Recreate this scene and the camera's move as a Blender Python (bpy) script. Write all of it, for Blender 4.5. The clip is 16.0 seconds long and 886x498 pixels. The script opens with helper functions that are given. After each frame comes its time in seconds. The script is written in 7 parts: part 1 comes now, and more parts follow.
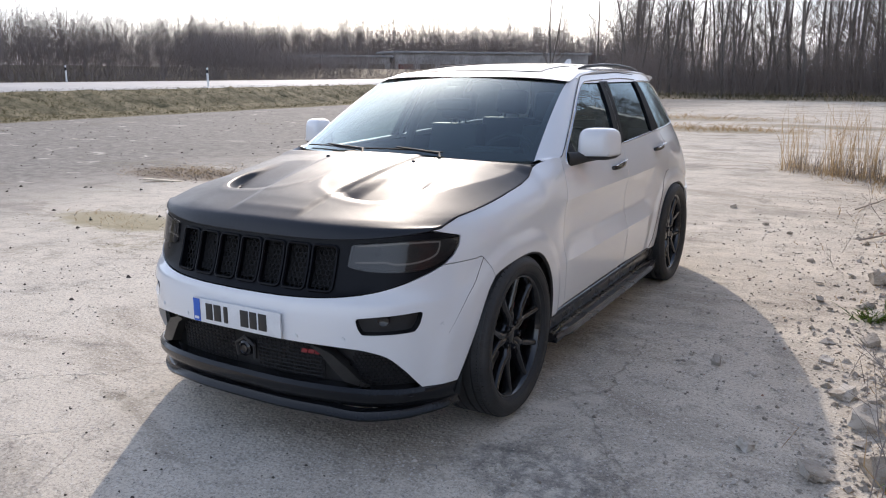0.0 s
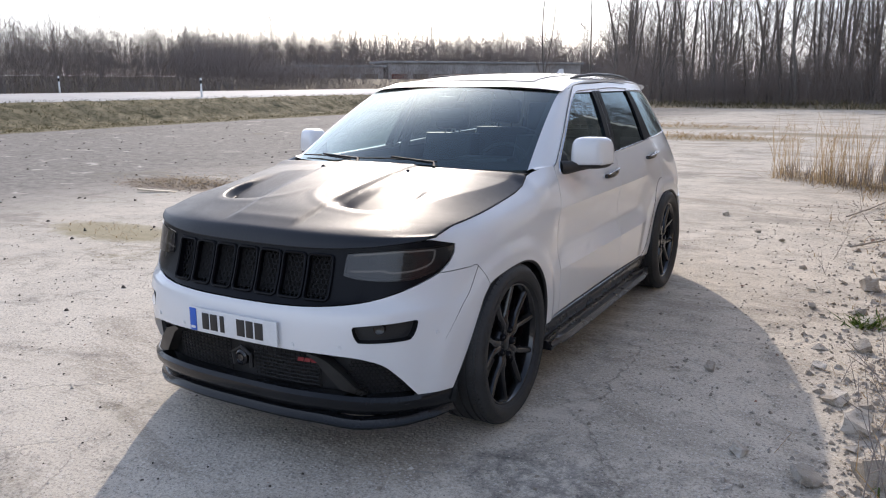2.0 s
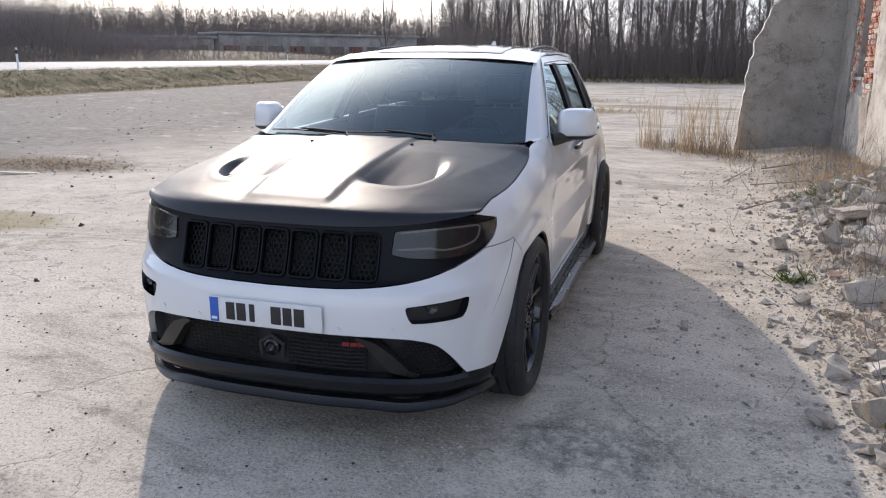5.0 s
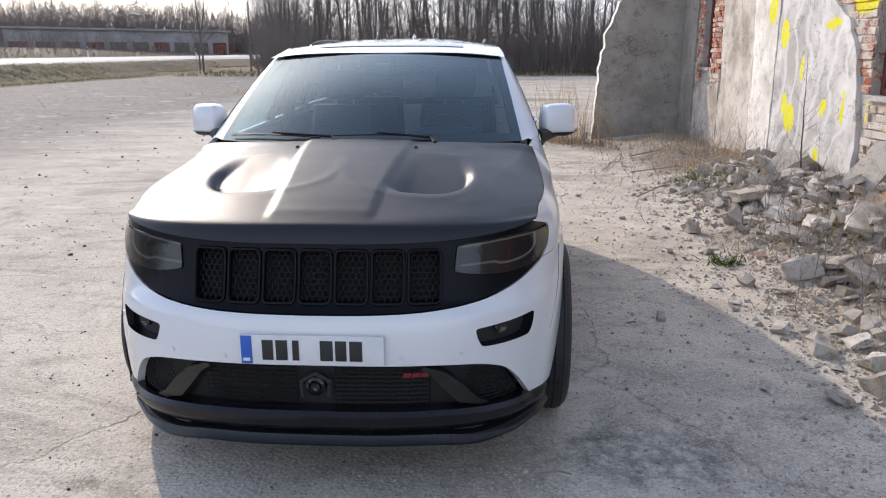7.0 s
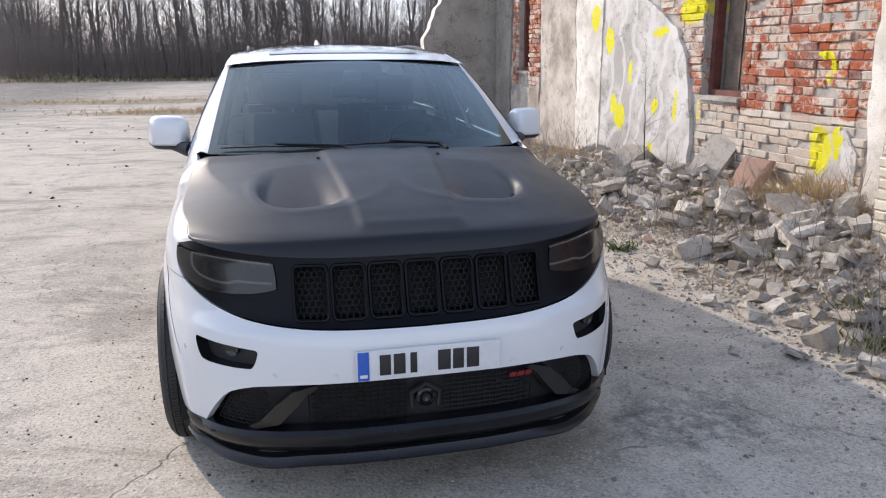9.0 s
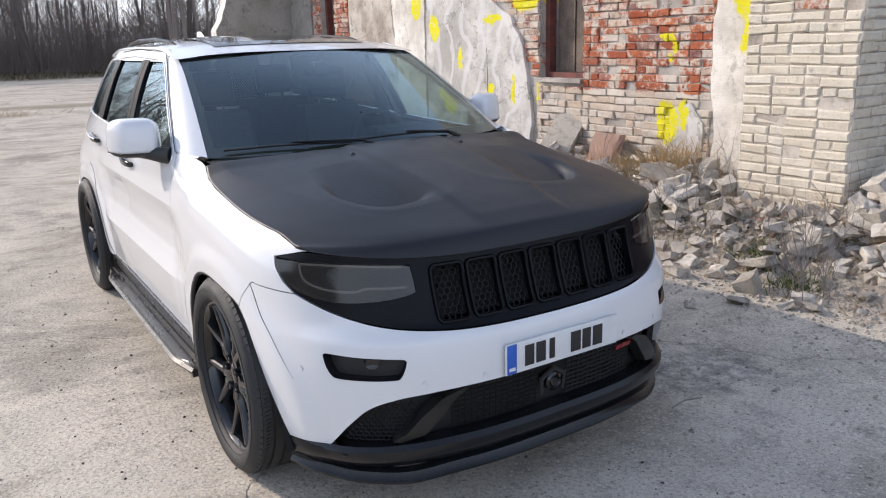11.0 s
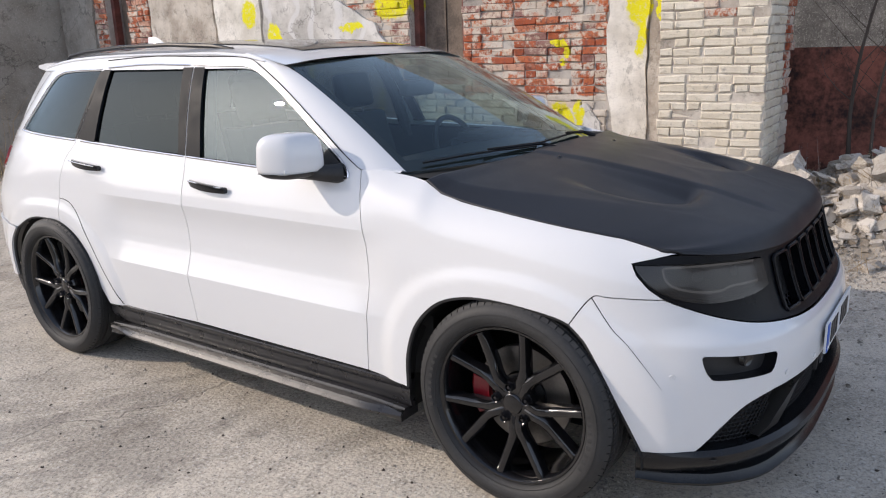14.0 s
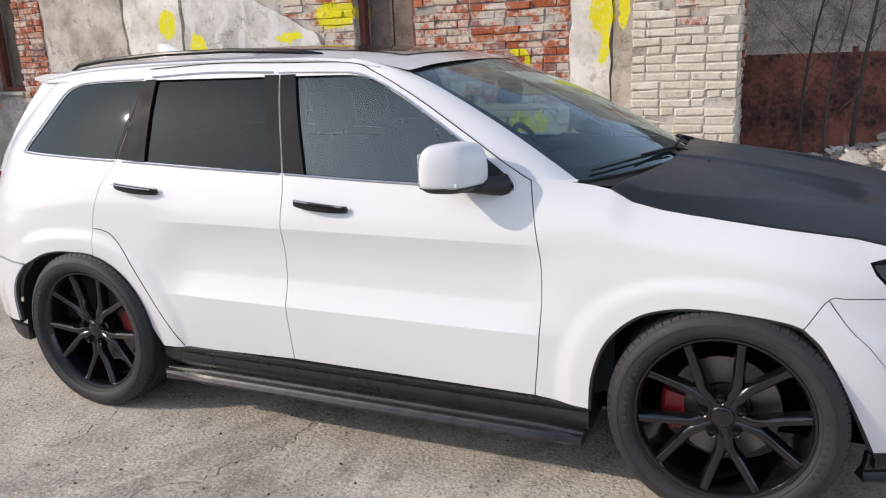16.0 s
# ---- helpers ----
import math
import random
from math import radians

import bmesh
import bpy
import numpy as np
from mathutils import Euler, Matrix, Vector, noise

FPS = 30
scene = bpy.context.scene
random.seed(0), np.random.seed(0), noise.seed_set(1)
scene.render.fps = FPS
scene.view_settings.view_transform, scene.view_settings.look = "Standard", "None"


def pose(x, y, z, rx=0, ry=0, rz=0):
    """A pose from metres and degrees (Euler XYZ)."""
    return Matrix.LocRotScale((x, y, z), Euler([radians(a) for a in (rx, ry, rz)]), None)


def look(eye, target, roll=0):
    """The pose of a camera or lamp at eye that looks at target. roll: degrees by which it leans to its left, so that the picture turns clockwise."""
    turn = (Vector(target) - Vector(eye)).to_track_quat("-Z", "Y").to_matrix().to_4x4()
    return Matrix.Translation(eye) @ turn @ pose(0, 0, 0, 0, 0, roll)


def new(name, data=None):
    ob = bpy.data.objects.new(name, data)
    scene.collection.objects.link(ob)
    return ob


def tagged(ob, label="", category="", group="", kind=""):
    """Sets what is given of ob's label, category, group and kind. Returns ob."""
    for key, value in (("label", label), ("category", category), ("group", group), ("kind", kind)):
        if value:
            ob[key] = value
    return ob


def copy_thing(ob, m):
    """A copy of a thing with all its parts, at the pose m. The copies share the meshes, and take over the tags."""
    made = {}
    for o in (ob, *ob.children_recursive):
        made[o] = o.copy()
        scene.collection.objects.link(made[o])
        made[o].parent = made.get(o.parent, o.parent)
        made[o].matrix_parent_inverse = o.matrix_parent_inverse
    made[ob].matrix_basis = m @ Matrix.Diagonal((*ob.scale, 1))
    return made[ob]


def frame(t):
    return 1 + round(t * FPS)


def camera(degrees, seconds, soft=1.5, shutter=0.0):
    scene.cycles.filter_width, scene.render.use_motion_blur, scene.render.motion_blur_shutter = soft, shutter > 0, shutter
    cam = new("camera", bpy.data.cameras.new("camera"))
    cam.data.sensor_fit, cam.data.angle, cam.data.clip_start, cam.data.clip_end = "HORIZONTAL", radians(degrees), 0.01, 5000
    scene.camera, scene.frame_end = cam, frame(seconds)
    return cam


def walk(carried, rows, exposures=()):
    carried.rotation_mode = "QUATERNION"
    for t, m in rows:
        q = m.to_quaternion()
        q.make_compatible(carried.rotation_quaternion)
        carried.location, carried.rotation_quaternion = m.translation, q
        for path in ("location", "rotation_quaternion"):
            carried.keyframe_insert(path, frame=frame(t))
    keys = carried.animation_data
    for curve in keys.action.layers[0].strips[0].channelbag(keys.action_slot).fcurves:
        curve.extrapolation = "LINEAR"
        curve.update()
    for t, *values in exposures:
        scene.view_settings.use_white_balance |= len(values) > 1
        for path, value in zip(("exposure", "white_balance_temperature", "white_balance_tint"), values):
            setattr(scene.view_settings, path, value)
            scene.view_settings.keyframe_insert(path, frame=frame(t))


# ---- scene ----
cam = camera(59.8, 16.0, soft=1.1)
PATH = [
    (0, (0.188, -0.002, 1.634), (-0.842, 1.654, 1.192), -0.1),
    (0.5, (0.18, 0.0, 1.635), (-0.86, 1.651, 1.198), -0.1),
    (1, (0.188, -0.002, 1.637), (-0.856, 1.649, 1.207), -0.2),
    (1.5, (0.195, -0.012, 1.64), (-0.843, 1.645, 1.217), -0.2),
    (2, (0.199, -0.027, 1.637), (-0.821, 1.642, 1.218), -0.3),
    (2.5, (0.175, -0.056, 1.629), (-0.813, 1.631, 1.206), -0.4),
    (3, (0.059, -0.097, 1.629), (-0.883, 1.613, 1.195), -0.6),
    (3.5, (-0.109, -0.171, 1.627), (-0.991, 1.568, 1.179), -0.8),
    (4, (-0.255, -0.252, 1.624), (-1.065, 1.517, 1.163), -0.7),
    (4.2, (-0.308, -0.269, 1.622), (-1.086, 1.513, 1.157), -0.5),
    (6.3, (-1.234, -0.406, 1.63), (-1.603, 1.495, 1.13), 0.0),
    (6.5, (-1.318, -0.374, 1.614), (-1.641, 1.536, 1.115), -0.2),
    (7, (-1.577, -0.242, 1.625), (-1.771, 1.685, 1.128), -0.3),
    (7.5, (-1.844, -0.261, 1.637), (-1.9, 1.676, 1.142), -0.3),
    (8, (-2.176, -0.384, 1.656), (-2.094, 1.554, 1.169), -0.4),
    (8.5, (-2.492, -0.327, 1.622), (-2.261, 1.599, 1.134), -0.3),
    (9, (-2.769, -0.245, 1.651), (-2.379, 1.654, 1.159), -0.3),
    (9.5, (-3.106, -0.196, 1.642), (-2.56, 1.662, 1.141), -0.3),
    (10, (-3.402, -0.124, 1.641), (-2.701, 1.68, 1.135), -0.7),
    (10.2, (-3.515, -0.056, 1.636), (-2.75, 1.721, 1.128), -0.9),
    (12.3, (-4.626, 0.897, 1.687), (-3.36, 2.353, 1.158), -2.0),
    (12.5, (-4.712, 0.991, 1.671), (-3.404, 2.411, 1.148), -2.0),
    (13, (-5.029, 1.217, 1.667), (-3.627, 2.546, 1.15), -2.0),
    (13.5, (-5.265, 1.468, 1.653), (-3.787, 2.713, 1.136), -2.0),
    (14, (-5.418, 1.792, 1.659), (-3.88, 2.962, 1.143), -2.0),
    (14.5, (-5.597, 2.068, 1.651), (-4.007, 3.167, 1.138), -2.2),
    (15, (-5.745, 2.336, 1.66), (-4.103, 3.36, 1.155), -2.2),
    (15.5, (-5.806, 2.634, 1.634), (-4.113, 3.573, 1.133), -2.3),
    (16, (-5.854, 2.927, 1.656), (-4.112, 3.777, 1.16), -2.3),
]
EXPOSURES = [(0, 0.55, 6700, 14), (5, 0.53, 6710, 14), (8, 0.61, 6730, 14), (10, 0.60, 6750, 14), (13, 0.39, 6850, 14), (16, 0.29, 6850, 14)]
walk(cam, [(t, look(eye, target, roll)) for t, eye, target, roll in PATH], exposures=EXPOSURES)

# ---- light ----
SUN_EL, SUN_TO = radians(28.5), Vector((-0.586, 0.812, 0.0)).normalized()
world = bpy.data.worlds.new("sky")
scene.world = world
world.use_nodes = True
wn = world.node_tree.nodes
sky = wn.new("ShaderNodeTexSky")
sky.sky_type, sky.sun_disc = "NISHITA", False
sky.sun_elevation, sky.sun_rotation = SUN_EL, math.atan2(SUN_TO.x, SUN_TO.y)
sky.air_density, sky.dust_density, sky.ozone_density = 1.0, 1.4, 2.5
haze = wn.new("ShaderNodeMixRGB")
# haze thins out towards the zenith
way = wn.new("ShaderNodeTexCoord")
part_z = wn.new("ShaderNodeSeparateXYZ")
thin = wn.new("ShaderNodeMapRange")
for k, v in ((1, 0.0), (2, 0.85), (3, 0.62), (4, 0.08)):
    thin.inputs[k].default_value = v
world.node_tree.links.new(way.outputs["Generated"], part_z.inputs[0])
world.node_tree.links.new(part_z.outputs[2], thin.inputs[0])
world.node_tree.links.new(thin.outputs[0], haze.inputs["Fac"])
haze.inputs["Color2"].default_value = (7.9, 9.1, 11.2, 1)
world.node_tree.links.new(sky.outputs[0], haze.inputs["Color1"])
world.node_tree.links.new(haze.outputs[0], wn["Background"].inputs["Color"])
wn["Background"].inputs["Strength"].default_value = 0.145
sun_data = bpy.data.lights.new("sun", "SUN")
sun_data.energy, sun_data.angle, sun_data.color = 2.35, radians(0.6), (1.0, 0.915, 0.81)
sun = new("sun", sun_data)
sun.matrix_world = look(SUN_TO * 50 + Vector((0, 0, 50 * math.tan(SUN_EL))), (0, 0, 0))

# ---- helpers for meshes ----
from functools import lru_cache
from mathutils.geometry import delaunay_2d_cdt


def thing(name, label, category, group="", kind="", at=None):
    ob = new(name)
    ob.empty_display_size = 0.1
    if at is not None:
        ob.matrix_world = at
    return tagged(ob, label, category, group, kind)


def finish(name, me, material, parent=None, label=""):
    ob = new(name, me)
    if material is not None:
        me.materials.append(material)
    if parent is not None:
        ob.parent = parent
    return tagged(ob, label)


def part(name, bm, material, parent=None, label="", smooth=True):
    me = bpy.data.meshes.new(name)
    bmesh.ops.recalc_face_normals(bm, faces=bm.faces)
    for f in bm.faces:
        f.smooth = smooth
    if smooth:
        for e in bm.edges:
            if len(e.link_faces) == 2 and e.calc_face_angle(0) > 0.7:
                e.smooth = False
    bm.to_mesh(me)
    bm.free()
    return finish(name, me, material, parent, label)


def smoothstep(a, b, x):
    t = min(1.0, max(0.0, (x - a) / (b - a)))
    return t * t * (3 - 2 * t)


def curve(pairs):
    """A smooth line through (x, value) pairs, flat beyond its ends."""
    xs, ys = [p[0] for p in pairs], [p[1] for p in pairs]
    n = len(xs)
    sl = [(ys[i + 1] - ys[i]) / (xs[i + 1] - xs[i]) for i in range(n - 1)]
    tg = [sl[0]] + [0 if sl[i - 1] * sl[i] <= 0 else 2 * sl[i - 1] * sl[i] / (sl[i - 1] + sl[i]) for i in range(1, n - 1)] + [sl[-1]]

    def f(x):
        if x <= xs[0]:
            return ys[0]
        if x >= xs[-1]:
            return ys[-1]
        i = 0
        while x > xs[i + 1]:
            i += 1
        h = xs[i + 1] - xs[i]
        t = (x - xs[i]) / h
        a, b = 1 - t, t
        return ys[i] * (1 + 2 * t) * a * a + tg[i] * h * t * a * a + ys[i + 1] * (3 - 2 * t) * b * b - tg[i + 1] * h * b * b * a
    return f


def run(pts, k=6):
    """Catmull-Rom run through 2D points."""
    out = []
    p = [2 * np.array(pts[0]) - np.array(pts[1])] + [np.array(q) for q in pts] + [2 * np.array(pts[-1]) - np.array(pts[-2])]
    for i in range(1, len(p) - 2):
        for j in range(k):
            t = j / k
            a, b, c, d = p[i - 1], p[i], p[i + 1], p[i + 2]
            q = 0.5 * (2 * b + (c - a) * t + (2 * a - 5 * b + 4 * c - d) * t * t + (3 * b - a - 3 * c + d) * t ** 3)
            out.append((float(q[0]), float(q[1])))
    out.append((float(pts[-1][0]), float(pts[-1][1])))
    return out


def tidy(poly, step):
    """Closed outline with no doubles, cut into steps, counter-clockwise."""
    pts = []
    for p in poly:
        if not pts or math.dist(p, pts[-1]) > 1e-4:
            pts.append(p)
    if math.dist(pts[0], pts[-1]) < 1e-4:
        pts.pop()
    if sum(a[0] * b[1] - b[0] * a[1] for a, b in zip(pts, pts[1:] + pts[:1])) < 0:
        pts.reverse()
    out = []
    for a, b in zip(pts, pts[1:] + pts[:1]):
        n = max(1, math.ceil(math.dist(a, b) / step))
        out += [(a[0] + (b[0] - a[0]) * i / n, a[1] + (b[1] - a[1]) * i / n) for i in range(n)]
    return out


def inset(pts, d):
    out = []
    n = len(pts)
    for i in range(n):
        a, b, c = np.array(pts[i - 1]), np.array(pts[i]), np.array(pts[(i + 1) % n])
        e, f = b - a, c - b
        e, f = e / (np.linalg.norm(e) + 1e-9), f / (np.linalg.norm(f) + 1e-9)
        m = np.array((-e[1] - f[1], e[0] + f[0]))
        q = b + m * d / max(0.3, 1 + e @ f) * 1.0
        out.append((float(q[0]), float(q[1])))
    return out


def inside(poly, P):
    P = np.asarray(P, float)
    r = np.zeros(len(P), bool)
    for (x1, y1), (x2, y2) in zip(poly, poly[1:] + poly[:1]):
        if y1 != y2:
            c = (y1 > P[:, 1]) != (y2 > P[:, 1])
            r ^= c & (P[:, 0] < (x2 - x1) * (P[:, 1] - y1) / (y2 - y1) + x1)
    return r


def panel(name, poly, pt, material, parent, step=0.03, rim=0.02, holes=(), gap=0.002, label="", sharp=0.0, hint=None, creases=()):
    """A curved sheet with turned-in edges: pt lifts the 2D outline into space."""
    loops = [inset(tidy(poly, step), gap)] + [inset(tidy(h, step), -gap * 0.5) for h in holes]
    co, edges = [], []
    for L in loops:
        b = len(co)
        co += L
        edges += [(b + i, b + (i + 1) % len(L)) for i in range(len(L))]
    A = np.array(loops[0])
    u0, v0 = A.min(0)
    u1, v1 = A.max(0)
    G = np.array([(u + (0.5 * step if j % 2 else 0), v) for j, v in enumerate(np.arange(v0 + step / 2, v1, step * 0.87)) for u in np.arange(u0, u1, step)]) if u1 > u0 else np.zeros((0, 2))
    for c in creases:
        G = G[np.abs(G[:, 1] - c) > 0.6 * step]
        G = np.concatenate([G] + [np.array([(u, c + d) for u in np.arange(u0, u1, step * 0.8)]) for d in (-0.003, 0.003)])
    if len(G):
        ok = inside(loops[0], G)
        for h in loops[1:]:
            ok &= ~inside(h, G)
        B = np.array(co)
        G = G[ok]
        if len(G):
            near = np.min(((G[:, None, :] - B[None]) ** 2).sum(-1), axis=1) > (0.45 * step) ** 2
            G = G[near]
    vs, _, faces, *_ = delaunay_2d_cdt([Vector(c) for c in co] + [Vector(g) for g in G], edges, [list(range(len(loops[0])))], 1, 1e-6)
    uv = np.array([tuple(v) for v in vs])
    faces = [list(f) for f in faces]
    C = np.array([uv[f].mean(0) for f in faces])
    keep = np.ones(len(faces), bool)
    for h in loops[1:]:
        keep &= ~inside(h, C)
    faces = [f for f, k in zip(faces, keep) if k]
    e = 0.003
    P, N = [], []
    for u, v in uv:
        P.append(Vector(pt(u, v)))
        n = (Vector(pt(u + e, v)) - Vector(pt(u - e, v))).cross(Vector(pt(u, v + e)) - Vector(pt(u, v - e)))
        N.append(n.normalized() if n.length > 1e-12 else Vector((0, 0, 1)))
    mid = faces[len(faces) // 2][0]
    want = hint if hint is not None else P[mid] - Vector((0, 1.4, 0.75))
    if N[mid].dot(want) < 0:
        N = [-n for n in N]
    out = []
    for f in faces:
        n = (P[f[1]] - P[f[0]]).cross(P[f[2]] - P[f[0]])
        out.append(f if n.dot(N[f[0]]) > 0 else f[::-1])
    cnt = {}
    for f in out:
        for a, b in zip(f, f[1:] + f[:1]):
            cnt[(a, b)] = 1
    edge = [(a, b) for a, b in cnt if (b, a) not in cnt]
    used, nn = {}, [tuple(n) for n in N]
    pos = [tuple(p) for p in P]
    for a, b in edge:
        for i in (a, b):
            if i not in used:
                used[i] = len(pos)
                pos += [tuple(P[i]), tuple(P[i] - N[i] * rim)]
                nn += [(0, 0, 0), (0, 0, 0)]
    for a, b in edge:
        ia, ib = used[a], used[b]
        out.append([ib, ia, ia + 1, ib + 1])
    me = bpy.data.meshes.new(name)
    me.from_pydata(pos, [], out)
    for p in me.polygons:
        p.use_smooth = True
    me.normals_split_custom_set_from_vertices(nn)
    return finish(name, me, material, parent, label)


def sweep(bm, path, ring, closed=False, cap=True):
    """Skins rings: ring(i, p) gives the 3D points round the i-th point of the path."""
    rows = [[bm.verts.new(q) for q in ring(i, p)] for i, p in enumerate(path)]
    n = len(rows[0])
    pairs = list(zip(rows, rows[1:])) + ([(rows[-1], rows[0])] if closed else [])
    for a, b in pairs:
        for j in range(n):
            bm.faces.new((a[j], a[(j + 1) % n], b[(j + 1) % n], b[j]))
    if cap and not closed:
        bm.faces.new(rows[0][::-1])
        bm.faces.new(rows[-1])
    return rows


def tube(bm, pts, r, n=8, closed=False):
    """A round bar along 3D points; r a number or one for each point."""
    pts = [Vector(p) for p in pts]
    m = len(pts)
    up = None

    def ring(i, p):
        nonlocal up
        a = pts[(i - 1) % m] if closed or i > 0 else pts[0]
        b = pts[(i + 1) % m] if closed or i < m - 1 else pts[-1]
        t = (b - a).normalized()
        if up is None:
            up = t.orthogonal().normalized()
        side = t.cross(up).normalized()
        up = side.cross(t).normalized()
        q = r[i] if isinstance(r, (list, tuple)) else r
        return [p + (up * math.cos(k * math.tau / n) + side * math.sin(k * math.tau / n)) * q for k in range(n)]
    return sweep(bm, pts, ring, closed)


def lathe(bm, prof, n=64, axis="x"):
    """Turns (radius, along) pairs round the x axis."""
    rows = [[bm.verts.new((x, r * math.cos(k * math.tau / n), r * math.sin(k * math.tau / n))) for r, x in prof] for k in range(n)]
    for k in range(n):
        a, b = rows[k], rows[(k + 1) % n]
        for j in range(len(prof) - 1):
            bm.faces.new((a[j], a[j + 1], b[j + 1], b[j]))


def box(bm, size, at=(0, 0, 0), bevel=0.0, turn=None, seg=2):
    r = bmesh.ops.create_cube(bm, size=1)["verts"]
    m = Matrix.Translation(at) @ (turn if turn is not None else Matrix()) @ Matrix.Diagonal((*size, 1))
    bmesh.ops.transform(bm, matrix=m, verts=r)
    if bevel:
        es = list({e for v in r for e in v.link_edges})
        bmesh.ops.bevel(bm, geom=es, offset=bevel, segments=seg, affect="EDGES", profile=0.6)


def grid_mesh(name, nu, nv, pt, material, parent=None, label=""):
    """A sheet of nu x nv cells over the unit square."""
    pos = [tuple(pt(i / nu, j / nv)) for j in range(nv + 1) for i in range(nu + 1)]
    w = nu + 1
    fs = [(j * w + i, j * w + i + 1, (j + 1) * w + i + 1, (j + 1) * w + i) for j in range(nv) for i in range(nu)]
    me = bpy.data.meshes.new(name)
    me.from_pydata(pos, [], fs)
    for p in me.polygons:
        p.use_smooth = True
    return finish(name, me, material, parent, label)


# ---- materials ----
class Nodes:
    """Short hand for a material's node tree."""

    def __init__(self, name):
        self.m = bpy.data.materials.new(name)
        self.m.use_nodes = True
        self.t = self.m.node_tree
        self.b = self.t.nodes["Principled BSDF"]
        self.out = self.t.nodes["Material Output"]

    def put(self, sock, v):
        if hasattr(v, "is_output"):
            self.t.links.new(v, sock)
        elif isinstance(v, tuple) and len(v) == 3 and sock.type == "RGBA":
            sock.default_value = (*v, 1)
        else:
            sock.default_value = v

    def node(self, kind, out=0, settings=None, **ins):
        n = self.t.nodes.new("ShaderNode" + kind)
        for k, v in (settings or {}).items():
            setattr(n, k, v)
        for k, v in ins.items():
            self.put(n.inputs[int(k[1:])] if k[0] == "i" and k[1:].isdigit() else n.inputs[k], v)
        return n.outputs[out]

    def noise(self, vec, scale, detail=4.0, rough=0.55, dist=0.0, out=0):
        return self.node("TexNoise", out, Vector=vec, Scale=scale, Detail=detail, Roughness=rough, Distortion=dist)

    def ramp(self, fac, a, b, lo=0.0, hi=1.0):
        return self.node("MapRange", 0, {"interpolation_type": "SMOOTHSTEP"}, i0=fac, i1=a, i2=b, i3=lo, i4=hi)

    def math(self, op, a, b=0.0, c=0.0):
        return self.node("Math", 0, {"operation": op}, i0=a, i1=b, i2=c)

    def mix(self, fac, a, b, kind="MIX"):
        return self.node("MixRGB", 0, {"blend_type": kind}, Fac=fac, Color1=a, Color2=b)

    def bump(self, h, strength=0.3, dist=0.01, normal=None):
        n = self.t.nodes.new("ShaderNodeBump")
        n.inputs["Strength"].default_value, n.inputs["Distance"].default_value = strength, dist
        self.t.links.new(h, n.inputs["Height"])
        if normal is not None:
            self.t.links.new(normal, n.inputs["Normal"])
        return n.outputs[0]

    def end(self, color, rough=0.5, metal=0.0, normal=None, coat=0.0, coat_rough=0.03, spec=0.5):
        self.put(self.b.inputs["Base Color"], color)
        self.put(self.b.inputs["Roughness"], rough)
        self.put(self.b.inputs["Metallic"], metal)
        self.put(self.b.inputs["Specular IOR Level"], spec)
        self.put(self.b.inputs["Coat Weight"], coat)
        self.put(self.b.inputs["Coat Roughness"], coat_rough)
        if normal is not None:
            self.put(self.b.inputs["Normal"], normal)
        return self.m

    @property
    def pos(self):
        return self.node("NewGeometry", 0)

    @property
    def obj(self):
        return self.node("TexCoord", 3)

    @property
    def rnd(self):
        return self.t.nodes.new("ShaderNodeObjectInfo").outputs["Random"]

    @property
    def island(self):
        return self.t.nodes.new("ShaderNodeNewGeometry").outputs["Random Per Island"]


def plain(name, color, rough=0.5, metal=0.0, var=0.12, scale=14.0, bump=0.0, bscale=120.0, coat=0.0, spec=0.5, fine=0.0):
    """Colour and gloss broken by noise at two scales, with fine relief."""
    n = Nodes(name)
    v = n.obj
    big, small = n.noise(v, scale), n.noise(v, scale * 9)
    f = n.math("ADD", n.math("MULTIPLY", big, 0.65), n.math("MULTIPLY", small, 0.35))
    dark = tuple(c * (1 - var) for c in color)
    light = tuple(min(0.9, c * (1 + var)) for c in color)
    col = n.mix(n.ramp(f, 0.35, 0.65), dark, light)
    ro = n.ramp(big, 0.3, 0.7, max(0.0, rough - 0.05 - fine), min(1.0, rough + 0.05 + fine))
    return n.end(col, ro, metal, n.bump(n.noise(v, bscale, 3), bump, 0.004) if bump else None, coat, 0.03, spec)


def glass(name, tint, rough=0.0, mirror=0.09, power=4.0):
    """A tinted pane: light passes straight through it, and it mirrors the sky by Fresnel."""
    n = Nodes(name)
    tr = n.node("BsdfTransparent", 0, Color=tint)
    gl = n.node("BsdfGlossy", 0, Color=(0.80, 0.95, 1.0), Roughness=rough)
    facing = n.node("LayerWeight", 1, Blend=0.5)
    fr = n.math("ADD", mirror, n.math("MULTIPLY", n.math("POWER", facing, power), 1.0 - mirror))
    mx = n.node("MixShader", 0, i0=fr, i1=tr, i2=gl)
    n.t.links.new(mx, n.out.inputs[0])
    return n.m


def film(name, tint, color):
    """A lens under a smoked film: partly see-through, with a glossy grey skin."""
    n = Nodes(name)
    v = n.obj
    n.end(n.mix(n.noise(v, 9, 4), tuple(c * 0.8 for c in color), tuple(c * 1.25 for c in color)), 0.12, 0.0, None, 0.3)
    tr = n.node("BsdfTransparent", 0, Color=tint)
    n.t.links.new(n.node("MixShader", 0, i0=0.80, i1=tr, i2=n.b.outputs[0]), n.out.inputs[0])
    return n.m


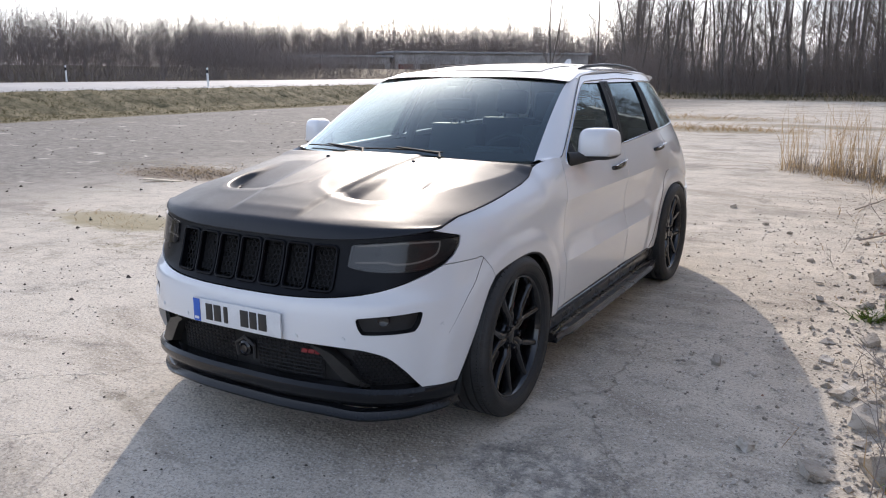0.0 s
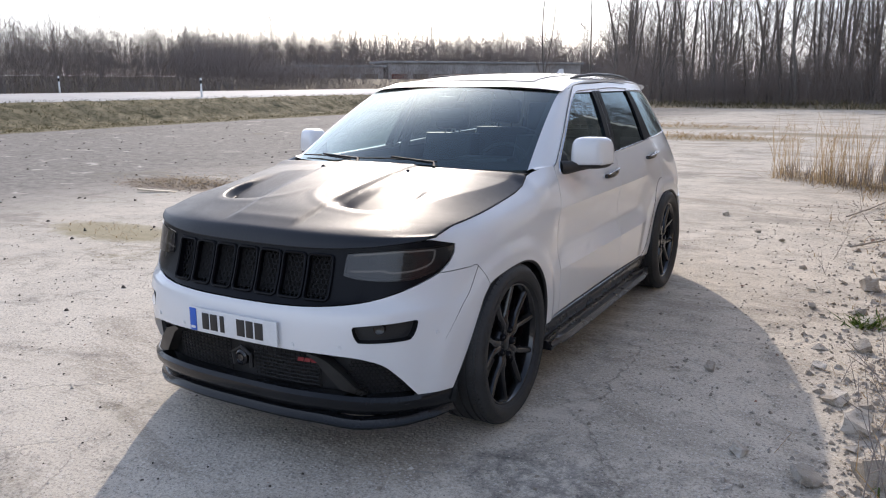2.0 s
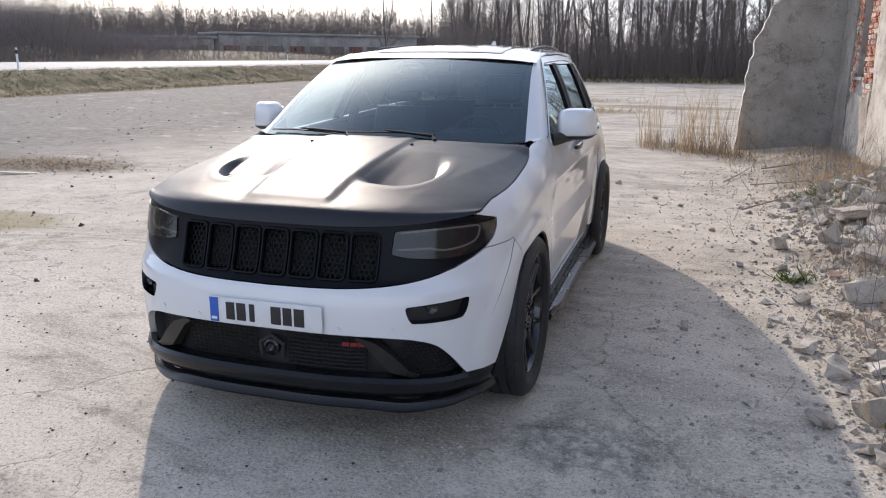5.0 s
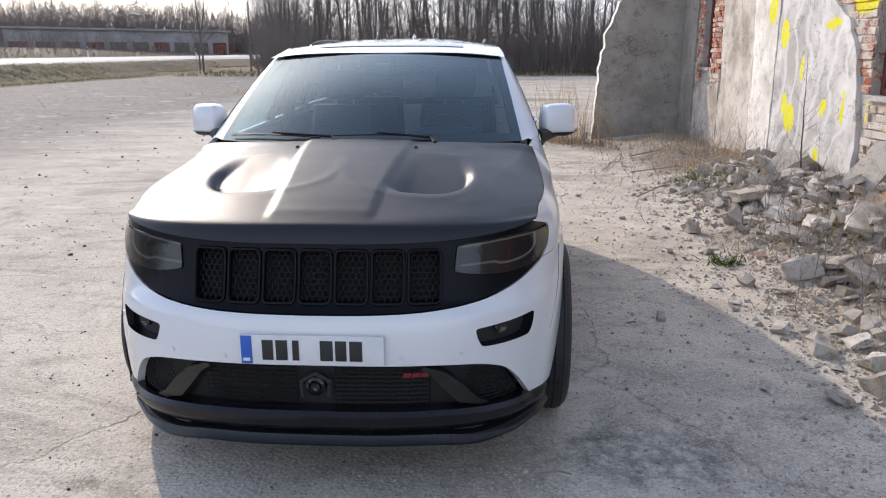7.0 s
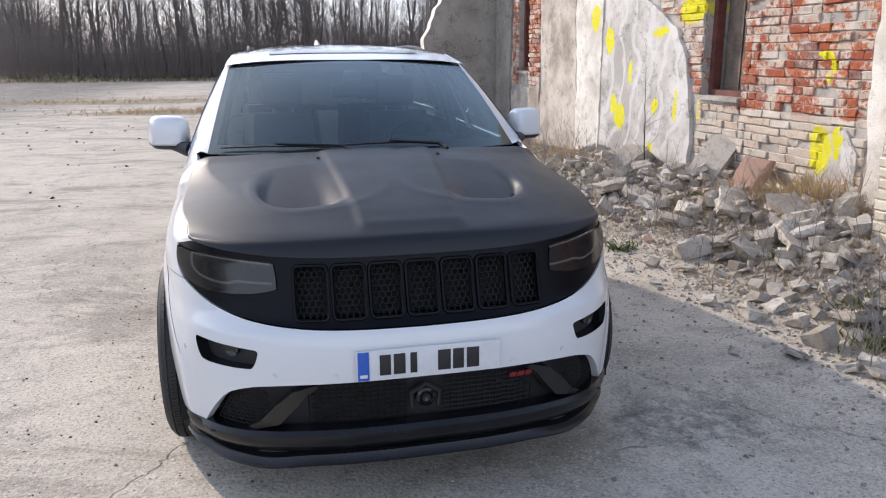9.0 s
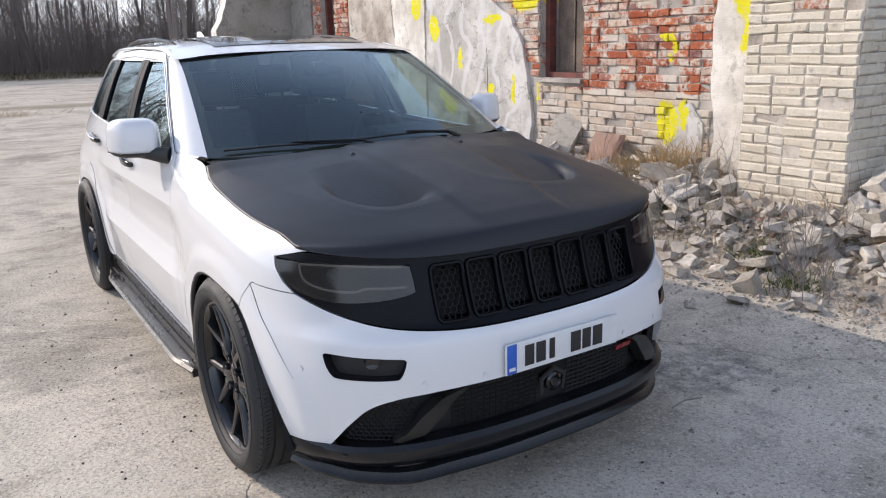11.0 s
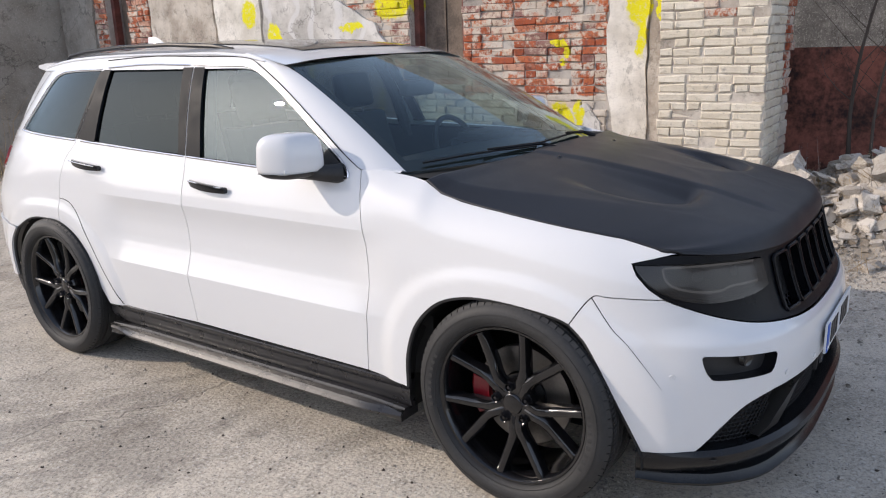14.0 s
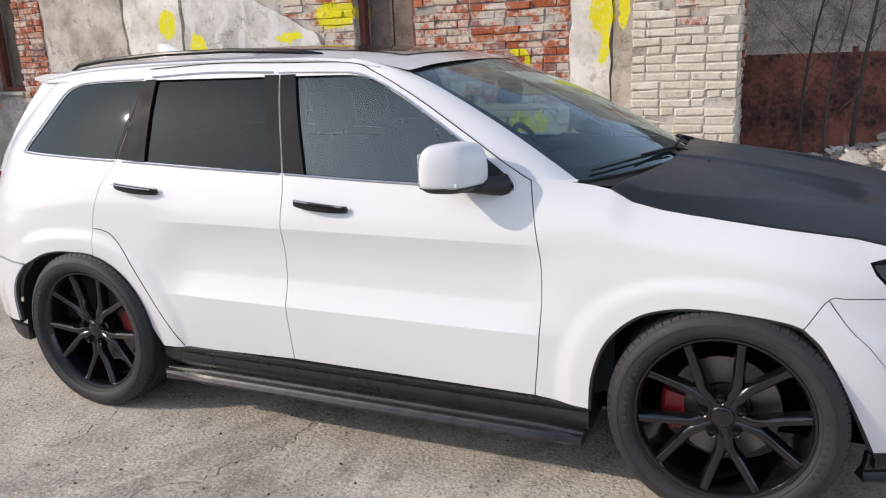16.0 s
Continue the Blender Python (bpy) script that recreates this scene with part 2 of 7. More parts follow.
def paint_white():
    n = Nodes("white_paint")
    v = n.obj
    dust = n.ramp(n.noise(v, 7, 6, 0.65), 0.45, 0.75)
    low = n.ramp(n.node("SeparateXYZ", 2, i0=v), 0.55, 0.25)
    col = n.mix(n.math("MULTIPLY", dust, n.math("ADD", n.math("MULTIPLY", low, 0.08), 0.0)), (0.68, 0.685, 0.695), (0.48, 0.45, 0.41))
    return n.end(col, 0.36, 0.0, None, 1.0, 0.03, 0.2)


def carbon():
    n = Nodes("carbon_weave")
    v = n.obj
    x, y = n.node("SeparateXYZ", 0, i0=v), n.node("SeparateXYZ", 1, i0=v)
    a = n.math("ADD", n.math("FLOOR", n.math("MULTIPLY", x, 250.0)), n.math("FLOOR", n.math("MULTIPLY", y, 250.0)))
    w = n.math("MODULO", n.math("ABSOLUTE", a), 2.0)
    haze = n.noise(v, 5, 5, 0.6)
    col = n.mix(w, (0.011, 0.0125, 0.016), (0.021, 0.023, 0.028))
    return n.end(col, n.math("ADD", n.ramp(haze, 0.3, 0.7, 0.34, 0.41), n.math("MULTIPLY", w, 0.05)), 0.0,
                 n.bump(w, 0.15, 0.0008), 0.0, 0.1, 0.32)


WHITE = paint_white()
CARBON = carbon()
SATIN = plain("satin_black", (0.004, 0.0045, 0.0065), 0.32, 0, 0.25, 9, 0.05, 400, spec=0.13)
VALANCE = plain("bumper_black", (0.008, 0.009, 0.011), 0.22, 0, 0.25, 9, 0.05, 400, spec=0.38)
PILLAR = plain("pillar_vinyl", (0.009, 0.0105, 0.013), 0.5, 0, 0.2, 12, spec=0.08)
GLOSS = plain("gloss_black", (0.008, 0.008, 0.010), 0.10, 0, 0.3, 9, coat=0.2, spec=0.4)
BOARD = plain("gloss_carbon_trim", (0.020, 0.020, 0.022), 0.30, 0, 0.15, 12, 0.02, 300, coat=0.15, spec=0.45)
TRIM = plain("black_plastic", (0.018, 0.018, 0.019), 0.55, 0, 0.25, 12, 0.15, 500)
MESHK = plain("mesh_black", (0.008, 0.008, 0.009), 0.6, 0, 0.25, 20, spec=0.25)
DARK = plain("under_black", (0.006, 0.006, 0.006), 0.85, 0, 0.3, 8)
RUBBER = plain("tyre_rubber", (0.021, 0.021, 0.0215), 0.66, 0, 0.3, 10, 0.2, 300)
RIM = plain("rim_black", (0.006, 0.006, 0.007), 0.16, 0.0, 0.3, 12, spec=0.5, coat=0.3)
STEEL = plain("brake_steel", (0.20, 0.19, 0.18), 0.42, 1.0, 0.15, 10, 0.1, 200)
CHROME = plain("bright_trim", (0.62, 0.63, 0.65), 0.22, 1.0, 0.08, 20)
RED = plain("caliper_red", (0.19, 0.006, 0.012), 0.35, 0, 0.15, 20, coat=0.3)
STRUT = plain("bronze_grey_trim", (0.022, 0.021, 0.020), 0.32, 0.1, 0.2, 15, 0.05, 300)
PLATE_W = plain("plate_white", (0.66, 0.67, 0.68), 0.4, 0, 0.05, 20)
PLATE_B = plain("plate_blue", (0.02, 0.10, 0.45), 0.4, 0, 0.08, 20)
PLATE_K = plain("plate_black", (0.015, 0.015, 0.016), 0.45, 0, 0.2, 20)
LEATHER = plain("seat_leather", (0.022, 0.022, 0.024), 0.5, 0, 0.25, 12, 0.2, 250)
DASH = plain("dash_plastic", (0.03, 0.031, 0.033), 0.6, 0, 0.2, 10, 0.2, 300)
LINER = plain("headliner", (0.20, 0.19, 0.18), 0.9, 0, 0.1, 20)
LAMP_RED = plain("lamp_red", (0.35, 0.01, 0.012), 0.12, 0, 0.15, 12, coat=0.8)
LED = plain("led_tube", (0.11, 0.112, 0.12), 0.25, 0, 0.05, 30)
# weak emission imitates the sun's reflection in the unlit strip
LED.node_tree.nodes["Principled BSDF"].inputs["Emission Color"].default_value = (0.9, 0.95, 1.0, 1)
LED.node_tree.nodes["Principled BSDF"].inputs["Emission Strength"].default_value = 0.5
SENSOR = plain("sensor_white", (0.62, 0.63, 0.64), 0.35, 0, 0.08, 20)
SCREEN = glass("windscreen_glass", (0.56, 0.70, 0.70), 0.0, 0.09)
TINT = glass("front_door_glass", (0.40, 0.49, 0.48), 0.0, 0.10, 4.0)
PRIVACY = glass("privacy_glass", (0.055, 0.06, 0.062), 0.03, 0.03, 5.0)
SMOKE = film("smoked_lens", (0.32, 0.31, 0.31), (0.020, 0.019, 0.019))
BOWL = plain("lamp_bowl_grey", (0.035, 0.035, 0.037), 0.45, 0.3, 0.25, 14)

# ---- materials of the place ----
SPOTS = [(10.15, 2.10, 0.15, 0.17), (9.72, 1.80, 0.12, 0.17), (8.42, 1.88, 0.17, 0.055), (9.10, 1.42, 0.055, 0.16), (9.36, 0.84, 0.16, 0.16), (9.55, 0.98, 0.09, 0.12),
         (8.46, 1.03, 0.09, 0.10), (8.02, 1.05, 0.04, 0.17), (8.55, 0.46, 0.055, 0.12), (7.83, 2.10, 0.26, 0.15), (4.86, 2.08, 0.12, 0.36), (4.84, 1.66, 0.05, 0.20), (4.66, 1.95, 0.05, 0.16),
         (5.68, 0.82, 0.15, 0.22), (5.47, 0.90, 0.055, 0.15), (5.70, 1.62, 0.09, 0.035), (5.62, 1.55, 0.035, 0.07), (7.62, 1.02, 0.04, 0.16), (5.66, 1.42, 0.03, 0.05)]


def sprayed(n, color):
    """Yellow spray paint on the wall, at its places along the wall."""
    v = n.pos
    warp = n.node("VectorMath", 0, {"operation": "SCALE"}, i0=n.node("VectorMath", 0, {"operation": "SUBTRACT"}, i0=n.noise(v, 4.5, 6, 0.65, out=1), i1=(0.5, 0.5, 0.5)), Scale=0.24)
    v2 = n.node("VectorMath", 0, {"operation": "ADD"}, i0=v, i1=warp)
    best = None
    for y, z, ry, rz in SPOTS:
        q = n.node("VectorMath", 0, {"operation": "MULTIPLY"}, i0=n.node("VectorMath", 0, {"operation": "SUBTRACT"}, i0=v2, i1=(0, y, z)), i1=(0, 1 / ry, 1 / rz))
        d = n.node("VectorMath", 1, {"operation": "LENGTH"}, i0=q)
        best = d if best is None else n.math("MINIMUM", best, d)
    m = n.math("MULTIPLY", n.ramp(best, 1.10, 0.86), n.ramp(n.noise(v, 26, 6, 0.75), 0.34, 0.50, 0.30, 1.0))
    m = n.math("MULTIPLY", m, n.ramp(n.node("SeparateXYZ", 0, i0=v), 2.7, 2.5))
    return n.mix(m, color, (0.72, 0.66, 0.02))


def brick_mat(name, limewash):
    n = Nodes(name)
    v = n.pos
    r = n.rnd
    red = n.mix(r, (0.36, 0.085, 0.038), (0.58, 0.19, 0.085))
    r7 = n.math("FRACT", n.math("MULTIPLY", r, 7.31))
    red = n.mix(n.ramp(r7, 0.80, 0.86), red, (0.30, 0.17, 0.15))
    red = n.mix(n.ramp(r7, 0.12, 0.06), red, (0.58, 0.33, 0.24))
    red = n.mix(n.ramp(n.noise(v, 30, 5), 0.45, 0.7), red, (0.22, 0.08, 0.06))
    z = n.node("SeparateXYZ", 2, i0=v)
    flake = n.noise(v, 3.2, 6, 0.7)
    fine = n.noise(v, 22, 5, 0.7)
    f = n.math("ADD", n.math("ADD", n.math("MULTIPLY", flake, 0.62), n.math("MULTIPLY", fine, 0.34)), n.math("MULTIPLY", r, 0.07))
    if limewash:
        m = n.ramp(f, 0.26, 0.32)
        wash = n.mix(n.noise(v, 9, 5, 0.7), (0.58, 0.51, 0.40), (0.84, 0.785, 0.68))
        wash = n.mix(n.math("MULTIPLY", n.math("FRACT", n.math("MULTIPLY", r, 5.7)), 0.55), wash, (0.60, 0.52, 0.40))
    else:
        low = n.ramp(z, 1.12, 1.02, 0.0, 0.35)
        m = n.ramp(n.math("ADD", f, low), 0.485, 0.56)
        wash = n.mix(n.noise(v, 9, 5, 0.7), (0.42, 0.355, 0.30), (0.76, 0.69, 0.60))
        wash = n.mix(n.math("MULTIPLY", n.ramp(r7, 0.45, 0.75), 0.5), wash, (0.56, 0.42, 0.31))
    col = n.mix(m, red, wash)
    col = n.mix(n.ramp(n.noise(v, 5, 6, 0.7), 0.60, 0.72, 0, 0.55), col, (0.16, 0.145, 0.13))
    h = n.math("ADD", n.noise(v, 60, 5, 0.7), n.math("MULTIPLY", n.noise(v, 14, 4), 1.5))
    col = n.mix(n.ramp(n.noise(v, 40, 6, 0.8), 0.54, 0.70, 0, 0.55), col, (0.15, 0.125, 0.105))
    return n.end(sprayed(n, col), 0.9, 0, n.bump(h, 0.85, 0.010), spec=0.25)


def plaster_mat(name, a, b, swirl=0.0, cracked=0.5):
    n = Nodes(name)
    v = n.pos
    col = n.mix(n.ramp(n.noise(v, 1.6, 6, 0.65), 0.35, 0.65), a, b)
    col = n.mix(n.ramp(n.noise(v, 6, 8, 0.8), 0.50, 0.66, 0, 0.7), col, tuple(c * 0.55 for c in a))
    col = n.mix(n.ramp(n.noise(v, 45, 4), 0.5, 0.75, 0, 0.35), col, (0.55, 0.53, 0.50))
    if swirl:
        w = n.node("TexWave", 1, {"wave_type": "RINGS"}, Vector=v, Scale=0.9, Distortion=11.0, Detail=3.0)
        col = n.mix(n.math("MULTIPLY", n.ramp(w, 0.80, 0.95), swirl), col, (0.66, 0.65, 0.64))
    crack = n.node("TexVoronoi", 0, {"feature": "DISTANCE_TO_EDGE"}, Vector=n.node("VectorMath", 0, {"operation": "ADD"}, i0=v, i1=n.node("VectorMath", 0, {"operation": "SCALE"}, i0=n.noise(v, 3, 4, out=1), Scale=0.8)), Scale=0.8)
    col = n.mix(n.ramp(crack, 0.010, 0.002, 0, cracked), col, (0.07, 0.065, 0.06))
    h = n.math("ADD", n.math("MULTIPLY", n.noise(v, 5, 6, 0.7), 2.0), n.noise(v, 70, 4))
    return n.end(sprayed(n, col), 0.92, 0, n.bump(h, 0.55, 0.008), spec=0.2)


def ground_mat():
    n = Nodes("cracked_asphalt")
    v = n.pos
    x = n.node("SeparateXYZ", 0, i0=v)
    big, mid = n.noise(v, 0.22, 6, 0.6), n.noise(v, 1.3, 7, 0.7)
    grain = n.noise(v, 55, 4, 0.7)
    speck = n.noise(v, 150, 3, 0.6)
    col = n.mix(n.ramp(mid, 0.32, 0.68), (0.36, 0.323, 0.27), (0.56, 0.502, 0.418))
    col = n.mix(n.ramp(big, 0.42, 0.62, 0, 0.65), col, (0.56, 0.505, 0.425))
    dirt = n.math("MULTIPLY", n.ramp(n.noise(n.node("VectorMath", 0, {"operation": "MULTIPLY"}, i0=v, i1=(0.55, 1.5, 1.0)), 0.8, 8, 0.74, 0.9), 0.50, 0.64), 0.55)
    col = n.mix(dirt, col, (0.235, 0.197, 0.152))
    fines = n.noise(v, 4.5, 8, 0.78)
    col = n.mix(n.ramp(fines, 0.50, 0.68, 0, 0.62), col, (0.185, 0.165, 0.14))
    stone = n.node("TexVoronoi", 0, {"feature": "F1"}, Vector=v, Scale=58.0)
    peb = n.node("TexVoronoi", 1, {"feature": "F1"}, Vector=v, Scale=58.0)
    pv = n.node("SeparateXYZ", 0, i0=peb)
    col = n.mix(n.math("MULTIPLY", n.ramp(pv, 0.72, 0.80), n.ramp(stone, 0.45, 0.30, 0, 0.7)), col, (0.58, 0.55, 0.50))
    col = n.mix(n.math("MULTIPLY", n.ramp(pv, 0.10, 0.05), n.ramp(stone, 0.40, 0.28, 0, 0.7)), col, (0.13, 0.125, 0.12))
    col = n.mix(n.ramp(grain, 0.46, 0.30, 0, 0.40), col, (0.62, 0.57, 0.50))
    col = n.mix(n.ramp(grain, 0.47, 0.66, 0, 0.48), col, (0.16, 0.135, 0.125))
    col = n.mix(n.ramp(speck, 0.56, 0.70, 0, 0.55), col, (0.62, 0.59, 0.54))
    col = n.mix(n.ramp(speck, 0.44, 0.30, 0, 0.6), col, (0.10, 0.095, 0.088))
    warp = n.node("VectorMath", 0, {"operation": "ADD"}, i0=v, i1=n.node("VectorMath", 0, {"operation": "SCALE"}, i0=n.noise(v, 1.1, 5, 0.65, out=1), Scale=0.7))
    c1 = n.node("TexVoronoi", 0, {"feature": "DISTANCE_TO_EDGE"}, Vector=warp, Scale=0.32)
    c2 = n.node("TexVoronoi", 0, {"feature": "DISTANCE_TO_EDGE"}, Vector=warp, Scale=0.95)
    gate = n.ramp(n.noise(v, 0.45, 3), 0.50, 0.60)
    crack = n.math("MAXIMUM", n.ramp(c1, 0.004, 0.001), n.math("MULTIPLY", n.ramp(c2, 0.008, 0.002), gate))
    col = n.mix(n.math("MULTIPLY", crack, 0.24), col, (0.055, 0.05, 0.045))
    # older, darker asphalt towards the road
    wornx = n.math("ADD", x, n.math("MULTIPLY", n.noise(v, 0.3, 6, 0.7), 5.0))
    col = n.mix(n.ramp(wornx, -5.0, -10.5, 0, 0.88), col, n.mix(n.ramp(fines, 0.35, 0.65), (0.10, 0.093, 0.085), (0.225, 0.21, 0.19)))
    # weathered dark patches and pale worn ones
    flat = n.node("VectorMath", 0, {"operation": "MULTIPLY"}, i0=v, i1=(0.8, 1.25, 1.0))
    blot = n.noise(flat, 0.55, 9, 0.72, 0.6)
    col = n.mix(n.ramp(blot, 0.53, 0.61, 0, 0.42), col, n.mix(n.ramp(grain, 0.35, 0.65), (0.21, 0.19, 0.165), (0.09, 0.083, 0.075)))
    pale = n.noise(flat, 0.9, 8, 0.7, 1.2)
    col = n.mix(n.ramp(pale, 0.58, 0.66, 0, 0.5), col, (0.60, 0.545, 0.47))
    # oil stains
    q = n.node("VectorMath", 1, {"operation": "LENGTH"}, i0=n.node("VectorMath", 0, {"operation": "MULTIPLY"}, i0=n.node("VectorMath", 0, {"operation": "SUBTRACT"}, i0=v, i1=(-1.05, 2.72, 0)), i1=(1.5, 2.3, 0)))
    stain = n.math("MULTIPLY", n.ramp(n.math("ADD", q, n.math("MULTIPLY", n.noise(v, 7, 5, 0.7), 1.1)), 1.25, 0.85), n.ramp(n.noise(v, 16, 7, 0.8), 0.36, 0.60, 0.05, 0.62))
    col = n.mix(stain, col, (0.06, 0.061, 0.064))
    for cx, cy, sx, sy, c, amt in ((-10.2, 8.8, 0.55, 1.1, (0.15, 0.115, 0.08), 0.85), (-7.6, 5.45, 0.8, 1.9, (0.24, 0.205, 0.11), 0.7), (-5.6, 24.0, 0.25, 0.7, (0.20, 0.165, 0.11), 0.7), (-8.5, 30.0, 0.16, 0.5, (0.20, 0.165, 0.11), 0.6), (-2.2, 27.0, 0.3, 0.8, (0.2, 0.17, 0.115), 0.6)):
        q = n.node("VectorMath", 1, {"operation": "LENGTH"}, i0=n.node("VectorMath", 0, {"operation": "MULTIPLY"}, i0=n.node("VectorMath", 0, {"operation": "SUBTRACT"}, i0=v, i1=(cx, cy, 0)), i1=(sx, sy, 0)))
        col = n.mix(n.math("MULTIPLY", n.ramp(n.math("ADD", q, n.math("MULTIPLY", n.noise(v, 3.5, 6, 0.75), 0.9)), 1.45, 1.0), amt), col, c)
    # moss and dry turf beside the lot and in far patches
    moss = n.math("MULTIPLY", n.ramp(n.noise(v, 0.35, 6, 0.7), 0.60, 0.70), n.ramp(n.noise(v, 9, 5, 0.7), 0.40, 0.60, 0.15, 0.8))
    col = n.mix(moss, col, (0.17, 0.145, 0.085))
    edge = n.math("ADD", x, n.math("MULTIPLY", n.noise(v, 0.5, 5, 0.7), 3.0))
    turf = n.mix(n.ramp(n.noise(v, 2.0, 7, 0.75), 0.35, 0.65), (0.075, 0.068, 0.036), (0.20, 0.165, 0.10))
    col = n.mix(n.ramp(edge, -25.0, -26.2), col, turf)
    col = n.mix(n.ramp(x, -42.0, -44.5), col, n.mix(n.noise(v, 1.5, 6, 0.7), (0.07, 0.058, 0.042), (0.14, 0.115, 0.08)))
    y = n.node("SeparateXYZ", 1, i0=v)
    far = n.math("ADD", y, n.math("MULTIPLY", n.noise(v, 0.3, 5, 0.7), 9.0))
    col = n.mix(n.ramp(far, 55.0, 59.0), col, n.mix(n.noise(v, 3, 6, 0.7), (0.12, 0.10, 0.07), (0.27, 0.22, 0.15)))
    col = n.node("VectorMath", 0, {"operation": "SCALE"}, i0=col, Scale=1.13)
    # crumbled lime under the wall
    berm = n.math("ADD", n.math("ADD", x, n.math("MULTIPLY", y, 0.055)), n.math("MULTIPLY", n.noise(v, 2.5, 6, 0.75), 1.1))
    col = n.mix(n.math("MULTIPLY", n.ramp(berm, 1.15, 1.7), n.ramp(far, 19.0, 16.0)), col, n.mix(n.noise(v, 28, 6, 0.75), (0.085, 0.07, 0.052), (0.34, 0.30, 0.25)))
    h = n.math("ADD", n.math("ADD", n.math("MULTIPLY", mid, 3.0), grain), n.math("MULTIPLY", n.math("SUBTRACT", 1.0, stone), 0.8))
    h = n.math("SUBTRACT", h, n.math("MULTIPLY", crack, 2.0))
    return n.end(col, n.ramp(mid, 0.3, 0.7, 0.75, 0.95), 0, n.bump(h, 0.55, 0.006), spec=0.08)


def stone_mat(name, a, b, isl=False):
    n = Nodes(name)
    v = n.pos
    r = n.island if isl else n.rnd
    col = n.mix(r, a, b)
    col = n.mix(n.ramp(r, 0.988, 0.990), col, (0.36, 0.22, 0.17))
    col = n.mix(n.ramp(n.noise(v, 18, 7, 0.75), 0.50, 0.66, 0, 0.65), col, (0.22, 0.185, 0.14))
    col = n.mix(n.ramp(n.noise(v, 5.0, 6, 0.7), 0.48, 0.62, 0, 0.55), col, (0.27, 0.225, 0.175))
    col = n.mix(n.ramp(n.noise(v, 90, 3), 0.55, 0.75, 0, 0.4), col, (0.62, 0.60, 0.56))
    h = n.math("ADD", n.noise(v, 25, 6, 0.75), n.math("MULTIPLY", n.noise(v, 110, 3), 0.5))
    return n.end(col, 0.93, 0, n.bump(h, 0.85, 0.012), spec=0.2)


def bark_mat(name, a, b):
    n = Nodes(name)
    v = n.pos
    col = n.mix(n.noise(v, 3.0, 6, 0.7), a, b)
    col = n.mix(n.math("MULTIPLY", n.rnd, 0.5), col, tuple(c * 0.6 for c in a))
    return n.end(col, 0.9, 0, n.bump(n.noise(v, 30, 4), 0.5, 0.01), spec=0.2)


def blade_mat(name, a, b):
    n = Nodes(name)
    col = n.mix(n.island, a, b)
    col = n.mix(n.noise(n.pos, 6, 4), col, tuple(c * 0.7 for c in a))
    n.end(col, 0.8, 0, spec=0.25)
    thin = n.node("BsdfTranslucent", 0, Color=col)
    n.t.links.new(n.node("MixShader", 0, i0=0.45, i1=n.b.outputs[0], i2=thin), n.out.inputs[0])
    return n.m


BRICK = brick_mat("red_brick", False)
LIME = brick_mat("limewashed_brick", True)
MORTAR = plaster_mat("old_mortar", (0.31, 0.28, 0.25), (0.50, 0.46, 0.415))
PLASTER = plaster_mat("grey_plaster", (0.42, 0.40, 0.37), (0.68, 0.655, 0.62), 0.7, 0.4)
PALE = plaster_mat("pale_plaster", (0.58, 0.54, 0.475), (0.84, 0.80, 0.735), 0.0, 0.12)
ROUGH = plaster_mat("rough_render", (0.34, 0.29, 0.24), (0.62, 0.565, 0.495), 0.0, 0.3)
CONCRETE = plaster_mat("dark_render", (0.24, 0.218, 0.19), (0.35, 0.322, 0.285))
# rear wall of the ruin: a deeper grey than the other renders
DEEP_GREY = plaster_mat("deep_grey_render", (0.10, 0.095, 0.09), (0.20, 0.19, 0.178))
GROUND = ground_mat()
STONE = stone_mat("limestone", (0.38, 0.345, 0.30), (0.66, 0.615, 0.555))
CHIPS = stone_mat("stone_chips", (0.24, 0.213, 0.18), (0.56, 0.515, 0.46), True)
BARK = bark_mat("grey_bark", (0.26, 0.23, 0.205), (0.41, 0.38, 0.345))
TWIG = bark_mat("bare_twigs", (0.22, 0.188, 0.172), (0.35, 0.305, 0.28))
WOODBARK = bark_mat("dark_bark", (0.13, 0.113, 0.10), (0.28, 0.247, 0.22))
WOODTWIG = bark_mat("dark_twigs", (0.16, 0.132, 0.117), (0.28, 0.238, 0.212))
DARKBARK = bark_mat("dark_sapling_bark", (0.065, 0.052, 0.044), (0.13, 0.108, 0.092))
DRY = blade_mat("dry_grass", (0.40, 0.28, 0.15), (0.60, 0.46, 0.28))
GREEN = blade_mat("green_weed", (0.06, 0.11, 0.025), (0.15, 0.21, 0.05))
TURF = blade_mat("verge_grass", (0.085, 0.078, 0.036), (0.20, 0.165, 0.095))
FARTWIG = bark_mat("far_twigs", (0.19, 0.158, 0.142), (0.30, 0.258, 0.235))
ROAD = plain("road_surface", (0.36, 0.355, 0.35), 0.75, 0, 0.12, 0.5, 0.2, 40)
POST_W = plain("post_white", (0.72, 0.72, 0.71), 0.5, 0, 0.1, 8)
RUST = plain("rusty_sheet", (0.17, 0.058, 0.040), 0.75, 0.0, 0.85, 2.6, 0.3, 25)
OLDWOOD = plain("old_board", (0.15, 0.115, 0.09), 0.85, 0, 0.4, 5, 0.4, 60)
FRAMEWOOD = plain("frame_paint", (0.14, 0.045, 0.035), 0.7, 0, 0.4, 8, 0.3, 80)
SHED = plain("shed_wall", (0.30, 0.275, 0.26), 0.9, 0, 0.25, 0.4, 0.2, 10)
SHEDROOF = plain("shed_roof", (0.25, 0.245, 0.24), 0.8, 0, 0.2, 0.5)


# ---- ground ----
def wall_x(y):
    return 1.83 - 0.055 * (y - 5.5)


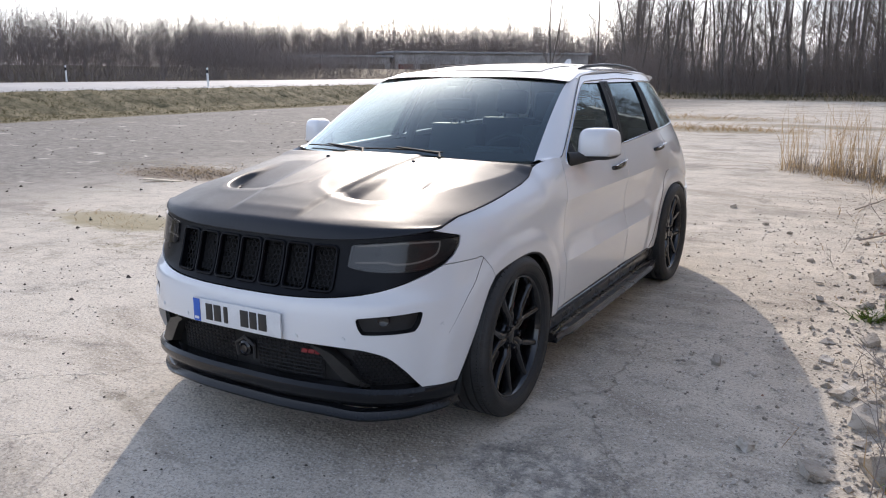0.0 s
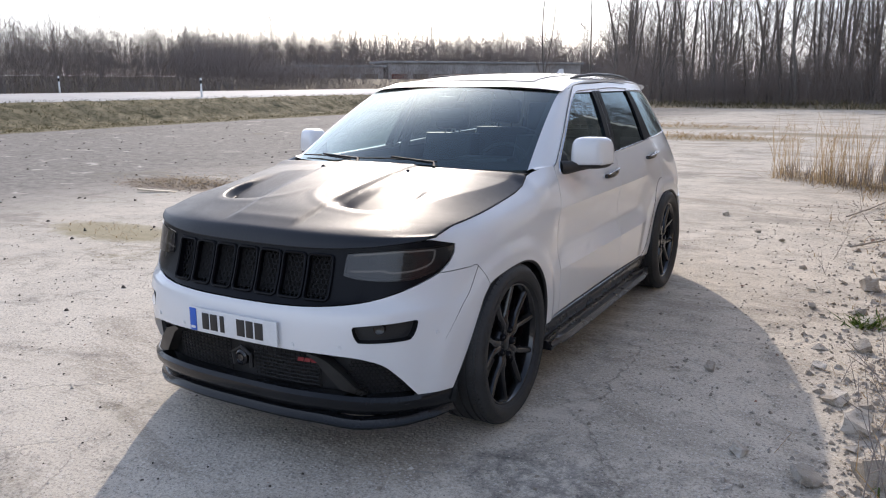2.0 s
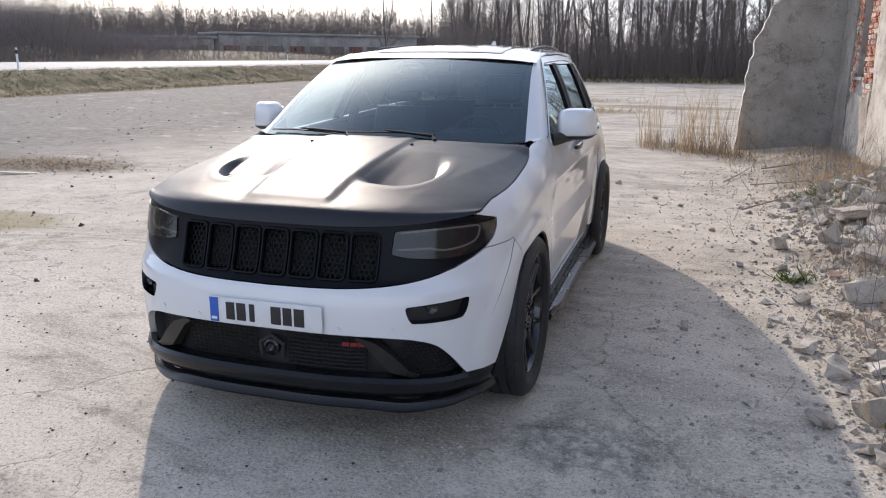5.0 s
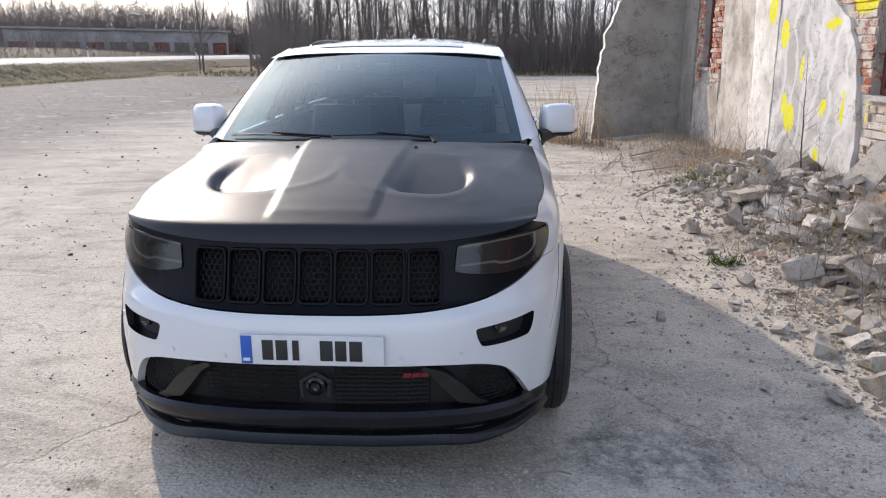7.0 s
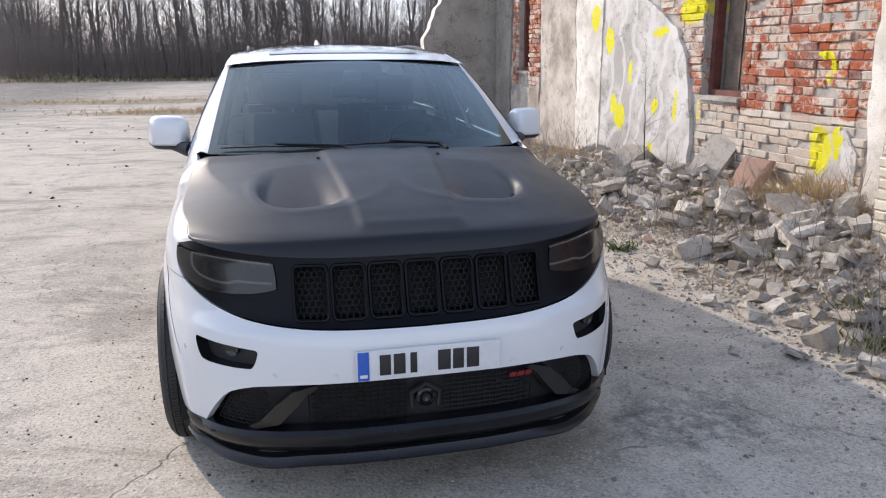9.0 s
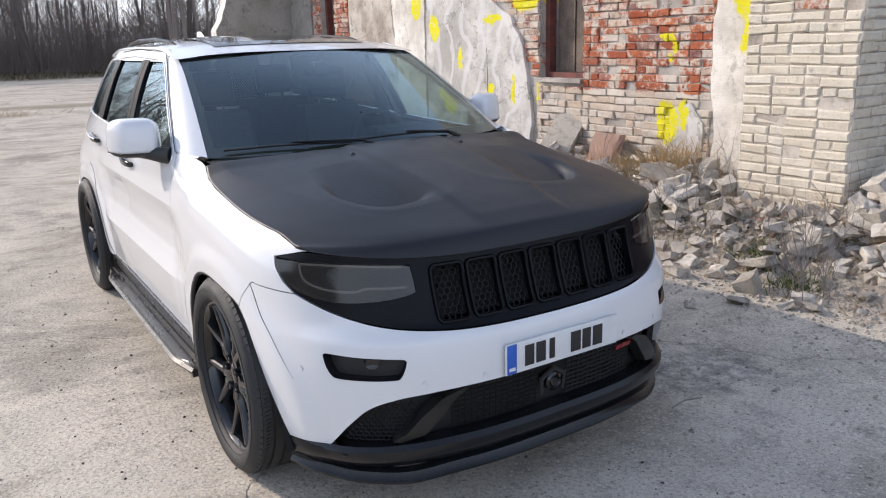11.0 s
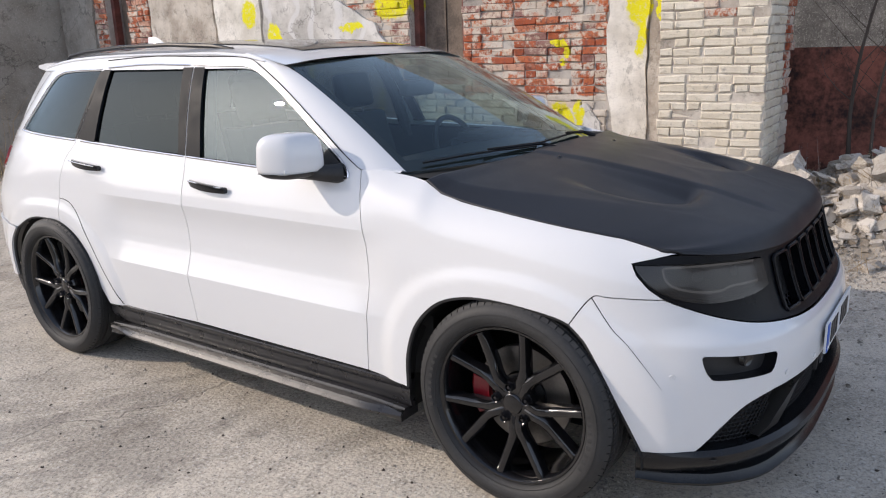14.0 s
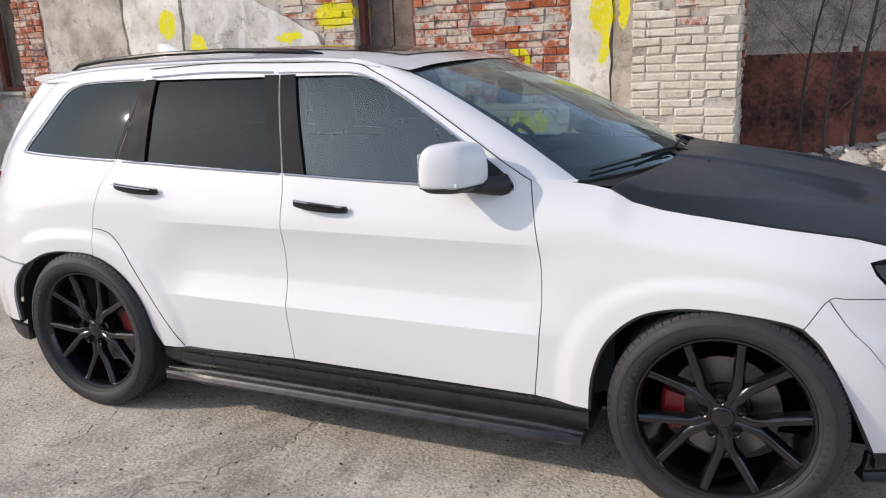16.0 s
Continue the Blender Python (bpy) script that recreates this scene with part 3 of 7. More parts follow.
def ground_z(x, y):
    p = Vector((x, y, 0))
    h = 0.010 * noise.noise(p * 0.6) + 0.004 * noise.noise(p * 2.3)
    if -4.5 < x < 8 and 0 < y < 16.5:
        d = wall_x(y) - x
        top = 0.40 * smoothstep(2.2, 3.4, y) * (1 - 0.55 * smoothstep(8.0, 12.5, y)) * (1 - smoothstep(14.2, 16, y))
        b = smoothstep(1.62, 0.25, d + 0.25 * noise.noise(p * 1.1)) * top * (0.85 + 0.35 * noise.noise(p * 1.7))
        e = math.hypot((x - 2.3) / 1.9, (y - 2.2) / 1.5)
        b = max(b, 0.62 * smoothstep(1.05, 0.25, e + 0.15 * noise.noise(p * 1.4)))
        h += b
    if x < -24:
        h += 0.95 * smoothstep(-29.4, -32.6, x) + (0.12 * noise.noise(p * 0.9) + 0.18 * noise.noise(p * 2.1)) * smoothstep(-29.2, -30.2, x) * (1 - smoothstep(-32.0, -32.8, x))
        h += 0.25 * smoothstep(-33, -43, x) + 1.6 * smoothstep(-50, -66, x)
    if y > 50 and x > -29:
        h += 0.25 * smoothstep(52, 62, y) * (1 + noise.noise(p * 0.3))
    return h


gx = np.concatenate([[-1500, -600, -250, -140, -90, -60, -48], np.arange(-42, -33, 1.0), np.arange(-33, -28, 0.3), np.arange(-28, -24, 0.6), np.arange(-24, -6, 0.8), np.arange(-6, 5.6, 0.16), [6.5, 8, 11, 16, 25, 45, 90, 200, 600, 1500]])
gy = np.concatenate([[-1500, -500, -200, -80, -40, -20, -10, -5], np.arange(-3, 15, 0.16), np.arange(15, 66, 0.4), [68, 72, 80, 95, 120, 160, 230, 400, 800, 1500]])
gv = [(float(x), float(y), ground_z(x, y)) for y in gy for x in gx]
W = len(gx)
me = bpy.data.meshes.new("ground")
me.from_pydata(gv, [], [(j * W + i, j * W + i + 1, (j + 1) * W + i + 1, (j + 1) * W + i) for j in range(len(gy) - 1) for i in range(W - 1)])
for p in me.polygons:
    p.use_smooth = True
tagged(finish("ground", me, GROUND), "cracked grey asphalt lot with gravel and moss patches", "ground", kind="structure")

# road on the bank
bm = bmesh.new()
sweep(bm, [-120 + 12 * i for i in range(60)], lambda i, y: [(-32.2, y, 0.72), (-32.7, y, 1.0), (-37.0, y, 1.15), (-42.0, y, 1.24), (-42.4, y, 1.10), (-42.4, y, 0.5), (-32.2, y, 0.5)])
tagged(part("road", bm, ROAD), "pale asphalt road on a low bank", "road", kind="structure")

# ---- ruined wall ----
WALL = pose(1.83, 5.5, 0, 0, 0, 3.15)
ruin = tagged(new("wall_ruin"), "ruined brick wall with flaking plaster and yellow spray paint", "wall", kind="structure")
ruin.matrix_world = WALL


def slab(name, u0, u1, z0, z1, x0, x1, material, parent=ruin, label=""):
    b = bmesh.new()
    box(b, (x1 - x0, u1 - u0, z1 - z0), ((x0 + x1) / 2, (u0 + u1) / 2, (z0 + z1) / 2))
    return part(name, b, material, parent, label, smooth=False)


WIN1, WIN2 = (1.37, 2.09, 1.20, 2.75), (7.28, 7.82, 1.35, 2.75)
for u0, u1, z0, z1 in ((-1.14, 1.37, -0.2, 4.7), (1.37, 2.09, -0.2, 1.20), (1.37, 2.09, 2.75, 4.7), (2.09, 7.28, -0.2, 4.7), (7.28, 7.82, -0.2, 1.35), (7.28, 7.82, 2.75, 4.7), (7.82, 9.0, -0.2, 4.7)):
    slab("masonry_core", u0, u1, z0, z1, 0.012, 0.46, MORTAR)


def jag(pts, amp, seed, step=0.06):
    out = []
    for i, (u, z) in enumerate(tidy(pts, step)):
        p = Vector((u * 5 + seed, z * 5, seed))
        out.append((u + amp * noise.noise(p), z + amp * noise.noise(p + Vector((9, 3, 1)))))
    return out


def coat(name, pts, thick, material, seed, amp=0.05, label=""):
    def pt(u, z):
        p = Vector((u * 2.2, z * 2.2, seed))
        return (-thick - 0.012 * noise.noise(p) - 0.004 * noise.noise(p * 4), u, z)
    return panel(name, jag(pts, amp, seed), pt, material, ruin, 0.07, thick + 0.02, gap=0.0, hint=Vector((-1, 0, 0)), label=label)


coat("plaster_patch", [(2.17, 0.1), (4.42, 0.1), (4.42, 3.35), (3.6, 3.35), (3.45, 2.35), (3.0, 2.12), (2.62, 1.92), (2.36, 1.62), (2.26, 1.25), (2.20, 0.8)], 0.035, PLASTER, 3, 0.05, "grey plaster with faded swirls")
coat("plaster_patch", [(4.46, 0.1), (5.25, 0.1), (5.22, 1.2), (5.32, 2.2), (5.30, 3.35), (4.46, 3.35)], 0.040, PALE, 5, 0.03, "pale plaster strip")
coat("plaster_patch", [(5.28, 0.1), (6.72, 0.1), (6.70, 0.9), (6.62, 1.3), (6.75, 2.0), (6.6, 3.35), (5.36, 3.35), (5.38, 2.2), (5.28, 1.2)], 0.022, ROUGH, 7, 0.06, "rough crumbling render")
coat("plaster_patch", [(8.16, 0.1), (8.98, 0.1), (8.98, 3.35), (8.22, 3.35), (8.12, 2.2), (8.20, 1.3)], 0.028, CONCRETE, 9, 0.05, "dark weathered render")
coat("plaster_patch", [(-0.72, 0.1), (-0.36, 0.1), (-0.38, 0.9), (-0.30, 1.3), (-0.34, 2.0), (-0.28, 3.35), (-0.72, 3.35)], 0.035, PALE, 11, 0.03, "pale plaster strip with yellow paint")
coat("plaster_patch", [(-0.22, 0.35), (0.16, 0.35), (0.18, 0.7), (0.08, 0.98), (-0.10, 0.99), (-0.26, 0.85)], 0.024, PLASTER, 13, 0.05, "grey plaster remnant")
coat("plaster_patch", [(6.74, 0.1), (8.12, 0.1), (8.1, 0.9), (7.7, 1.12), (7.1, 1.05), (6.74, 1.15)], 0.020, ROUGH, 15, 0.07, "rough crumbling render")
coat("plaster_patch", [(-0.99, 0.1), (-0.735, 0.1), (-0.735, 3.35), (-0.99, 3.35)], 0.022, ROUGH, 17, 0.01, "rough render beside the pier")

# pier and what lies behind it
slab("masonry_core", -1.905, -1.0, -0.2, 3.4, -0.500, 0.008, ROUGH)
slab("masonry_core", -1.905, -1.145, -0.2, 3.4, 0.012, 0.46, MORTAR)
wing = tagged(new("wall_wing"), "dark rendered wing wall with a pale broken edge", "wall", kind="structure")
o = jag([(-0.15, -0.2), (1.52, -0.2), (1.52, 3.9), (0.75, 3.9), (0.62, 3.2), (0.40, 2.68), (0.28, 2.48), (0.12, 2.12), (0.04, 1.90), (-0.04, 1.5), (-0.06, 1.1), (-0.10, 0.8)], 0.045, 21)
face = panel("render_face", o, lambda u, z: (-0.08 + u, 14.62 + 0.01 * noise.noise(Vector((u * 2, z * 2, 4))), z), CONCRETE, wing, 0.09, 0.0, gap=0.0, hint=Vector((0, -1, 0)))
bm = bmesh.new()
sweep(bm, tidy(o, 0.09), lambda i, q: [(-0.08 + q[0], 14.622, q[1]), (-0.08 + q[0] + 0.015 * noise.noise(Vector((q[1] * 9, 0, 0))), 14.78, q[1]), (-0.08 + q[0], 14.98, q[1])], closed=True)
part("broken_edge", bm, PALE, wing, "pale broken masonry edge")
back_wall = tagged(new("wall_back"), "grey plastered rear wall of the ruin", "wall", kind="structure")
slab("rear_wall_face", -12, 9, -0.2, 4.6, 5.2, 5.5, DEEP_GREY, back_wall)
back_wall.matrix_world = WALL
slab("end_wall_face", 9.05, 9.4, -0.2, 3.4, 0.5, 5.2, CONCRETE, back_wall)

# ---- the car ----
CAR = thing("car", "white sport utility vehicle with black carbon bonnet on cracked asphalt", "car",
            at=pose(-2.337, 3.21, 0, 0, 0, 1.8))
YC, YR, NF, NR, FRONT_AXLE, REAR_AXLE, AXLE_Z = 0.05, 3.0, 3.1, 3.7, -0.036, 2.879, 0.395
nose_len = curve([(0.2, 0.955), (0.33, 0.965), (0.45, 0.972), (0.6, 0.978), (0.69, 0.965), (0.75, 0.915), (0.93, 0.855), (1.0, 0.84), (1.1, 0.80)])
tail_len = curve([(0.2, 0.86), (0.35, 0.90), (0.6, 0.93), (0.8, 0.91), (1.1, 0.88), (1.25, 0.86), (1.45, 0.72), (1.62, 0.53)])
SILL_CREASE, WAIST_CREASE = 0.630, 0.968
door_low = curve([(0.2, 0.90), (0.37, 0.930), (0.630, 0.957)])
door_mid = curve([(0.630, 0.957), (0.665, 0.943), (0.71, 0.928), (0.76, 0.9165), (0.83, 0.9170), (0.90, 0.9255), (0.968, 0.943)])
door_up = curve([(0.968, 0.943), (1.02, 0.934), (1.1, 0.911), (1.2, 0.876)])


def door_x(z):
    return door_low(z) if z < SILL_CREASE else door_mid(z) if z < WAIST_CREASE else door_up(z)


wing_x = curve([(0.2, 0.90), (0.36, 0.93), (0.6, 0.942), (0.85, 0.942), (0.95, 0.937), (0.99, 0.935), (1.1, 0.916), (1.2, 0.876)])
edge_z = curve([(-0.8, 0.95), (-0.53, 1.0), (-0.4, 1.03), (-0.2, 1.055), (0.0, 1.078), (0.2, 1.103), (0.3, 1.125), (0.38, 1.165), (0.5, 1.185), (0.7, 1.21)])


def arch(y, z):
    """1 on the edge of a wheel arch, less inside it."""
    best = 9
    for c in (FRONT_AXLE, REAR_AXLE):
        a = abs(y - c) / (0.455 if y > c else 0.47) if c < 1 else abs(y - c) / (0.53 if y > c else 0.44)
        b = max(0.0, z - AXLE_Z) / 0.39
        n = 2.6 if y > c else 1.9
        best = min(best, (a ** n + b ** n) ** (1 / n))
    return best


def side_x(y, z):
    if z > 1.2:
        t = (z - 1.2) / 0.46
        x = 0.876 - 0.175 * t - 0.05 * t ** 3
        return x - (0.17 * ((y - 2.6) / 0.9) ** 2 * (0.45 + 0.55 * t) if y > 2.6 else 0)
    w = smoothstep(0.45, 0.75, y) * (1 - smoothstep(2.2, 2.5, y))
    x = wing_x(z) * (1 - w) + door_x(z) * w
    top = edge_z(y)
    d = max(0.0, (z - (top - 0.15)) / 0.15)
    x -= 0.062 * d ** 2.2 * (1 - smoothstep(0.4, 0.72, y)) * smoothstep(-0.62, -0.38, y)
    a = arch(y, z)
    x += 0.015 * (1 - smoothstep(1.14, 1.32, a))
    return x - (0.17 * ((y - 2.6) / 0.9) ** 2 * 0.45 if y > 2.6 else 0) * smoothstep(0.8, 1.2, z)


def corner_table(n, w, l):
    th = np.linspace(0, np.pi / 2, 721)
    x, y = w * np.sin(th) ** (2 / n), l * np.cos(th) ** (2 / n)
    d = np.concatenate(([0], np.cumsum(np.hypot(np.diff(x), np.diff(y)))))
    return th, d, x, y


TH_F, ARC_F, TX_F, TY_F = corner_table(NF, 0.955, 0.975)
TH_R, ARC_R, TX_R, TY_R = corner_table(NR, 0.955, 0.87)
S_FRONT, S_REAR = YC - ARC_F[-1], YR + ARC_R[-1]


def body(s, z, off=0.0):
    """Half-width, y and height of the shell: s runs along the side and round both ends."""
    if s < YC:
        th = np.interp(max(0.0, s - S_FRONT), ARC_F, TH_F)
        sn, cs = math.sin(th) ** (2 / NF), max(0.0, math.cos(th)) ** (2 / NF)
        y = YC - nose_len(z) * cs
        x = side_x(max(y, -0.95), z) * sn
        nx, ny = sn ** (NF - 1) / 0.955, -(cs ** (NF - 1)) / 0.975
    elif s > YR:
        th = np.interp(max(0.0, S_REAR - s), ARC_R, TH_R)
        sn, cs = math.sin(th) ** (2 / NR), max(0.0, math.cos(th)) ** (2 / NR)
        y = YR + tail_len(z) * cs
        x = side_x(min(y, 3.6), z) * sn
        nx, ny = sn ** (NR - 1) / 0.955, cs ** (NR - 1) / 0.87
    else:
        return (side_x(s, z) + off, s, z)
    if off:
        k = off / math.hypot(nx, ny)
        x, y = x + nx * k, y + ny * k
    return (x, y, z)


def s_y(y):
    """s of a place y on the side."""
    if y < YC:
        return S_FRONT + float(np.interp(-(YC - y), -TY_F, ARC_F))
    if y > YR:
        return S_REAR - float(np.interp(-(y - YR), -TY_R, ARC_R))
    return y


def s_yz(y, z):
    """s of a place y on the nose at the height z."""
    if y >= YC:
        return y
    cs = min(1.0, (YC - y) / nose_len(z))
    return S_FRONT + float(np.interp(-cs * 0.975, -TY_F, ARC_F))


def f_x(x):
    """Distance round the nose from the middle to a half-width x."""
    return math.copysign(float(np.interp(abs(x), TX_F, ARC_F)), x)


def nose(f, z, off=0.0):
    x, y, z = body(S_FRONT + abs(f), z, off)
    return (math.copysign(x, f), y, z)


def tail(f, z, off=0.0):
    x, y, z = body(S_REAR - abs(f), z, off)
    return (math.copysign(x, f), y, z)


def on_side(sd, off=0.0):
    return lambda s, z: (lambda q: (sd * q[0], q[1], q[2]))(body(s, z, off))


def arch_pts(c, rel):
    return [(s_y(c + dy), z) for dy, z in rel]


ARCH_F_BACK = run(arch_pts(FRONT_AXLE, [(0.462, 0.36), (0.45, 0.50), (0.40, 0.635), (0.30, 0.735), (0.18, 0.778), (0.05, 0.787), (-0.10, 0.778), (-0.20, 0.764), (-0.25, 0.748)]))
ARCH_F_FRONT = run(arch_pts(FRONT_AXLE, [(-0.25, 0.748), (-0.285, 0.70), (-0.33, 0.615), (-0.40, 0.478), (-0.442, 0.392), (-0.482, 0.305)]))
ARCH_R_FRONT = run(arch_pts(REAR_AXLE, [(-0.43, 0.362), (-0.36, 0.475), (-0.26, 0.62), (-0.17, 0.718), (-0.069, 0.775)]))
ARCH_R_TOP = run(arch_pts(REAR_AXLE, [(-0.069, 0.775), (0.1, 0.788), (0.25, 0.768), (0.40, 0.70)]))
ARCH_R_BACK = run(arch_pts(REAR_AXLE, [(0.40, 0.70), (0.48, 0.61), (0.52, 0.50), (0.53, 0.38)]))


FRONT_SEAM = [(0.66, 1.195), (0.632, 1.05), (0.607, 0.88), (0.612, 0.62), (0.635, 0.378)]
B_SEAM = [(1.722, 0.384), (1.730, 0.74), (1.728, 1.0), (1.738, 1.195), (1.845, 1.638)]
C_SEAM = [(2.575, 1.63), (2.62, 1.4), (2.665, 1.235), (2.745, 1.117), (2.80, 0.95), (2.81, 0.775)]
HL_OUT = [(f_x(0.893), 0.960), (f_x(0.887), 0.925), (f_x(0.872), 0.883), (f_x(0.85), 0.848)]


def fs(f):
    return S_FRONT + f


seam_pts = run(B_SEAM)


def seam_y(z):
    return float(np.interp(z, [q[1] for q in seam_pts], [q[0] for q in seam_pts]))


COVER_Z = [1.192 + 0.066 * i for i in range(7)]
glass_panes = []
for sd in (-1, 1):
    P = on_side(sd)
    # front wing
    o = run(FRONT_SEAM)
    o += ARCH_F_BACK
    o += run([(s_y(-0.286), 0.748), (s_y(-0.375), 0.845), (s_y(-0.44), 0.85), (fs(HL_OUT[-1][0]), 0.848)])
    o += [(fs(f), z) for f, z in HL_OUT[::-1]]
    o += [(s_yz(y, edge_z(y)), edge_z(y)) for y in (-0.567, -0.5, -0.4, -0.3, -0.2, -0.1, 0.0, 0.1, 0.2, 0.3, 0.34, 0.38, 0.44, 0.5, 0.58)]
    panel("front_wing", o, P, WHITE, CAR, 0.022)
    # front door
    roof_line = [(1.845, 1.638), (1.5, 1.628), (1.36, 1.585), (1.15, 1.482), (0.92, 1.348), (0.78, 1.262), (0.66, 1.195)]
    pane = run([(1.63, 1.189), (1.752, 1.59)]) + run([(1.752, 1.59), (1.43, 1.574), (1.26, 1.506), (1.10, 1.418), (0.942, 1.322), (0.80, 1.238), (0.735, 1.185), (0.72, 1.165)]) + run([(0.72, 1.165), (1.2, 1.175), (1.63, 1.189)])
    opening = [(seam_y(z) - 0.012, z) for z in COVER_Z] + pane[len(run([(0, 0), (1, 1)])):]
    door = panel("front_door", run(FRONT_SEAM)[::-1] + run(roof_line)[::-1] + run(B_SEAM)[::-1], P, WHITE, CAR, 0.026, holes=(opening,), creases=(SILL_CREASE, WAIST_CREASE))
    g = panel("door_glass", [q for q in pane], on_side(sd, -0.012), TINT, door, 0.05, 0.003, gap=0.0, label="lightly tinted front side window")
    glass_panes.append(g)
    panel("pillar_cover", [(1.63, 1.189)] + [(seam_y(z) - 0.004, z) for z in COVER_Z] + [(1.752, 1.588)], on_side(sd, 0.002), PILLAR, door, 0.05, 0.016, gap=0.0)
    # rear door
    o = run(B_SEAM) + run([(1.845, 1.638), (2.2, 1.645), (2.575, 1.63)]) + run(C_SEAM) + ARCH_R_FRONT[::-1]
    pane2 = run([(1.79, 1.196), (1.912, 1.59)]) + run([(1.912, 1.59), (2.2, 1.598), (2.52, 1.586)]) + run([(2.52, 1.586), (2.51, 1.4), (2.50, 1.219)]) + [(2.2, 1.208), (1.79, 1.196)]
    opening2 = [(seam_y(z) + 0.012, z) for z in COVER_Z] + run([(1.858, 1.59), (2.2, 1.598), (2.545, 1.586)]) + [(2.625, 1.228), (2.2, 1.21)]
    door2 = panel("rear_door", o, P, WHITE, CAR, 0.024, holes=(opening2,), creases=(SILL_CREASE, WAIST_CREASE))
    glass_panes.append(panel("door_glass", pane2, on_side(sd, -0.012), PRIVACY, door2, 0.05, 0.003, gap=0.0, label="dark privacy side window"))
    panel("pillar_cover", [(1.79, 1.196), (1.912, 1.588)] + [(seam_y(z) + 0.004, z) for z in COVER_Z[::-1]], on_side(sd, 0.002), PILLAR, door2, 0.05, 0.016, gap=0.0)
    panel("pillar_cover", [(2.50, 1.219), (2.663, 1.232), (2.617, 1.4), (2.583, 1.582), (2.52, 1.584), (2.51, 1.4)], on_side(sd, 0.002), PILLAR, door2, 0.05, 0.016, gap=0.0)
    # rear wing
    o = run(C_SEAM)[::-1] + run([(2.575, 1.63), (2.9, 1.62), (3.2, 1.60), (s_y(3.40), 1.585)])
    o += run([(s_y(3.40), 1.585), (s_y(3.60), 1.42), (s_y(3.74), 1.22), (s_y(3.80), 1.0), (s_y(3.82), 0.76)])
    o += run([(s_y(3.82), 0.76), (s_y(3.50), 0.715), (s_y(3.279), 0.70)]) + ARCH_R_TOP[::-1]
    pane3 = run([(2.680, 1.230), (2.635, 1.4), (2.60, 1.578)]) + run([(2.60, 1.578), (2.9, 1.572), (3.10, 1.553), (3.19, 1.51), (3.28, 1.38), (3.36, 1.264), (3.34, 1.25)]) + [(2.98, 1.238)]
    wing = panel("rear_wing", o, P, WHITE, CAR, 0.024, holes=(pane3,))
    glass_panes.append(panel("quarter_glass", pane3, on_side(sd, -0.006), PRIVACY, wing, 0.05, 0.003, gap=0.0, label="dark privacy rear quarter window"))
    panel("pillar_cover", [(2.668, 1.232), (2.69, 1.233), (2.642, 1.4), (2.606, 1.576), (2.583, 1.577), (2.622, 1.4)], on_side(sd, 0.002), PILLAR, wing, 0.05, 0.012, gap=0.0)
    grid_mesh("inner_shell", 60, 16, lambda i, j: (lambda q: (q[0] - sd * 0.03, q[1], q[2]))(P(0.35 + 2.9 * i, 0.40 + 0.76 * j)) if arch(0.35 + 2.9 * i, 0.40 + 0.76 * j) > 1.02 else (sd * 0.86, 0.35 + 2.9 * i, 0.40 + 0.76 * j), DARK, CAR)
    bm = bmesh.new()
    tube(bm, [on_side(sd, 0.0)(*q) for q in run([(2.80, 0.91), (2.745, 0.905), (2.69, 0.885), (2.63, 0.825), (2.573, 0.745), (2.45, 0.55), (2.33, 0.375)], 8)], 0.0022, 5)
    part("flare_seam", bm, DARK, door2)
    # bright strip round the windows
    for pts in ([(0.722, 1.158), (1.2, 1.169), (1.724, 1.187)], [(1.752, 1.188), (2.2, 1.203), (2.63, 1.221)], [(2.685, 1.222), (2.98, 1.231), (3.34, 1.243), (3.372, 1.264), (3.29, 1.39), (3.198, 1.52), (3.10, 1.560), (2.9, 1.579), (2.60, 1.585)],
                [(0.715, 1.158), (0.728, 1.19), (0.80, 1.245), (0.942, 1.330), (1.10, 1.426), (1.26, 1.514), (1.43, 1.581), (1.6, 1.592), (1.84, 1.597)], [(1.868, 1.597), (2.2, 1.604), (2.545, 1.592)]):
        bm = bmesh.new()
        tube(bm, [P(*q) for q in run(pts, 8)], 0.0055, 6)
        part("window_trim", bm, CHROME, CAR)
    # dark gaps above the doors
    for pts in ([(0.66, 1.195), (0.78, 1.262), (0.92, 1.348), (1.15, 1.482), (1.36, 1.585), (1.5, 1.628), (1.852, 1.638)], [(1.852, 1.638), (2.2, 1.645), (2.575, 1.63)]):
        bm = bmesh.new()
        tube(bm, [on_side(sd, 0.0035)(*q) for q in run(pts, 8)], 0.0020, 5)
        part("door_gap", bm, DARK, CAR)
    # sill and running board
    bm = bmesh.new()
    ys = [0.43 + (2.47 - 0.43) * i / 30 for i in range(31)]

    def sill(i, y):
        e = 1 - smoothstep(2.30, 2.47, y) * 0.25
        prof = [(0.80, 0.376), (0.925, 0.376), (0.938, 0.368), (0.936, 0.35), (0.925, 0.335), (0.928, 0.30), (0.915, 0.262), (0.80, 0.25)]
        return [(sd * x, y, 0.376 - (0.376 - z) * e) for x, z in prof]
    sweep(bm, ys, sill)
    part("sill", bm, BOARD, CAR, "gloss black sill trim")
    bm = bmesh.new()
    ys2 = [0.445 + (2.44 - 0.445) * i / 40 for i in range(41)]

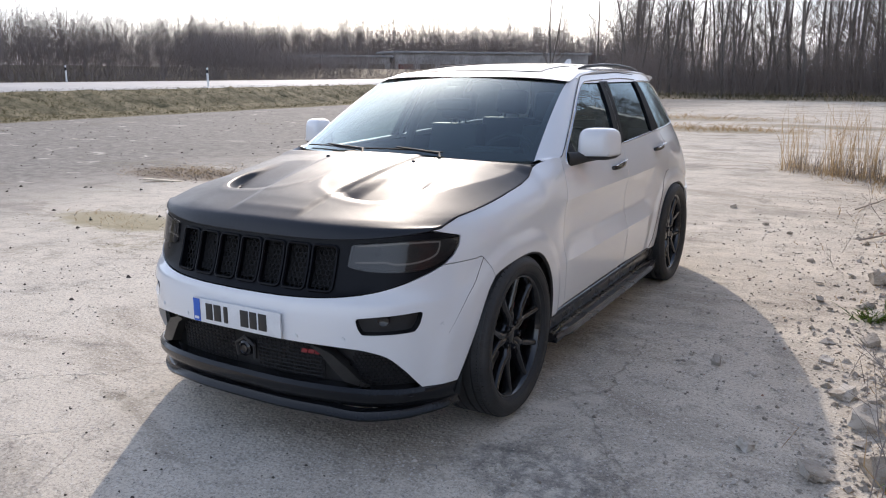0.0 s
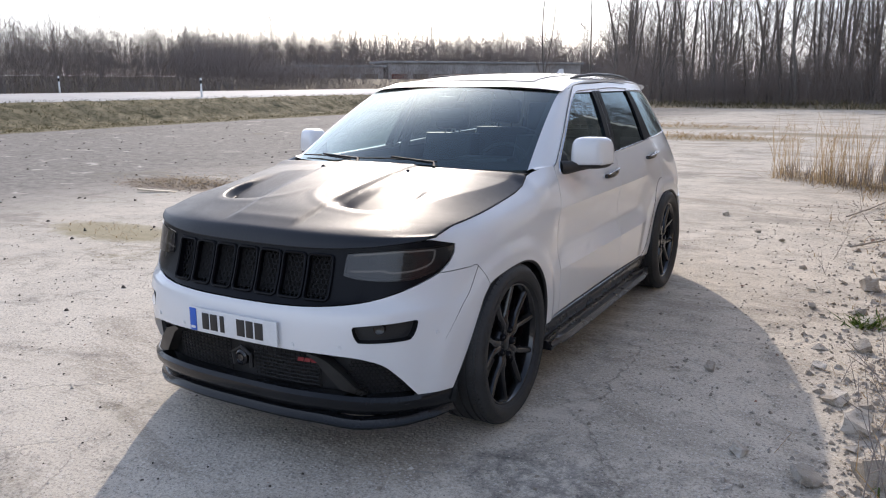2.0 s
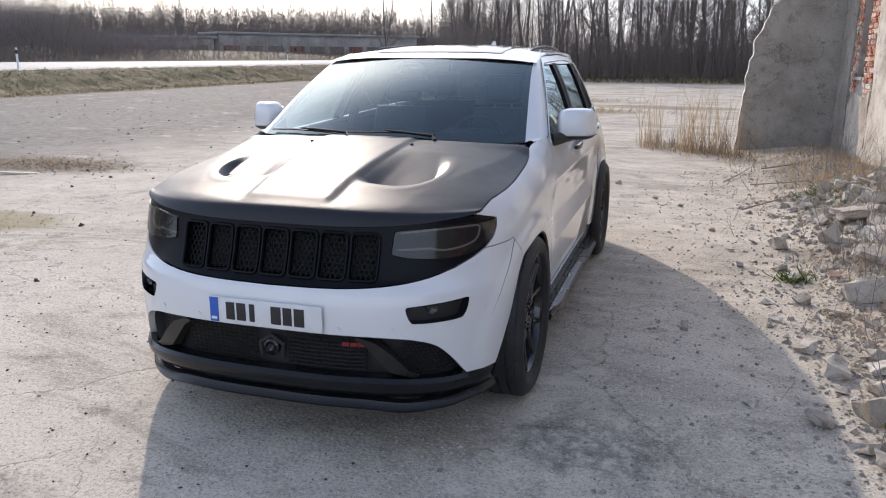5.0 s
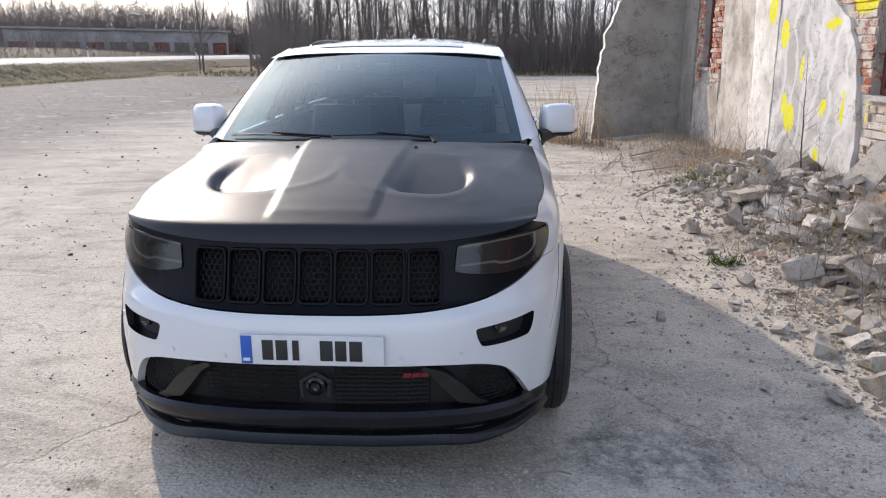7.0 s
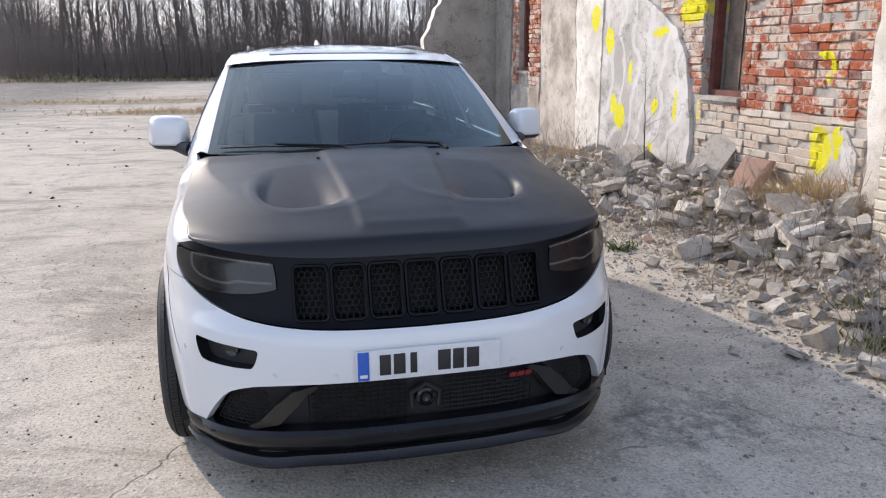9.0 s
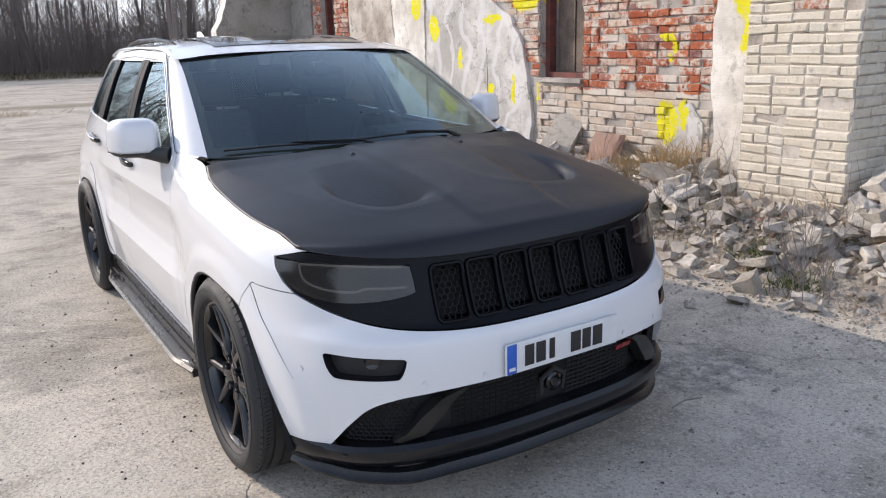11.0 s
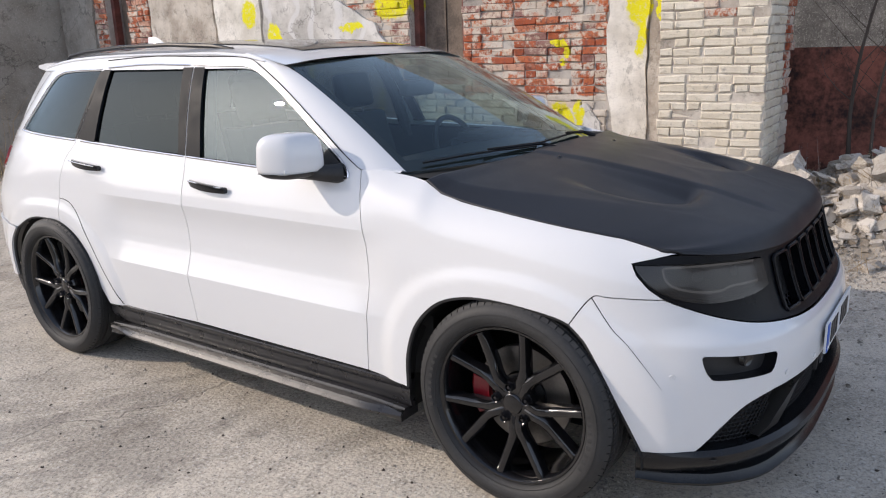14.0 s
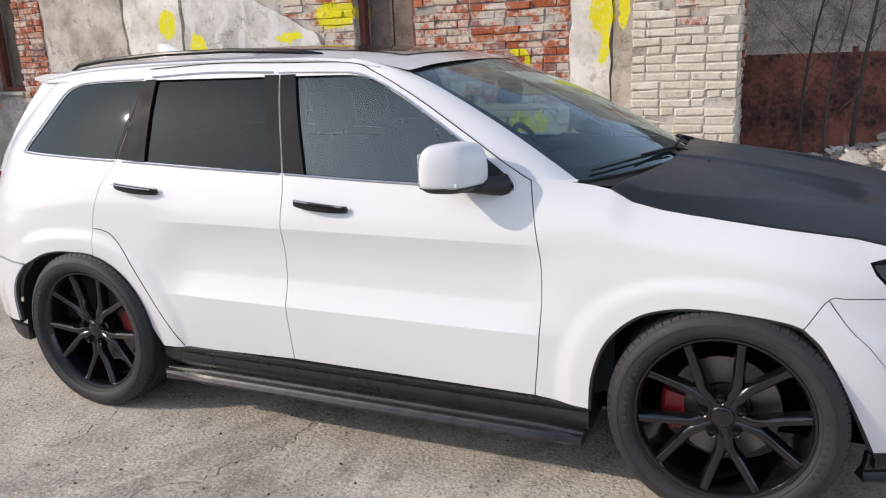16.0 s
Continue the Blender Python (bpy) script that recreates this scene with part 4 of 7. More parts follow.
    def board(i, y):
        k = smoothstep(2.44, 2.16, y) * smoothstep(0.38, 0.64, y)
        out = 0.93 + 0.075 * (0.35 + 0.65 * k)
        prof = [(0.86, 0.258), (0.915, 0.258), (0.922, 0.272), (0.944, 0.272), (0.950, 0.260), (0.962, 0.258), (0.968, 0.270), (out - 0.012, 0.268), (out - 0.006, 0.258), (out, 0.262), (out + 0.012, 0.250), (out + 0.006, 0.236), (0.97, 0.222), (0.86, 0.222)]
        return [(sd * min(x, out + 0.012), y, z - 0.012 * (1 - k)) for x, z in prof]
    sweep(bm, ys2, board)
    part("running_board", bm, BOARD, CAR, "gloss black running board with ribs")
    # wheel houses and arch lips
    for c in (FRONT_AXLE, REAR_AXLE):
        bm = bmesh.new()
        lip = ARCH_F_BACK[:-1] + ARCH_F_FRONT if c < 1 else ARCH_R_FRONT[:-1] + ARCH_R_TOP[:-1] + ARCH_R_BACK
        pts = [(body(*q)[1], q[1]) for q in lip]
        pts = [(pts[0][0], 0.26)] + pts + [(pts[-1][0], 0.26)]
        rows = [[bm.verts.new((sd * x, y, z)) for x in (0.90, 0.75, 0.5)] for y, z in pts]
        for a, b in zip(rows, rows[1:]):
            for j in range(2):
                bm.faces.new((a[j], a[j + 1], b[j + 1], b[j]))
        mid = bm.verts.new((sd * 0.5, c, AXLE_Z - 0.1))
        for a, b in zip(rows, rows[1:]):
            bm.faces.new((a[2], mid, b[2]))
        part("wheel_house", bm, DARK, CAR)
        bm = bmesh.new()
        lip = ARCH_F_BACK[:-1] + ARCH_F_FRONT if c < 1 else ARCH_R_FRONT[:-1] + ARCH_R_TOP[:-1] + ARCH_R_BACK
        tube(bm, [on_side(sd, -0.010)(*q) for q in lip], 0.0105, 6)
        part("arch_lip", bm, TRIM, CAR)
    # door handles
    for y0, y1, z0, z1, dr in ((1.405, 1.655, 1.062, 1.080, door), (2.39, 2.64, 1.098, 1.118, door2)):
        bm = bmesh.new()

        def grip(i, t):
            y, z = y0 + (y1 - y0) * t, z0 + (z1 - z0) * t
            x = side_x(y, z)
            o = 0.016 + 0.022 * math.sin(math.pi * min(1, max(0, t))) ** 0.6
            h = 0.017 * (0.75 + 0.25 * math.sin(math.pi * t))
            return [(sd * (x + o + dx), y, z + dz) for dx, dz in ((0.008, 0), (0.004, h), (-0.008, h), (-0.014, 0), (-0.008, -h), (0.004, -h))]
        sweep(bm, [i / 12 for i in range(13)], grip)
        part("handle", bm, GLOSS, dr, "gloss black door handle")
        bm = bmesh.new()
        tube(bm, [(sd * (side_x(y0 + (y1 - y0) * t, 1.08) + 0.034 + 0.008 * math.sin(math.pi * t)), y0 + (y1 - y0) * t, z0 + (z1 - z0) * t + 0.012) for t in (0.05, 0.3, 0.5, 0.7, 0.95)], 0.003, 6)
        part("handle_strip", bm, CHROME, dr)
    # roof rail
    bm = bmesh.new()
    tube(bm, [(sd * (0.565 - 0.05 * smoothstep(2.6, 3.3, y)), y, z) for y, z in ((1.66, 1.640), (1.70, 1.664), (1.85, 1.684), (2.2, 1.699), (2.6, 1.697), (3.0, 1.680), (3.2, 1.660), (3.26, 1.635))], [0.006, 0.010, 0.011, 0.011, 0.011, 0.011, 0.010, 0.006], 8)
    part("roof_rail", bm, SATIN, CAR)
    # door mirror
    mirror = part("door_mirror", (lambda b: (tube(b, [(sd * 0.875, 0.755, 1.175), (sd * 0.91, 0.79, 1.176), (sd * 0.95, 0.85, 1.182), (sd * 1.0, 0.92, 1.19)], [0.042, 0.036, 0.03, 0.028], 10), b)[1])(bmesh.new()), TRIM, CAR, "black mirror foot")
    panel("mirror_foot_cover", [(0.725, 1.168), (0.91, 1.172), (0.86, 1.262), (0.80, 1.232), (0.74, 1.186)], on_side(sd, 0.0), TRIM, mirror, 0.04, 0.012, gap=0.0)

    def cap(zlo, zhi, grow):
        b = bmesh.new()
        bmesh.ops.create_uvsphere(b, u_segments=32, v_segments=20, radius=1)
        for v in b.verts:
            q = [math.copysign(abs(c) ** 0.52, c) for c in v.co]
            z = max(zlo, min(zhi, q[2]))
            taper = 1 - 0.10 * (z + 1) / 2
            front = 1 - 0.30 * max(0, -q[1]) * abs(q[0])
            v.co = (sd * (1.0 + 0.116 * q[0] * taper * grow * front + 0.0), 0.918 + (0.100 if q[1] < 0 else 0.068) * q[1] * grow * (1 - 0.12 * max(0, z)) + 0.035 * q[0], 1.252 + 0.090 * z * grow)
        return b
    part("mirror_cap", cap(-0.72, 2, 1.0), WHITE, mirror, "white painted mirror cap")
    part("mirror_base", cap(-2, -0.70, 0.985), TRIM, mirror)
    bm = bmesh.new()
    box(bm, (0.165, 0.006, 0.115), (sd * 1.0, 0.996, 1.25), 0.002, pose(0, 0, 0, 0, 0, sd * 10))
    part("mirror_glass", bm, CHROME, mirror)
    bm = bmesh.new()
    box(bm, (0.075, 0.014, 0.014), (sd * 1.045, 0.858, 1.20), 0.004, pose(0, 0, 0, 0, 0, sd * 22))
    part("turn_signal", bm, SENSOR, mirror)

# ---- bonnet ----
edge_cache = [(-0.58 + 0.01 * i, body(s_yz(-0.58 + 0.01 * i, edge_z(-0.58 + 0.01 * i)), edge_z(-0.58 + 0.01 * i))[0] + 0.002) for i in range(98)]


def hood_edge(y):
    return float(np.interp(y, [q[0] for q in edge_cache], [q[1] for q in edge_cache]))


hood_mid = curve([(0.0, 0.950), (0.008, 0.972), (0.020, 0.996), (0.036, 1.014), (0.055, 1.023), (0.10, 1.035), (0.16, 1.051), (0.24, 1.074), (0.35, 1.101), (0.6, 1.153), (0.86, 1.195), (1.0, 1.208)])


def hood(a, w):
    """a -1..1 across, w 0..1 from the front lip to the windscreen."""
    u = abs(a)
    zf = 0.952 + 0.043 * u ** 3
    yf = YC - 0.006 - nose_len(zf) * (1 - (u * 0.80 / 0.94) ** NF) ** (1 / NF)
    yr = 0.225 + 0.155 * u ** 2.4
    g = w ** 1.25
    y = yf + (yr - yf) * g
    ye = -0.567 + (0.38 + 0.567) * g
    x = u * (hood_edge(ye) if u > 0.0 else 0.8)
    zc, ze = hood_mid(g), edge_z(ye) + 0.002
    lip = 1 - smoothstep(0.0, 0.10, g)
    # a crease runs from the rear corners inwards to the front, with a flat shoulder outside it
    uc = 0.62 + 0.30 * smoothstep(0.05, 1.0, g)
    c0 = 0.82 - 0.42 * smoothstep(0.1, 1.0, g)
    crown = 1 - (1 - c0) * (u / uc) ** 2.0 if u < uc else c0 * (1 - ((u - uc) / (1 - uc)) ** 1.15)
    z = ze + (zc - ze) * crown
    z = z * (1 - lip) + (zf + (hood_mid(g) - 0.952) * (1 - 0.75 * u ** 2)) * lip
    # raised spine
    fade = smoothstep(0.05, 0.14, g)
    spine = 0.192 + 0.060 * smoothstep(-0.7, 0.35, y)
    z += 0.009 * fade * (1 - smoothstep(spine - 0.020, spine + 0.028, x))
    # air outlets: a ramp beside the spine that sinks towards a curved front lip
    dx = (x - 0.378) / (0.190 if x > 0.378 else 0.34)
    dy = min(0.0, y + 0.21) / 0.290
    r = (abs(dx) ** 2.3 + abs(dy) ** 2.3) ** (1 / 2.3)
    m = (1 - smoothstep(0.78 - 0.30 * smoothstep(-0.30, 0.0, y), 1.0, r)) * smoothstep(spine - 0.016, spine + 0.11, x)
    inner = 0.62 + 0.38 * smoothstep(0.0, 0.20, x - spine)
    z -= 0.050 * m * inner * min(1.0, max(0.0, (0.02 - y) / 0.44))
    z += 0.002 * math.exp(-((r - 1.10) / 0.09) ** 2) * smoothstep(0.0, -0.25, y)
    return (math.copysign(x, a), y, z)


bonnet = grid_mesh("bonnet", 230, 190, lambda i, j: hood(i * 2 - 1, j), CARBON, CAR, "satin black carbon-fibre bonnet with two air outlets")
sol = bonnet.modifiers.new("thick", "SOLIDIFY")
sol.thickness, sol.offset = 0.012, -1
for sd in (-1, 1):
    bm = bmesh.new()
    lathe(bm, [(0.0, 0.014), (0.006, 0.013), (0.010, 0.008), (0.011, 0.0)], 12)
    ob = part("washer_nozzle", bm, GLOSS, bonnet)
    ob.matrix_basis = pose(sd * 0.28, 0.104, 1.186) @ pose(0, 0, 0, 0, -90, 0)
    for i in range(5):
        q = min((hood(sd * (0.35 + 0.01 * k), 0.20 + 0.006 * m) for k in range(40) for m in range(60)), key=lambda q: (abs(q[0]) - 0.462 - 0.010 * i) ** 2 + (q[1] + 0.425 - 0.022 * i) ** 2)
        bm = bmesh.new()
        box(bm, (0.004, 0.030, 0.004), (q[0], q[1], q[2] - 0.001), 0.001, pose(0, 0, 0, 0, -sd * 20, 60 * sd))
        part("outlet_slat", bm, DARK, bonnet)

# ---- nose ----
WHITE_TOP = [(0.0, 0.712), (0.25, 0.715), (0.45, 0.724), (0.62, 0.745), (0.74, 0.782), (0.82, 0.825), (0.85, 0.848)]
WHITE_LOW = [(0.0, 0.528), (0.40, 0.526), (0.56, 0.518), (0.64, 0.505), (0.71, 0.475), (0.765, 0.412), (0.80, 0.355), (0.825, 0.312)]
top_r = run([(f_x(x), z) for x, z in WHITE_TOP])
low_r = run([(f_x(x), z) for x, z in WHITE_LOW])
seam = run([(s_y(-0.286) - S_FRONT, 0.748), (s_y(-0.375) - S_FRONT, 0.845), (s_y(-0.44) - S_FRONT, 0.85), (f_x(0.85), 0.848)])
arch_f = [(s - S_FRONT, z) for s, z in ARCH_F_FRONT]
half = low_r + arch_f[::-1] + seam + top_r[::-1]


def fog(sd):
    pts = [(0.597, 0.640), (0.601, 0.647), (0.612, 0.650), (0.67, 0.655), (0.74, 0.660), (0.800, 0.666), (0.812, 0.665), (0.815, 0.655), (0.810, 0.620), (0.800, 0.595), (0.785, 0.584), (0.70, 0.580), (0.632, 0.581), (0.617, 0.588), (0.605, 0.612)]
    q = run([(f_x(x), z) for x, z in pts + pts[:1]], 4)
    return q if sd > 0 else [(-a, b) for a, b in q]


flare_line = run([(s_y(-0.375) - S_FRONT, 0.845), (0.5 * (s_y(-0.375) - S_FRONT + f_x(0.876)) + 0.006, 0.70), (f_x(0.876), 0.555)], 8)
right_side = low_r + arch_f[::-1] + seam + top_r[::-1]
whole = right_side + [(-a, b) for a, b in right_side[::-1]]
bumper = panel("front_bumper", whole, nose, WHITE, CAR, 0.03, holes=(fog(1), fog(-1)), hint=Vector((0, -1, 0)), rim=0.03)
for sd in (-1, 1):
    bm = bmesh.new()
    tube(bm, [nose(sd * f, z, 0.0) for f, z in flare_line], [0.0020 - 0.0017 * i / (len(flare_line) - 1) for i in range(len(flare_line))], 5)
    part("flare_seam", bm, TRIM, bumper)
    bm = bmesh.new()
    o = fog(sd)
    sweep(bm, o, lambda i, q: [nose(q[0], q[1], d) for d in (0.001, -0.05)] + [nose(q[0] * 0.995 + sd * f_x(0.71) * 0.005, q[1], -0.055)], closed=True)
    part("lamp_surround", bm, GLOSS, bumper)
    panel("lamp_recess", o, lambda f, z: nose(f, z, -0.045), TRIM, bumper, 0.03, 0.004, gap=-0.003, hint=Vector((0, -1, 0)))
    fc = f_x(0.70) * sd
    p0 = Vector(nose(fc, 0.638, -0.03))
    bm = bmesh.new()
    lathe(bm, [(0.0, 0.010), (0.018, 0.012), (0.024, 0.016), (0.028, 0.0)], 20)
    ob = part("fog_lamp", bm, SMOKE, bumper)
    ob.matrix_basis = Matrix.Translation(p0) @ pose(0, 0, 0, 0, 0, -90 + 22 * sd)
    for x, z in ((0.33, 0.555), (0.545, 0.560), (0.865, 0.598)):
        f = f_x(x) * sd
        a, b = Vector(nose(f, z)), Vector(nose(f, z, 0.1))
        bm = bmesh.new()
        lathe(bm, [(0.0, 0.0035), (0.009, 0.0035), (0.0095, 0.0), (0.0125, 0.0), (0.013, -0.004)], 20)
        ob = part("parking_sensor", bm, SENSOR, bumper)
        ob.matrix_basis = Matrix.Translation(a) @ (b - a).to_track_quat("X", "Z").to_matrix().to_4x4()

# upper fascia with seven slots
HL = [(0.891, 0.957), (0.76, 0.957), (0.62, 0.948), (0.535, 0.940), (0.522, 0.925), (0.515, 0.862), (0.525, 0.846), (0.60, 0.832), (0.70, 0.827), (0.78, 0.832), (0.835, 0.853), (0.866, 0.885), (0.884, 0.925)]


def lamp_outline(sd, k=1.0):
    q = run([(f_x(x), z) for x, z in HL + HL[:1]], 5)
    return q if sd > 0 else [(-a, b) for a, b in q]


def slot(i, grow=0.0):
    c, hw, z0, z1, r = 0.004 + (i - 3) * 0.1340, 0.0555 + grow, 0.748 - grow, 0.926 + grow, 0.016 + grow * 0.5
    pts = []
    for cx, cz, a0 in ((c + hw - r, z1 - r, 0), (c - hw + r, z1 - r, 90), (c - hw + r, z0 + r, 180), (c + hw - r, z0 + r, 270)):
        pts += [(cx + r * math.cos(radians(a0 + a)), cz + r * math.sin(radians(a0 + a))) for a in (0, 30, 60, 90)]
    return [(f_x(x), z) for x, z in pts]


upper = top_r + [(f_x(x), z) for x, z in ((0.872, 0.883), (0.887, 0.925), (0.893, 0.962))]
upper_edge = [(f_x(x), z) for x, z in ((0.85, 0.985), (0.80, 0.988), (0.7, 0.978), (0.5, 0.968), (0.25, 0.963), (0.0, 0.962))]
rside = upper + upper_edge
fascia_poly = rside + [(-a, b) for a, b in rside[::-1]]
fascia = panel("grille_panel", fascia_poly, lambda f, z: nose(f, z, -0.004), SATIN, CAR, 0.03, holes=[slot(i) for i in range(7)] + [lamp_outline(1), lamp_outline(-1)], hint=Vector((0, -1, 0)), label="satin black grille surround")
for i in range(7):
    bm = bmesh.new()
    o = tidy(slot(i, 0.003), 0.02)
    tube(bm, [nose(f, z, 0.002) for f, z in o], 0.0065, 6, closed=True)
    part("slot_frame", bm, SATIN, fascia)
    bm = bmesh.new()
    h = 0.0125
    c = 0.004 + (i - 3) * 0.1340
    for row in range(-1, 10):
        for col in range(-4, 5):
            x, z = c + (col + 0.5 * (row % 2)) * h * 1.9, 0.75 + row * h * 1.62
            if abs(x - c) > 0.060 or not 0.742 < z < 0.932:
                continue
            ro, ri = [], []
            for k in range(6):
                a = radians(60 * k + 30)
                for lst, rr, d in ((ro, h * 1.09, -0.028), (ri, h * 0.80, -0.030)):
                    lst.append(bm.verts.new(nose(f_x(x + rr * math.cos(a)), z + rr * math.sin(a), d)))
            for k in range(6):
                bm.faces.new((ro[k], ro[(k + 1) % 6], ri[(k + 1) % 6], ri[k]))
    part("slot_mesh", bm, MESHK, fascia)
panel("grille_back", [(f_x(-0.50), 0.735), (f_x(0.50), 0.735), (f_x(0.50), 0.94), (f_x(-0.50), 0.94)], lambda f, z: nose(f, z, -0.075), DARK, fascia, 0.06, 0.01, hint=Vector((0, -1, 0)))
for sd in (-1, 1):
    lamp = panel("headlamp", lamp_outline(sd), lambda f, z: nose(f, z, 0.003), SMOKE, CAR, 0.03, 0.012, gap=0.002, hint=Vector((0, -1, 0)), label="smoked headlamp lens with a light strip")
    panel("lamp_bowl", lamp_outline(sd), lambda f, z: nose(f, z, -0.035), BOWL, lamp, 0.04, 0.01, gap=-0.010, hint=Vector((0, -1, 0)))
    bm = bmesh.new()
    sweep(bm, tidy(lamp_outline(sd), 0.03), lambda i, q: [nose(q[0], q[1], d) for d in (-0.004, -0.048)] + [nose(q[0], q[1] + 0.001, -0.03)], closed=True)
    part("lamp_wall", bm, BOWL, lamp)
    strip = [(0.545, 0.927), (0.62, 0.934), (0.74, 0.942), (0.835, 0.942), (0.845, 0.93), (0.835, 0.89), (0.80, 0.868), (0.75, 0.858), (0.70, 0.857), (0.67, 0.866), (0.62, 0.864), (0.54, 0.862)]
    bm = bmesh.new()
    tube(bm, [nose(sd * f, z, -0.022) for f, z in run([(f_x(x), z) for x, z in strip], 4)], 0.0042, 6)
    part("light_strip", bm, LED, lamp)
    for x, z, r in ((0.76, 0.905, 0.034), (0.63, 0.90, 0.03)):
        a, b = Vector(nose(sd * f_x(x), z, -0.06)), Vector(nose(sd * f_x(x), z, -0.02))
        bm = bmesh.new()
        lathe(bm, [(0.0, 0.030), (r * 0.5, 0.027), (r * 0.85, 0.018), (r * 0.9, 0.012), (r, 0.014), (r * 1.1, 0.0)], 24)
        ob = part("projector", bm, GLOSS, lamp)
        ob.matrix_basis = Matrix.Translation(a) @ Vector((0, -1, 0)).to_track_quat("X", "Z").to_matrix().to_4x4()

# lower fascia
lo_r = [(f_x(x), z) for x, z in ((0.0, 0.34), (0.4, 0.335), (0.7, 0.325), (0.84, 0.325))]
lr = lo_r + low_r[::-1]
lower = panel("lower_fascia", lr + [(-a, b) for a, b in lr[::-1]], lambda f, z: nose(f, z, -0.075), TRIM, CAR, 0.04, 0.01, gap=-0.012, hint=Vector((0, -1, 0)), label="black lower air intake")
for row in range(9):
    z = 0.362 + row * 0.0175
    w = 0.43 + 0.0 * row
    for sd in (-1, 1):
        bm = bmesh.new()
        tube(bm, [nose(sd * f_x(0.07 + (w - 0.07) * i / 10), z + 0.002 * (i % 2), -0.045) for i in range(11)], 0.0038, 5)
        part("intake_bar", bm, MESHK, lower)
for col in range(15):
    for sd in (-1, 1):
        x = 0.075 + 0.026 * col
        bm = bmesh.new()
        tube(bm, [nose(sd * f_x(x), z, -0.046) for z in (0.355, 0.42, 0.508)], 0.0035, 5)
        part("intake_bar", bm, MESHK, lower)
bm = bmesh.new()
lathe(bm, [(0.0, 0.006), (0.016, 0.010), (0.020, 0.004), (0.026, 0.012), (0.036, 0.006), (0.038, -0.02)], 28)
ob = part("cruise_radar", bm, GLOSS, lower)
ob.matrix_basis = Matrix.Translation(nose(0.0, 0.432, -0.035)) @ pose(0, 0, 0, 0, 0, -90)
bm = bmesh.new()
tube(bm, [nose(f_x(-0.05), 0.39, -0.04), nose(f_x(-0.055), 0.45, -0.038), nose(f_x(0.0), 0.485, -0.036), nose(f_x(0.055), 0.45, -0.038), nose(f_x(0.05), 0.39, -0.04)], 0.010, 6)
part("radar_bracket", bm, TRIM, lower)
for x, w in ((0.345, 0.030), (0.380, 0.030), (0.414, 0.030)):
    bm = bmesh.new()
    sweep(bm, [0.470, 0.488], lambda i, z: [nose(f_x(x + 0.35 * (z - 0.47) + dx), z, d) for dx, d in ((-w / 2, -0.036), (w / 2, -0.036), (w / 2, -0.030), (-w / 2, -0.030))])
    part("red_badge", bm, RED, lower, "small red badge")
for sd in (-1, 1):
    # slanted strut beside the intake
    bm = bmesh.new()
    path = [(0.40, 0.516), (0.46, 0.490), (0.52, 0.43), (0.575, 0.37), (0.64, 0.345)]
    wide = [0.006, 0.026, 0.036, 0.034, 0.012]
    sweep(bm, list(range(5)), lambda i, p: [nose(sd * f_x(path[i][0] + dx), path[i][1] + dz, d) for dx, dz, d in ((-wide[i], -0.012, -0.05), (-wide[i] * 0.9, -0.006, -0.008), (wide[i], 0.008, 0.004), (wide[i] * 1.05, 0.010, -0.05))])
    part("intake_strut", bm, STRUT, lower, "bronze-grey slanted strut")
    # honeycomb of the outer intake
    bm = bmesh.new()
    h = 0.0095
    for row in range(11):
        for col in range(12):
            x, z = 0.585 + (col + 0.5 * (row % 2)) * h * 1.85, 0.35 + row * h * 1.6
            lim = 0.50 - 0.5 * max(0, x - 0.66)
            if z > lim or x > 0.785 or (x < 0.66 and z < 0.335 + (0.66 - x) * 1.1):
                continue
            ro, ri = [], []
            for k in range(6):
                a = radians(60 * k + 30)
                for lst, rr, d in ((ro, h * 1.09, -0.03), (ri, h * 0.75, -0.033)):
                    lst.append(bm.verts.new(nose(sd * f_x(x + rr * math.cos(a)), z + rr * math.sin(a), d)))
            for k in range(6):
                bm.faces.new((ro[k], ro[(k + 1) % 6], ri[(k + 1) % 6], ri[k]))
    part("intake_mesh", bm, MESHK, lower)
# valance and splitter
F_END = s_y(-0.492) - S_FRONT
fl = [-F_END + 2 * F_END * i / 90 for i in range(91)]


def val(i, f):
    e = smoothstep(F_END, F_END - 0.25, abs(f))
    drop = 0.020 * smoothstep(0.40, 0.90, abs(f))
    return [nose(f, z - drop, d * (0.3 + 0.7 * e)) for z, d in ((0.345, -0.06), (0.343 + 0.004 * e, 0.002), (0.33, 0.018), (0.305, 0.020), (0.275, 0.004), (0.252, -0.02), (0.24, -0.10))]


bm = bmesh.new()
sweep(bm, fl, val)
part("valance", bm, VALANCE, CAR, "satin black bumper valance")
bm = bmesh.new()


def split(i, f):
    a = abs(f)
    lift = 0.022 * smoothstep(0.80, F_END, a) - 0.012 * math.exp(-((a - 0.62) / 0.12) ** 2) - 0.020 * smoothstep(0.40, 0.90, a)
    o = 0.006 - 0.002 * smoothstep(F_END - 0.18, F_END, a)
    return [nose(f, z + lift - 0.008, d) for z, d in ((0.262, -0.03), (0.252, -0.004), (0.234, o), (0.225, o + 0.011), (0.216, o + 0.009), (0.208, -0.06))]


sweep(bm, fl, split)
part("splitter", bm, VALANCE, CAR, "gloss black front splitter lip")
